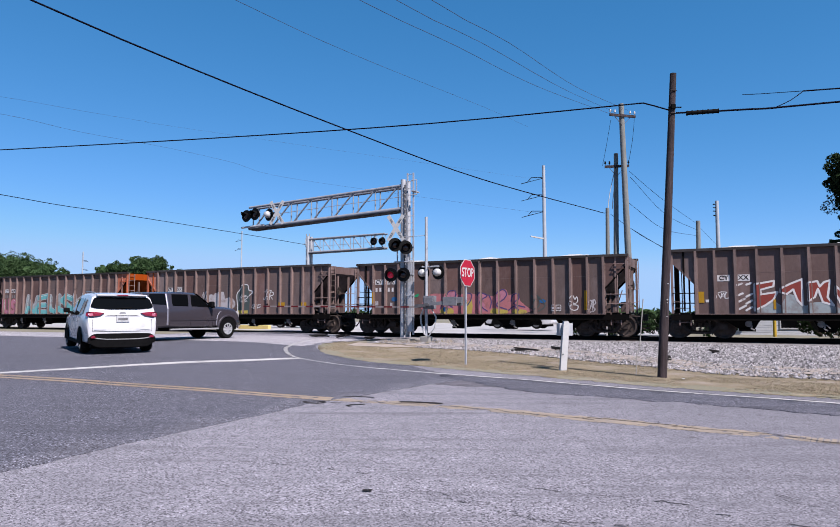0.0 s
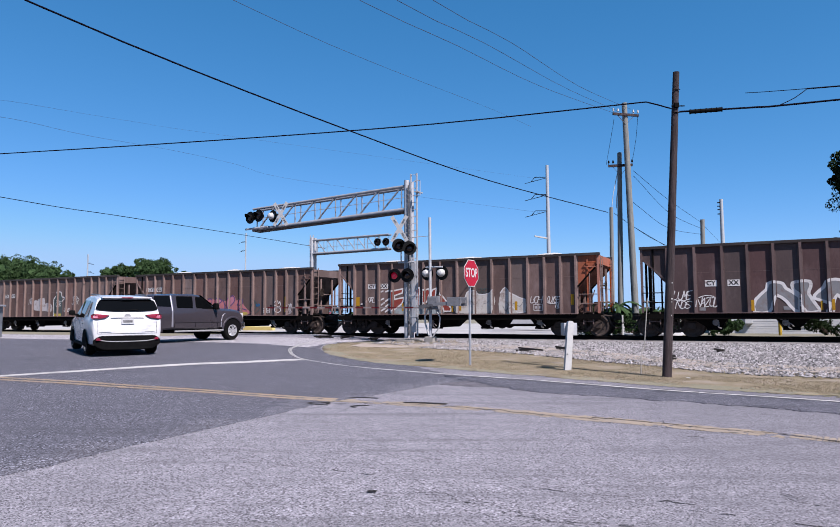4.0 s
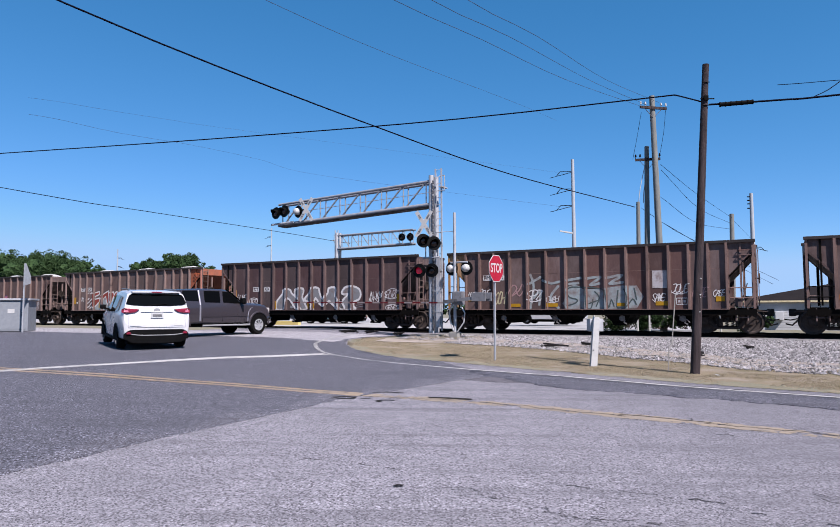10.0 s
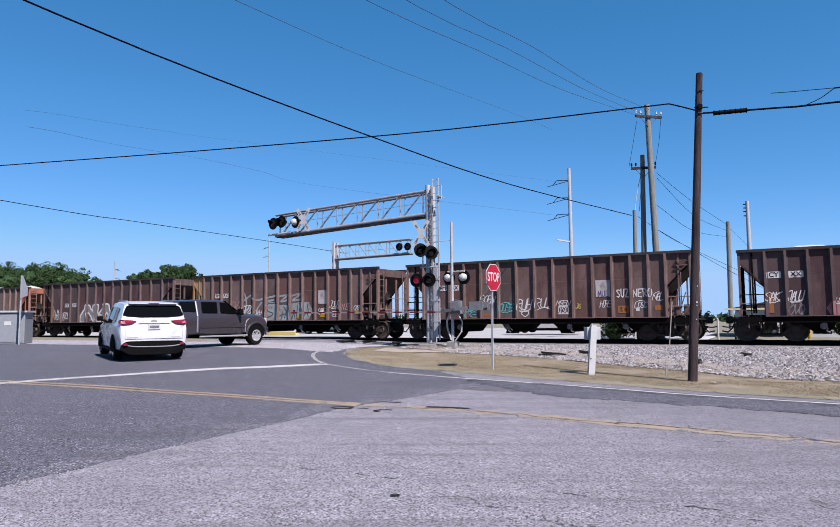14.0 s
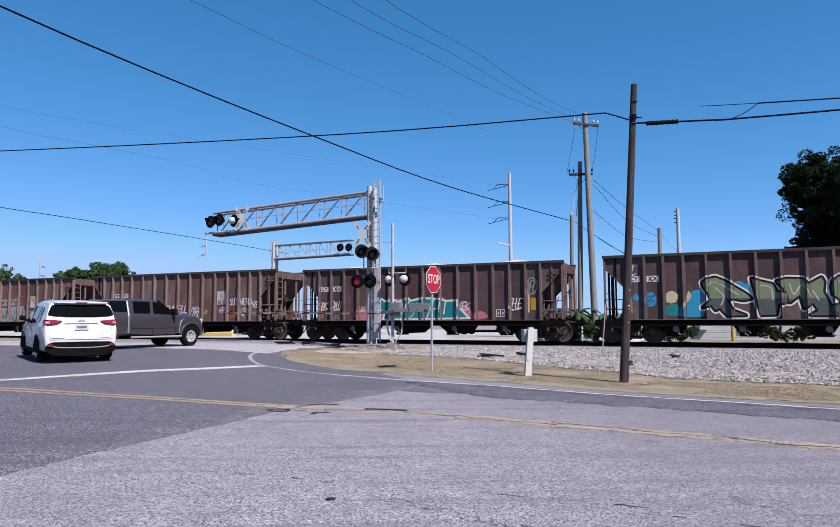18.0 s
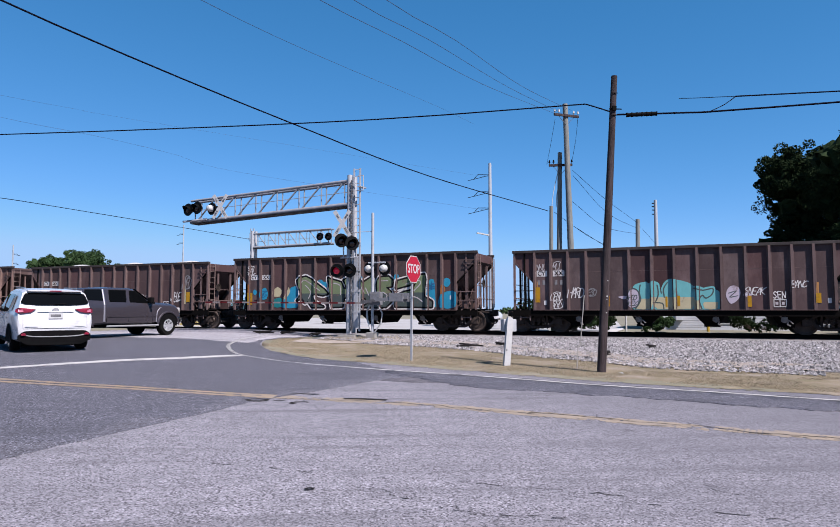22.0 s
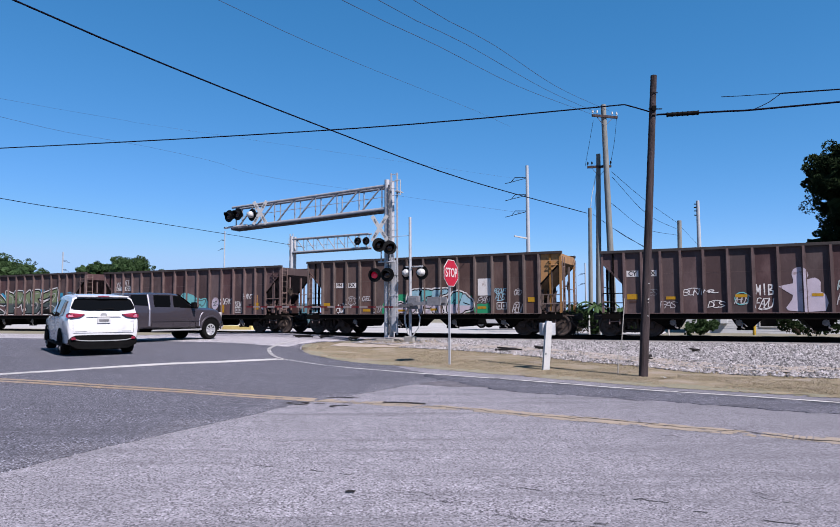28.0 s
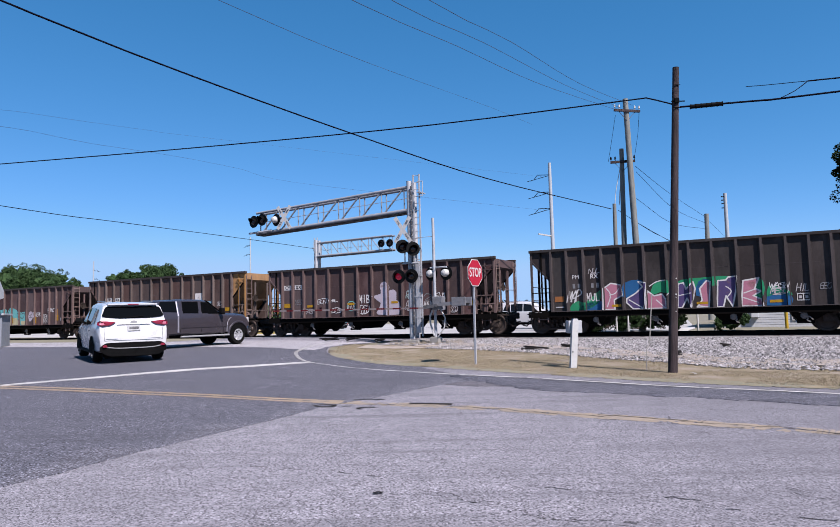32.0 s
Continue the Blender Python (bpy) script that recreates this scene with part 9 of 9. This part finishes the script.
for i, (k, off, r, h) in enumerate(((-7.2, 7, 1.1, 1.7), (-1.1, 9, 0.9, 1.0), (3.6, 9, 1.3, 1.2), (-5.6, 7.5, 0.9, 1.2), (8.5, 10, 1.2, 1.3), (13.5, 10, 1.6, 1.7), (-4.2, 8, 0.8, 1.3), (17, 10, 2, 1.6), (24, 11, 2, 1.8))):
    p = on_track(k, off, 0.40)
    bush(p.x, p.y, p.z, r, h, 7000, LEAF if i % 2 else LEAF_DARK, "ragged green bush beside the railway", 60 + i)


def palm(x, y, z, h, seed):
    rnd = random.Random(seed)
    t = thing("palm", Matrix.Translation((x, y, z)), "small ragged palm behind the railway", "palm", "palms behind the railway")
    bm = B()
    rod(bm, (0, 0, 0), (0, 0, h * 0.55), 0.12, 0.09, seg=8)
    part("trunk", bm, BARK, t)
    for i in range(13):
        a = 6.283 * i / 13 + rnd.uniform(-0.2, 0.2)
        e = rnd.uniform(0.1, 1.2)
        bm = B()
        prev = None
        for s in range(7):
            u = s / 6
            rr = u * h * 0.5
            p = Vector((rr * math.cos(a), rr * math.sin(a), h * 0.55 + h * 0.5 * u * math.sin(e) - h * 0.45 * u * u))
            w = 0.14 * math.sin(math.pi * min(1, u + 0.12)) + 0.01
            sd = Vector((-math.sin(a), math.cos(a), 0)) * w
            cur = [bm.verts.new(p - sd - Vector((0, 0, 0.05))), bm.verts.new(p + Vector((0, 0, 0.03))), bm.verts.new(p + sd - Vector((0, 0, 0.05)))]
            if prev:
                bm.faces.new((prev[0], prev[1], cur[1], cur[0]))
                bm.faces.new((prev[1], prev[2], cur[2], cur[1]))
            prev = cur
        part("frond", bm, LEAF, t)


def far_woods():
    rnd = random.Random(77)
    cs = []
    for i in range(150):
        a = radians(rnd.uniform(-48, 62))
        r = rnd.uniform(150, 210)
        h = rnd.uniform(1.2, 2.6) * (1.3 if noise.noise((a * 6, 0, 0)) > 0.1 else 0.7)
        for _ in range(3):
            cs.append((Vector((r * math.sin(a) + rnd.uniform(-5, 5), r * math.cos(a) + rnd.uniform(-4, 4), h * rnd.uniform(0.5, 1.0))), h))
    tagged(new("far_woods", leaf_cloud(cs, 16000, 0.8, LEAF, rnd)), "low distant line of scrub and trees on the horizon", "woods", "", "stuff")


far_woods()
for i, (k, off, h) in enumerate(((-6.4, 8.0, 2.5), (-7.6, 9.5, 2.3), (-5.2, 9, 2.0))):
    p = on_track(k, off, 0.40)
    palm(p.x, p.y, p.z, h, 90 + i)


# ---- buildings and small things beyond the tracks ----
def house():
    g = thing("house", Matrix.Translation(on_track(-2.2, 14, 0.1)) @ pose(0, 0, 0, 0, 0, math.degrees(TRACK)), "long low pale house with a dark hipped roof", "house")
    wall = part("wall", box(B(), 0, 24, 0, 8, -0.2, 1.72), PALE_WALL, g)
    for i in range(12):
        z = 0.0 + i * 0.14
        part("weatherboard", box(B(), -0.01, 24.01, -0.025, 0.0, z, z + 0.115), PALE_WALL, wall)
    bm = B()
    lo = [bm.verts.new(v) for v in ((-0.5, -0.16, 1.76), (24.6, -0.16, 1.76), (24.6, 8.7, 1.76), (-0.5, 8.7, 1.76))]
    hi = [bm.verts.new(v) for v in ((6.3, 4, 3.1), (18, 4, 3.1))]
    for f in ((lo[0], lo[1], hi[1], hi[0]), (lo[1], lo[2], hi[1]), (lo[2], lo[3], hi[0], hi[1]), (lo[3], lo[0], hi[0])):
        bm.faces.new(f)
    bm.faces.new(lo[::-1])
    part("roof", bm, ROOF_DARK, g)
    bm = B()
    box(bm, -0.55, 24.65, -0.20, -0.15, 1.70, 1.80)
    part("fascia", bm, mat("cream_fascia", (0.6, 0.52, 0.34), fine=15), g)
    for x in (4.0, 9.5, 15.0):
        w = new("window")
        w.parent = g
        part("pane", box(B(), x, x + 0.9, -0.05, -0.03, 0.55, 1.3), GLASS_DARK, w)
        bm = B()
        for a in ((x - 0.06, x, 0.49, 1.36), (x + 0.9, x + 0.96, 0.49, 1.36), (x, x + 0.9, 1.3, 1.36), (x, x + 0.9, 0.49, 0.55)):
            box(bm, a[0], a[1], -0.07, -0.02, a[2], a[3])
        part("window_frame", bm, SIGN_WHITE, w)
    bm = B()
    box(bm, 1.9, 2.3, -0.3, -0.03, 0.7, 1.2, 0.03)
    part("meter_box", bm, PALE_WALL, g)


house()


def small_post(k, off, h, r, material, label, name="bollard", group="posts beyond the railway"):
    b = thing(name, Matrix.Translation(on_track(k, off, 0.38)), label, "post", group)
    bm = B()
    rod(bm, (0, 0, -0.1), (0, 0, h), r, seg=12)
    rod(bm, (0, 0, h), (0, 0, h + r * 0.6), r, r * 0.4, seg=12)
    part("post", bm, material, b, smooth=True)


small_post(1.32, 9.5, 1.0, 0.08, YELLOW_PAINT, "yellow steel bollard beyond the railway")
small_post(8.5, 9.5, 1.0, 0.08, YELLOW_PAINT, "yellow steel bollard beyond the railway")
for k, off in ((-8.6, 6.0), (-8.0, 6.2), (-6.5, 6.5), (-5.9, 6.4), (-2.6, 6.4)):
    small_post(k, off, 0.95, 0.045, SIGN_WHITE, "thin white marker stake", "marker_stake")


def barrier(k, off, l):
    b = thing("barrier", Matrix.Translation(on_track(k, off, 0.42)) @ pose(0, 0, 0, 0, 0, math.degrees(TRACK)), "pale yellow-painted concrete barrier beyond the rails", "barrier", "yellow barriers")
    bm = B()
    box(bm, 0, l, -0.15, 0.15, -0.2, 0.28, 0.03)
    part("block", bm, PALE_YELLOW, b)


barrier(-30.6, 6.0, 2.5)


def relay_cabinet():
    g = thing("relay_cabinet", Matrix.Translation((-21.3, 31.9, 0.42)) @ pose(0, 0, 0, 0, 0, 18), "grey steel railway relay cabinet beside the road", "cabinet")
    bm = B()
    box(bm, -2.3, 0.40, 0, 1.4, 0, 1.53, 0.02)
    part("body", bm, mat("grey_cabinet_paint", (0.185, 0.200, 0.222), (0.155, 0.168, 0.190), 0.5, fine=20, dirt=(0.14, 0.14, 0.14), dirt_amount=0.2), g)
    bm = B()
    box(bm, -2.4, 0.50, -0.1, 1.5, 1.53, 1.62, 0.02)
    part("roof", bm, GALV, g)
    for x in (-2.2, -0.88):
        d = part("door", box(B(), x, x + 1.2, -0.02, 0.0, 0.08, 1.46, 0.004), g.children[0].data.materials[0], g)
        bm = B()
        box(bm, x + 1.02, x + 1.08, -0.06, -0.02, 0.75, 0.98, 0.01)
        part("handle", bm, STEEL_DARK, d)
    patch("notice", [(-0.5, -0.03, 0.9), (-0.2, -0.03, 0.9), (-0.2, -0.03, 1.1), (-0.5, -0.03, 1.1)], SIGN_WHITE, g, 0.006)
    s = thing("road_sign", pose(-20.50, 31.0, 0.42, 0, 0, 95), "thin post with a small sign turned edge-on", "road sign")
    bm = B()
    bar(bm, (0, 0, -0.1), (0, 0, 3.3), 0.07, 0.05)
    part("post", bm, GALV, s)
    bm = B()
    prism(bm, [(-0.1, 2.2), (0.5, 2.35), (0.5, 2.7), (0.05, 3.3), (-0.1, 3.3)], -0.04, -0.03)
    part("plate", bm, GALV, s)


relay_cabinet()


def stick():
    s = thing("reed_stalk", Matrix.Identity(4), "thin dry stalk standing askew in the grass", "stalk")
    bm = B()
    tube(bm, [(5.10, 15.75, 0.0), (5.13, 15.78, 0.5), (5.22, 15.82, 0.62), (5.36, 15.9, 1.8)], 0.012, 6)
    part("stalk", bm, CONCRETE, s)
    p = thing("paper_scrap", pose(5.65, 14.40, 0.03, 4, 6, 20), "crumpled white paper scrap on the verge", "litter")
    bm = B()
    vs = [bm.verts.new((0.05 * (i % 4), 0.05 * (i // 4), random.uniform(0, 0.03))) for i in range(12)]
    for i in range(2):
        for j in range(3):
            a = i * 4 + j
            bm.faces.new((vs[a], vs[a + 1], vs[a + 5], vs[a + 4]))
    bmesh.ops.solidify(bm, geom=bm.faces, thickness=0.004)
    part("sheet", bm, SIGN_WHITE, p)
    for x, y, w, h, a in ((-4.6, 30.2, 0.9, 0.16, -20), (-3.6, 30.5, 0.7, 0.12, -30), (-2.3, 29.9, 0.5, 0.12, 10), (7.05, 19.1, 0.35, 0.14, 30), (4.9, 23.3, 0.6, 0.08, -20), (3.6, 23.0, 0.9, 0.07, -24), (9.4, 21.3, 0.3, 0.07, 5)):
        t = thing("scrap_timber", pose(x, y, gz(x, y) + 0.04, 0, 0, a), "blackened broken timber lying by the rails", "timber", "scrap by the rails")
        for k in range(4):
            bm = B()
            bar(bm, (-w * random.random() * 0.6, random.uniform(-0.1, 0.1), 0.02 + 0.03 * k), (w * random.uniform(0.3, 0.6), random.uniform(-0.1, 0.1), 0.02 + h * random.random()), 0.07, 0.05)
            part("splinter", bm, TAR, t)


stick()


# ---- ground cover ----
def scatter(name, outline, count, maker, material, label, category, seed, dz=0.03):
    rnd = random.Random(seed)
    P = [Vector(p).to_2d() for p in outline]
    xs, ys = [p.x for p in P], [p.y for p in P]

    def inside(x, y):
        c = False
        for i in range(len(P)):
            a, b = P[i], P[i - 1]
            if (a.y > y) != (b.y > y) and x < (b.x - a.x) * (y - a.y) / (b.y - a.y) + a.x:
                c = not c
        return c
    vs, fs = [], []
    k = 0
    while k < count:
        x, y = rnd.uniform(min(xs), max(xs)), rnd.uniform(min(ys), max(ys))
        if inside(x, y):
            k += 1
            maker(vs, fs, Vector((x, y, gz(x, y) + dz)), rnd)
    me = bpy.data.meshes.new(name)
    me.from_pydata(vs, [], fs)
    me.materials.append(material)
    return tagged(new(name, me), label, category, "", "stuff")


def stone(vs, fs, p, rnd):
    s = rnd.uniform(0.018, 0.050) * (1.7 if rnd.random() < 0.03 else 1)
    k = len(vs)
    for d in ((1, 0, 0), (-1, 0, 0), (0, 1, 0), (0, -1, 0), (0, 0, 0.8), (0, 0, -0.6)):
        vs.append(p + Vector([c * s * rnd.uniform(0.6, 1.2) + s * rnd.uniform(-0.3, 0.3) for c in d]))
    for f in ((0, 2, 4), (2, 1, 4), (1, 3, 4), (3, 0, 4), (2, 0, 5), (1, 2, 5), (3, 1, 5), (0, 3, 5)):
        fs.append(tuple(k + i for i in f))


def blade(vs, fs, p, rnd):
    n = noise.noise(p * 0.6) + 0.5 * noise.noise(p * 2.1)
    if n < -0.22:
        return
    for _ in range(4):
        a = rnd.uniform(0, 6.28)
        h = rnd.uniform(0.005, 0.018) * (1 + max(0, n) * 0.8)
        q = p + Vector((rnd.uniform(-0.06, 0.06), rnd.uniform(-0.06, 0.06), -0.01))
        d = Vector((math.cos(a), math.sin(a), 0))
        k = len(vs)
        vs.extend([q - d * 0.006, q + d * 0.006, q + Vector((d.y, -d.x, 0)) * h * rnd.uniform(0.1, 0.8) + Vector((0, 0, h))])
        fs.append((k, k + 1, k + 2))


def island_mat(name, cols, rough=0.95):
    m = bpy.data.materials.new(name)
    m.use_nodes = True
    nt = m.node_tree
    b = nt.nodes["Principled BSDF"]
    g = nt.nodes.new("ShaderNodeNewGeometry")
    r = nt.nodes.new("ShaderNodeValToRGB")
    r.color_ramp.elements[0].color = (*cols[0], 1)
    r.color_ramp.elements[1].color = (*cols[-1], 1)
    for i, c in enumerate(cols[1:-1]):
        e = r.color_ramp.elements.new((i + 1) / (len(cols) - 1))
        e.color = (*c, 1)
    nt.links.new(g.outputs["Random Per Island"], r.inputs[0])
    nt.links.new(r.outputs[0], b.inputs["Base Color"])
    b.inputs["Roughness"].default_value = rough
    return m


STONES = island_mat("crushed_stone", [(0.034, 0.032, 0.033), (0.120, 0.113, 0.117), (0.190, 0.180, 0.186), (0.320, 0.304, 0.312)])
BLADES = island_mat("dry_blades", [(0.132, 0.126, 0.070), (0.212, 0.168, 0.116), (0.250, 0.198, 0.146), (0.165, 0.146, 0.090)])
def crumb(vs, fs, p, rnd):
    """A flat irregular patch of trodden soil, a hand's breadth across."""
    if noise.noise(p * 0.9) + 0.6 * noise.noise(p * 3.1) < rnd.uniform(-0.35, 0.25):
        return
    k, n, r = len(vs), 7, rnd.uniform(0.025, 0.085)
    vs.append(p + Vector((0, 0, 0.006)))
    for i in range(n):
        a = 6.283 * i / n
        q = r * rnd.uniform(0.6, 1.2)
        vs.append(p + Vector((q * math.cos(a), q * math.sin(a), -0.006)))
        fs.append((k, k + 1 + i, k + 1 + (i + 1) % n))


TRODDEN = [(x - 0.55, y - 0.75) for x, y in GRAVEL_EDGE[2:]] + [(-2.9, 26.2), (-2.6, 28.0)] + [(x + 0.35, y + 0.55) for x, y in GRAVEL_EDGE[:1:-1]]
scatter("trodden_soil", TRODDEN, 26000, crumb, SAND, "pale pinkish trodden soil between the grass and the stones", "soil", 9, 0.03)
scatter("edge_soil", [*[(x - 0.16, y - 0.2) for x, y in VERGE_EDGE], *[(x + 0.28, y + 0.34) for x, y in VERGE_EDGE[::-1]]], 5200, crumb, FAR_GROUND, "crumbled brown soil along the edge of the asphalt", "soil", 10, 0.012)
BANK = [(14, 11.8), *GRAVEL_EDGE[:4], *[(x + 0.3, y + 0.55) for x, y in GRAVEL_EDGE[4:]], (-2.0, 28.4), (-0.9, 31), (12, 24.8), (26, 18), (26, 6)]
scatter("bank_soil", [(x - 0.1, y - 0.15) for x, y in GRAVEL_EDGE] + [(x + 0.75, y + 1.15) for x, y in GRAVEL_EDGE[::-1]], 3600, crumb, SAND, "pinkish soil washed over the foot of the stone bank", "soil", 12, 0.055)
scatter("strewn_stones", [(x - 0.65, y - 0.95) for x, y in GRAVEL_EDGE] + [(x + 0.4, y + 0.5) for x, y in GRAVEL_EDGE[::-1]], 6000, stone, STONES, "single grey stones strewn over the trodden soil", "stones", 11, 0.03)
scatter("loose_stones", BANK, 66000, stone, STONES, "loose grey crushed stones heaped along the railway", "stones", 5, 0.03)
scatter("grass_tufts", [(14, 6.9), *[(x + 0.05, y + 0.1) for x, y in VERGE_EDGE], (-3.2, 28.2), (-0.5, 27.4), *[(x + 0.2, y + 0.3) for x, y in GRAVEL_EDGE[::-1]], (14, 11.8)], 60000, blade, BLADES, "short dry grass blades on the verge", "grass", 6, 0.02)


def weed(vs, fs, p, rnd):
    """A tall dry stalk with a few side blades."""
    for _ in range(5):
        a, h = rnd.uniform(0, 6.28), rnd.uniform(0.03, 0.10) * (2.2 if rnd.random() < 0.15 else 1)
        d = Vector((math.cos(a), math.sin(a), 0))
        k = len(vs)
        q = p + d * rnd.uniform(0, 0.08)
        vs.extend([q - d * 0.007, q + d * 0.007, q + Vector((d.y, -d.x, 0)) * h * rnd.uniform(0.1, 0.6) + Vector((0, 0, h))])
        fs.append((k, k + 1, k + 2))


foot = on_track(-13.0, -3.4, 0)
scatter("dry_weeds", [(foot.x + dx, foot.y + dy) for dx, dy in ((-1.2, -0.3), (0.2, -0.9), (1.9, -1.0), (1.8, 0.2), (0.2, 0.6), (-1.1, 0.5))], 380, weed, BLADES, "tall dry weeds round the crossing signal's foot", "weeds", 8, 0.02)


# cracks and tar marks in the street
def tar_mark(pts, w, label="dark tar mark on the asphalt", dz=0.010):
    ribbon("tar_mark", pts, w, dz, TAR, label, "road mark", 0.06, rim=False)


def loop(x, y, r, n=9):
    return [(x + r * 1.2 * math.cos(6.283 * i / n), y + r * 0.9 * math.sin(6.283 * i / n)) for i in range(n + 1)]


tar_mark(loop(-1.72, 10.83, 0.14), 0.07)
tar_mark(loop(-1.0, 10.50, 0.13)[1:7], 0.06)
tar_mark([(-1.45, 10.78), (-1.36, 10.77), (-1.28, 10.80)], 0.045)
tar_mark([(-1.35, 11.55), (-1.1, 11.62), (-0.8, 11.5)], 0.06)
tar_mark([(-0.35, 10.95), (0.0, 10.86), (0.35, 10.72)], 0.12)
tar_mark(loop(-0.44, 5.51, 0.025), 0.03)
rc = random.Random(12)
for x, y, l, a in ((0.9, 5.6, 1.1, -0.4), (1.9, 5.0, 1.2, -0.5), (3.0, 7.9, 0.3, -0.5), (2.2, 9.0, 1.6, -0.55), (4.0, 7.9, 1.5, -0.6), (-1.8, 6.6, 0.5, -0.3), (-0.9, 6.3, 0.4, -0.5), (-0.6, 7.6, 0.25, 0.2), (3.9, 9.6, 0.5, -0.5), (2.3, 10.8, 0.25, -0.4), (-3.4, 11.0, 0.4, -0.1), (1.0, 4.2, 1.4, -0.6), (5.2, 10.1, 0.6, -0.6)):
    u = 0.0
    while u < l:
        pts = []
        for i in range(rc.randint(3, 6)):
            u += rc.uniform(0.02, 0.07)
            pts.append((x + u * math.cos(a) + rc.uniform(-0.025, 0.025), y + u * math.sin(a) + rc.uniform(-0.025, 0.025)))
        tar_mark(pts, rc.uniform(0.006, 0.016), "thin crack in the asphalt", 0.005)
        u += rc.uniform(0.02, 0.2)


# smeared tar along old joints in the lane
rs = random.Random(45)
for line in ([(-0.13, 5.54), (0.07, 5.46), (0.24, 5.28), (0.48, 5.16), (0.66, 4.94), (0.85, 4.79), (1.04, 4.7), (1.33, 4.62)], [(-1.21, 7.52), (-0.95, 7.33), (-0.65, 7.15), (-0.24, 6.86), (0.03, 6.74)], [(1.72, 11.04), (2.2, 10.75), (2.7, 10.6), (3.28, 10.2)], [(2.73, 5.49), (2.87, 5.15), (3.07, 4.85), (3.34, 4.64)], [(4.48, 9.63), (5.31, 8.93), (6.13, 8.35)], [(4.4, 8.67), (5.18, 8.13), (5.83, 7.94)], [(2.25, 10.56), (2.68, 10.54)], [(2.78, 10.92), (4.05, 9.6)], [(5.86, 9.19), (6.26, 8.52)]):
    for (x0, y0), (x1, y1) in zip(line, line[1:]):
        for _ in range(6):
            u, l = rs.random(), rs.uniform(0.02, 0.10)
            d = math.hypot(x1 - x0, y1 - y0)
            x, y = x0 + (x1 - x0) * u + rs.gauss(0, 0.04), y0 + (y1 - y0) * u + rs.gauss(0, 0.05)
            tar_mark([(x, y), (x + l * 0.5 * (x1 - x0) / d, y + l * 0.5 * (y1 - y0) / d + rs.uniform(-0.012, 0.012)), (x + l * (x1 - x0) / d, y + l * (y1 - y0) / d)], rs.uniform(0.003, 0.009), "small smear of tar on the asphalt", 0.005)


rk = random.Random(31)
for a, c in ((-1.5, 0.1), (0.3, 1.3), (1.2, 2.4), (2.3, 3.4), (3.2, 4.3), (4.2, 5.6), (5.5, 7.0), (6.9, 9.0)):
    pts, x, drift = [], a, rk.uniform(-0.06, 0.06)
    while x < c:
        y = lin(x, [-2.06, -0.76, 0.93, 2.32, 3.45, 4.73, 9], [11.4, 11.0, 10.14, 9.22, 8.42, 7.58, 4.6])
        drift = max(-0.12, min(0.12, drift + rk.uniform(-0.06, 0.06)))
        pts.append((x, y + drift))
        if rk.random() < 0.16:
            s = rk.choice((-1, 1))
            tar_mark([pts[-1], (x + rk.uniform(0, 0.10), y + drift + s * rk.uniform(0.05, 0.12)), (x + rk.uniform(0.03, 0.2), y + drift + s * rk.uniform(0.12, 0.24))], 0.006, "thin crack in the asphalt", 0.007)
        x += rk.uniform(0.03, 0.12)
    tar_mark(pts, rk.uniform(0.016, 0.030), "ragged crack along the centre line", 0.007)
# streaks of old sealant along the lane beside the verge
for k in range(9):
    x = rk.uniform(-1.5, 8.0)
    y = lin(x, [-2.06, 0.93, 2.32, 3.45, 4.73, 9], [13.2, 11.8, 10.9, 10.1, 9.2, 6.2]) + rk.uniform(-0.5, 1.3)
    l = rk.uniform(0.25, 0.9)
    tar_mark([(x + l * u / 9, y - l * u / 9 * 0.66 + rk.uniform(-0.035, 0.035)) for u in range(10)], rk.uniform(0.005, 0.011), "thin crack in the asphalt", 0.011)


# ---- the movement ----
def along(t):
    """Where the first wagon's front end stands along the track."""
    return -17.712 - 4.05631 * t - 8.2829e-03 * t * t - 9.5817e-5 * t ** 3


def motions():
    for idx, car in TRAIN:
        rows = []
        for i in range(0, 33):
            p = on_track(along(i) + idx * PITCH, 0, RAIL_Z)
            rows.append((float(i), Matrix.Translation(p) @ Matrix.Rotation(TRACK, 4, "Z")))
        walk(car, rows)
    turns = [(i * 4 / 30, (along(i * 4 / 30) - along(0)) / 0.457) for i in range(241)]
    for w, wx in WHEELS:
        walk(w, [(t, Matrix.Translation((wx, 0, 0.457)) @ Matrix.Rotation(a + 0.7 * wx, 4, "Y")) for t, a in turns])


motions()
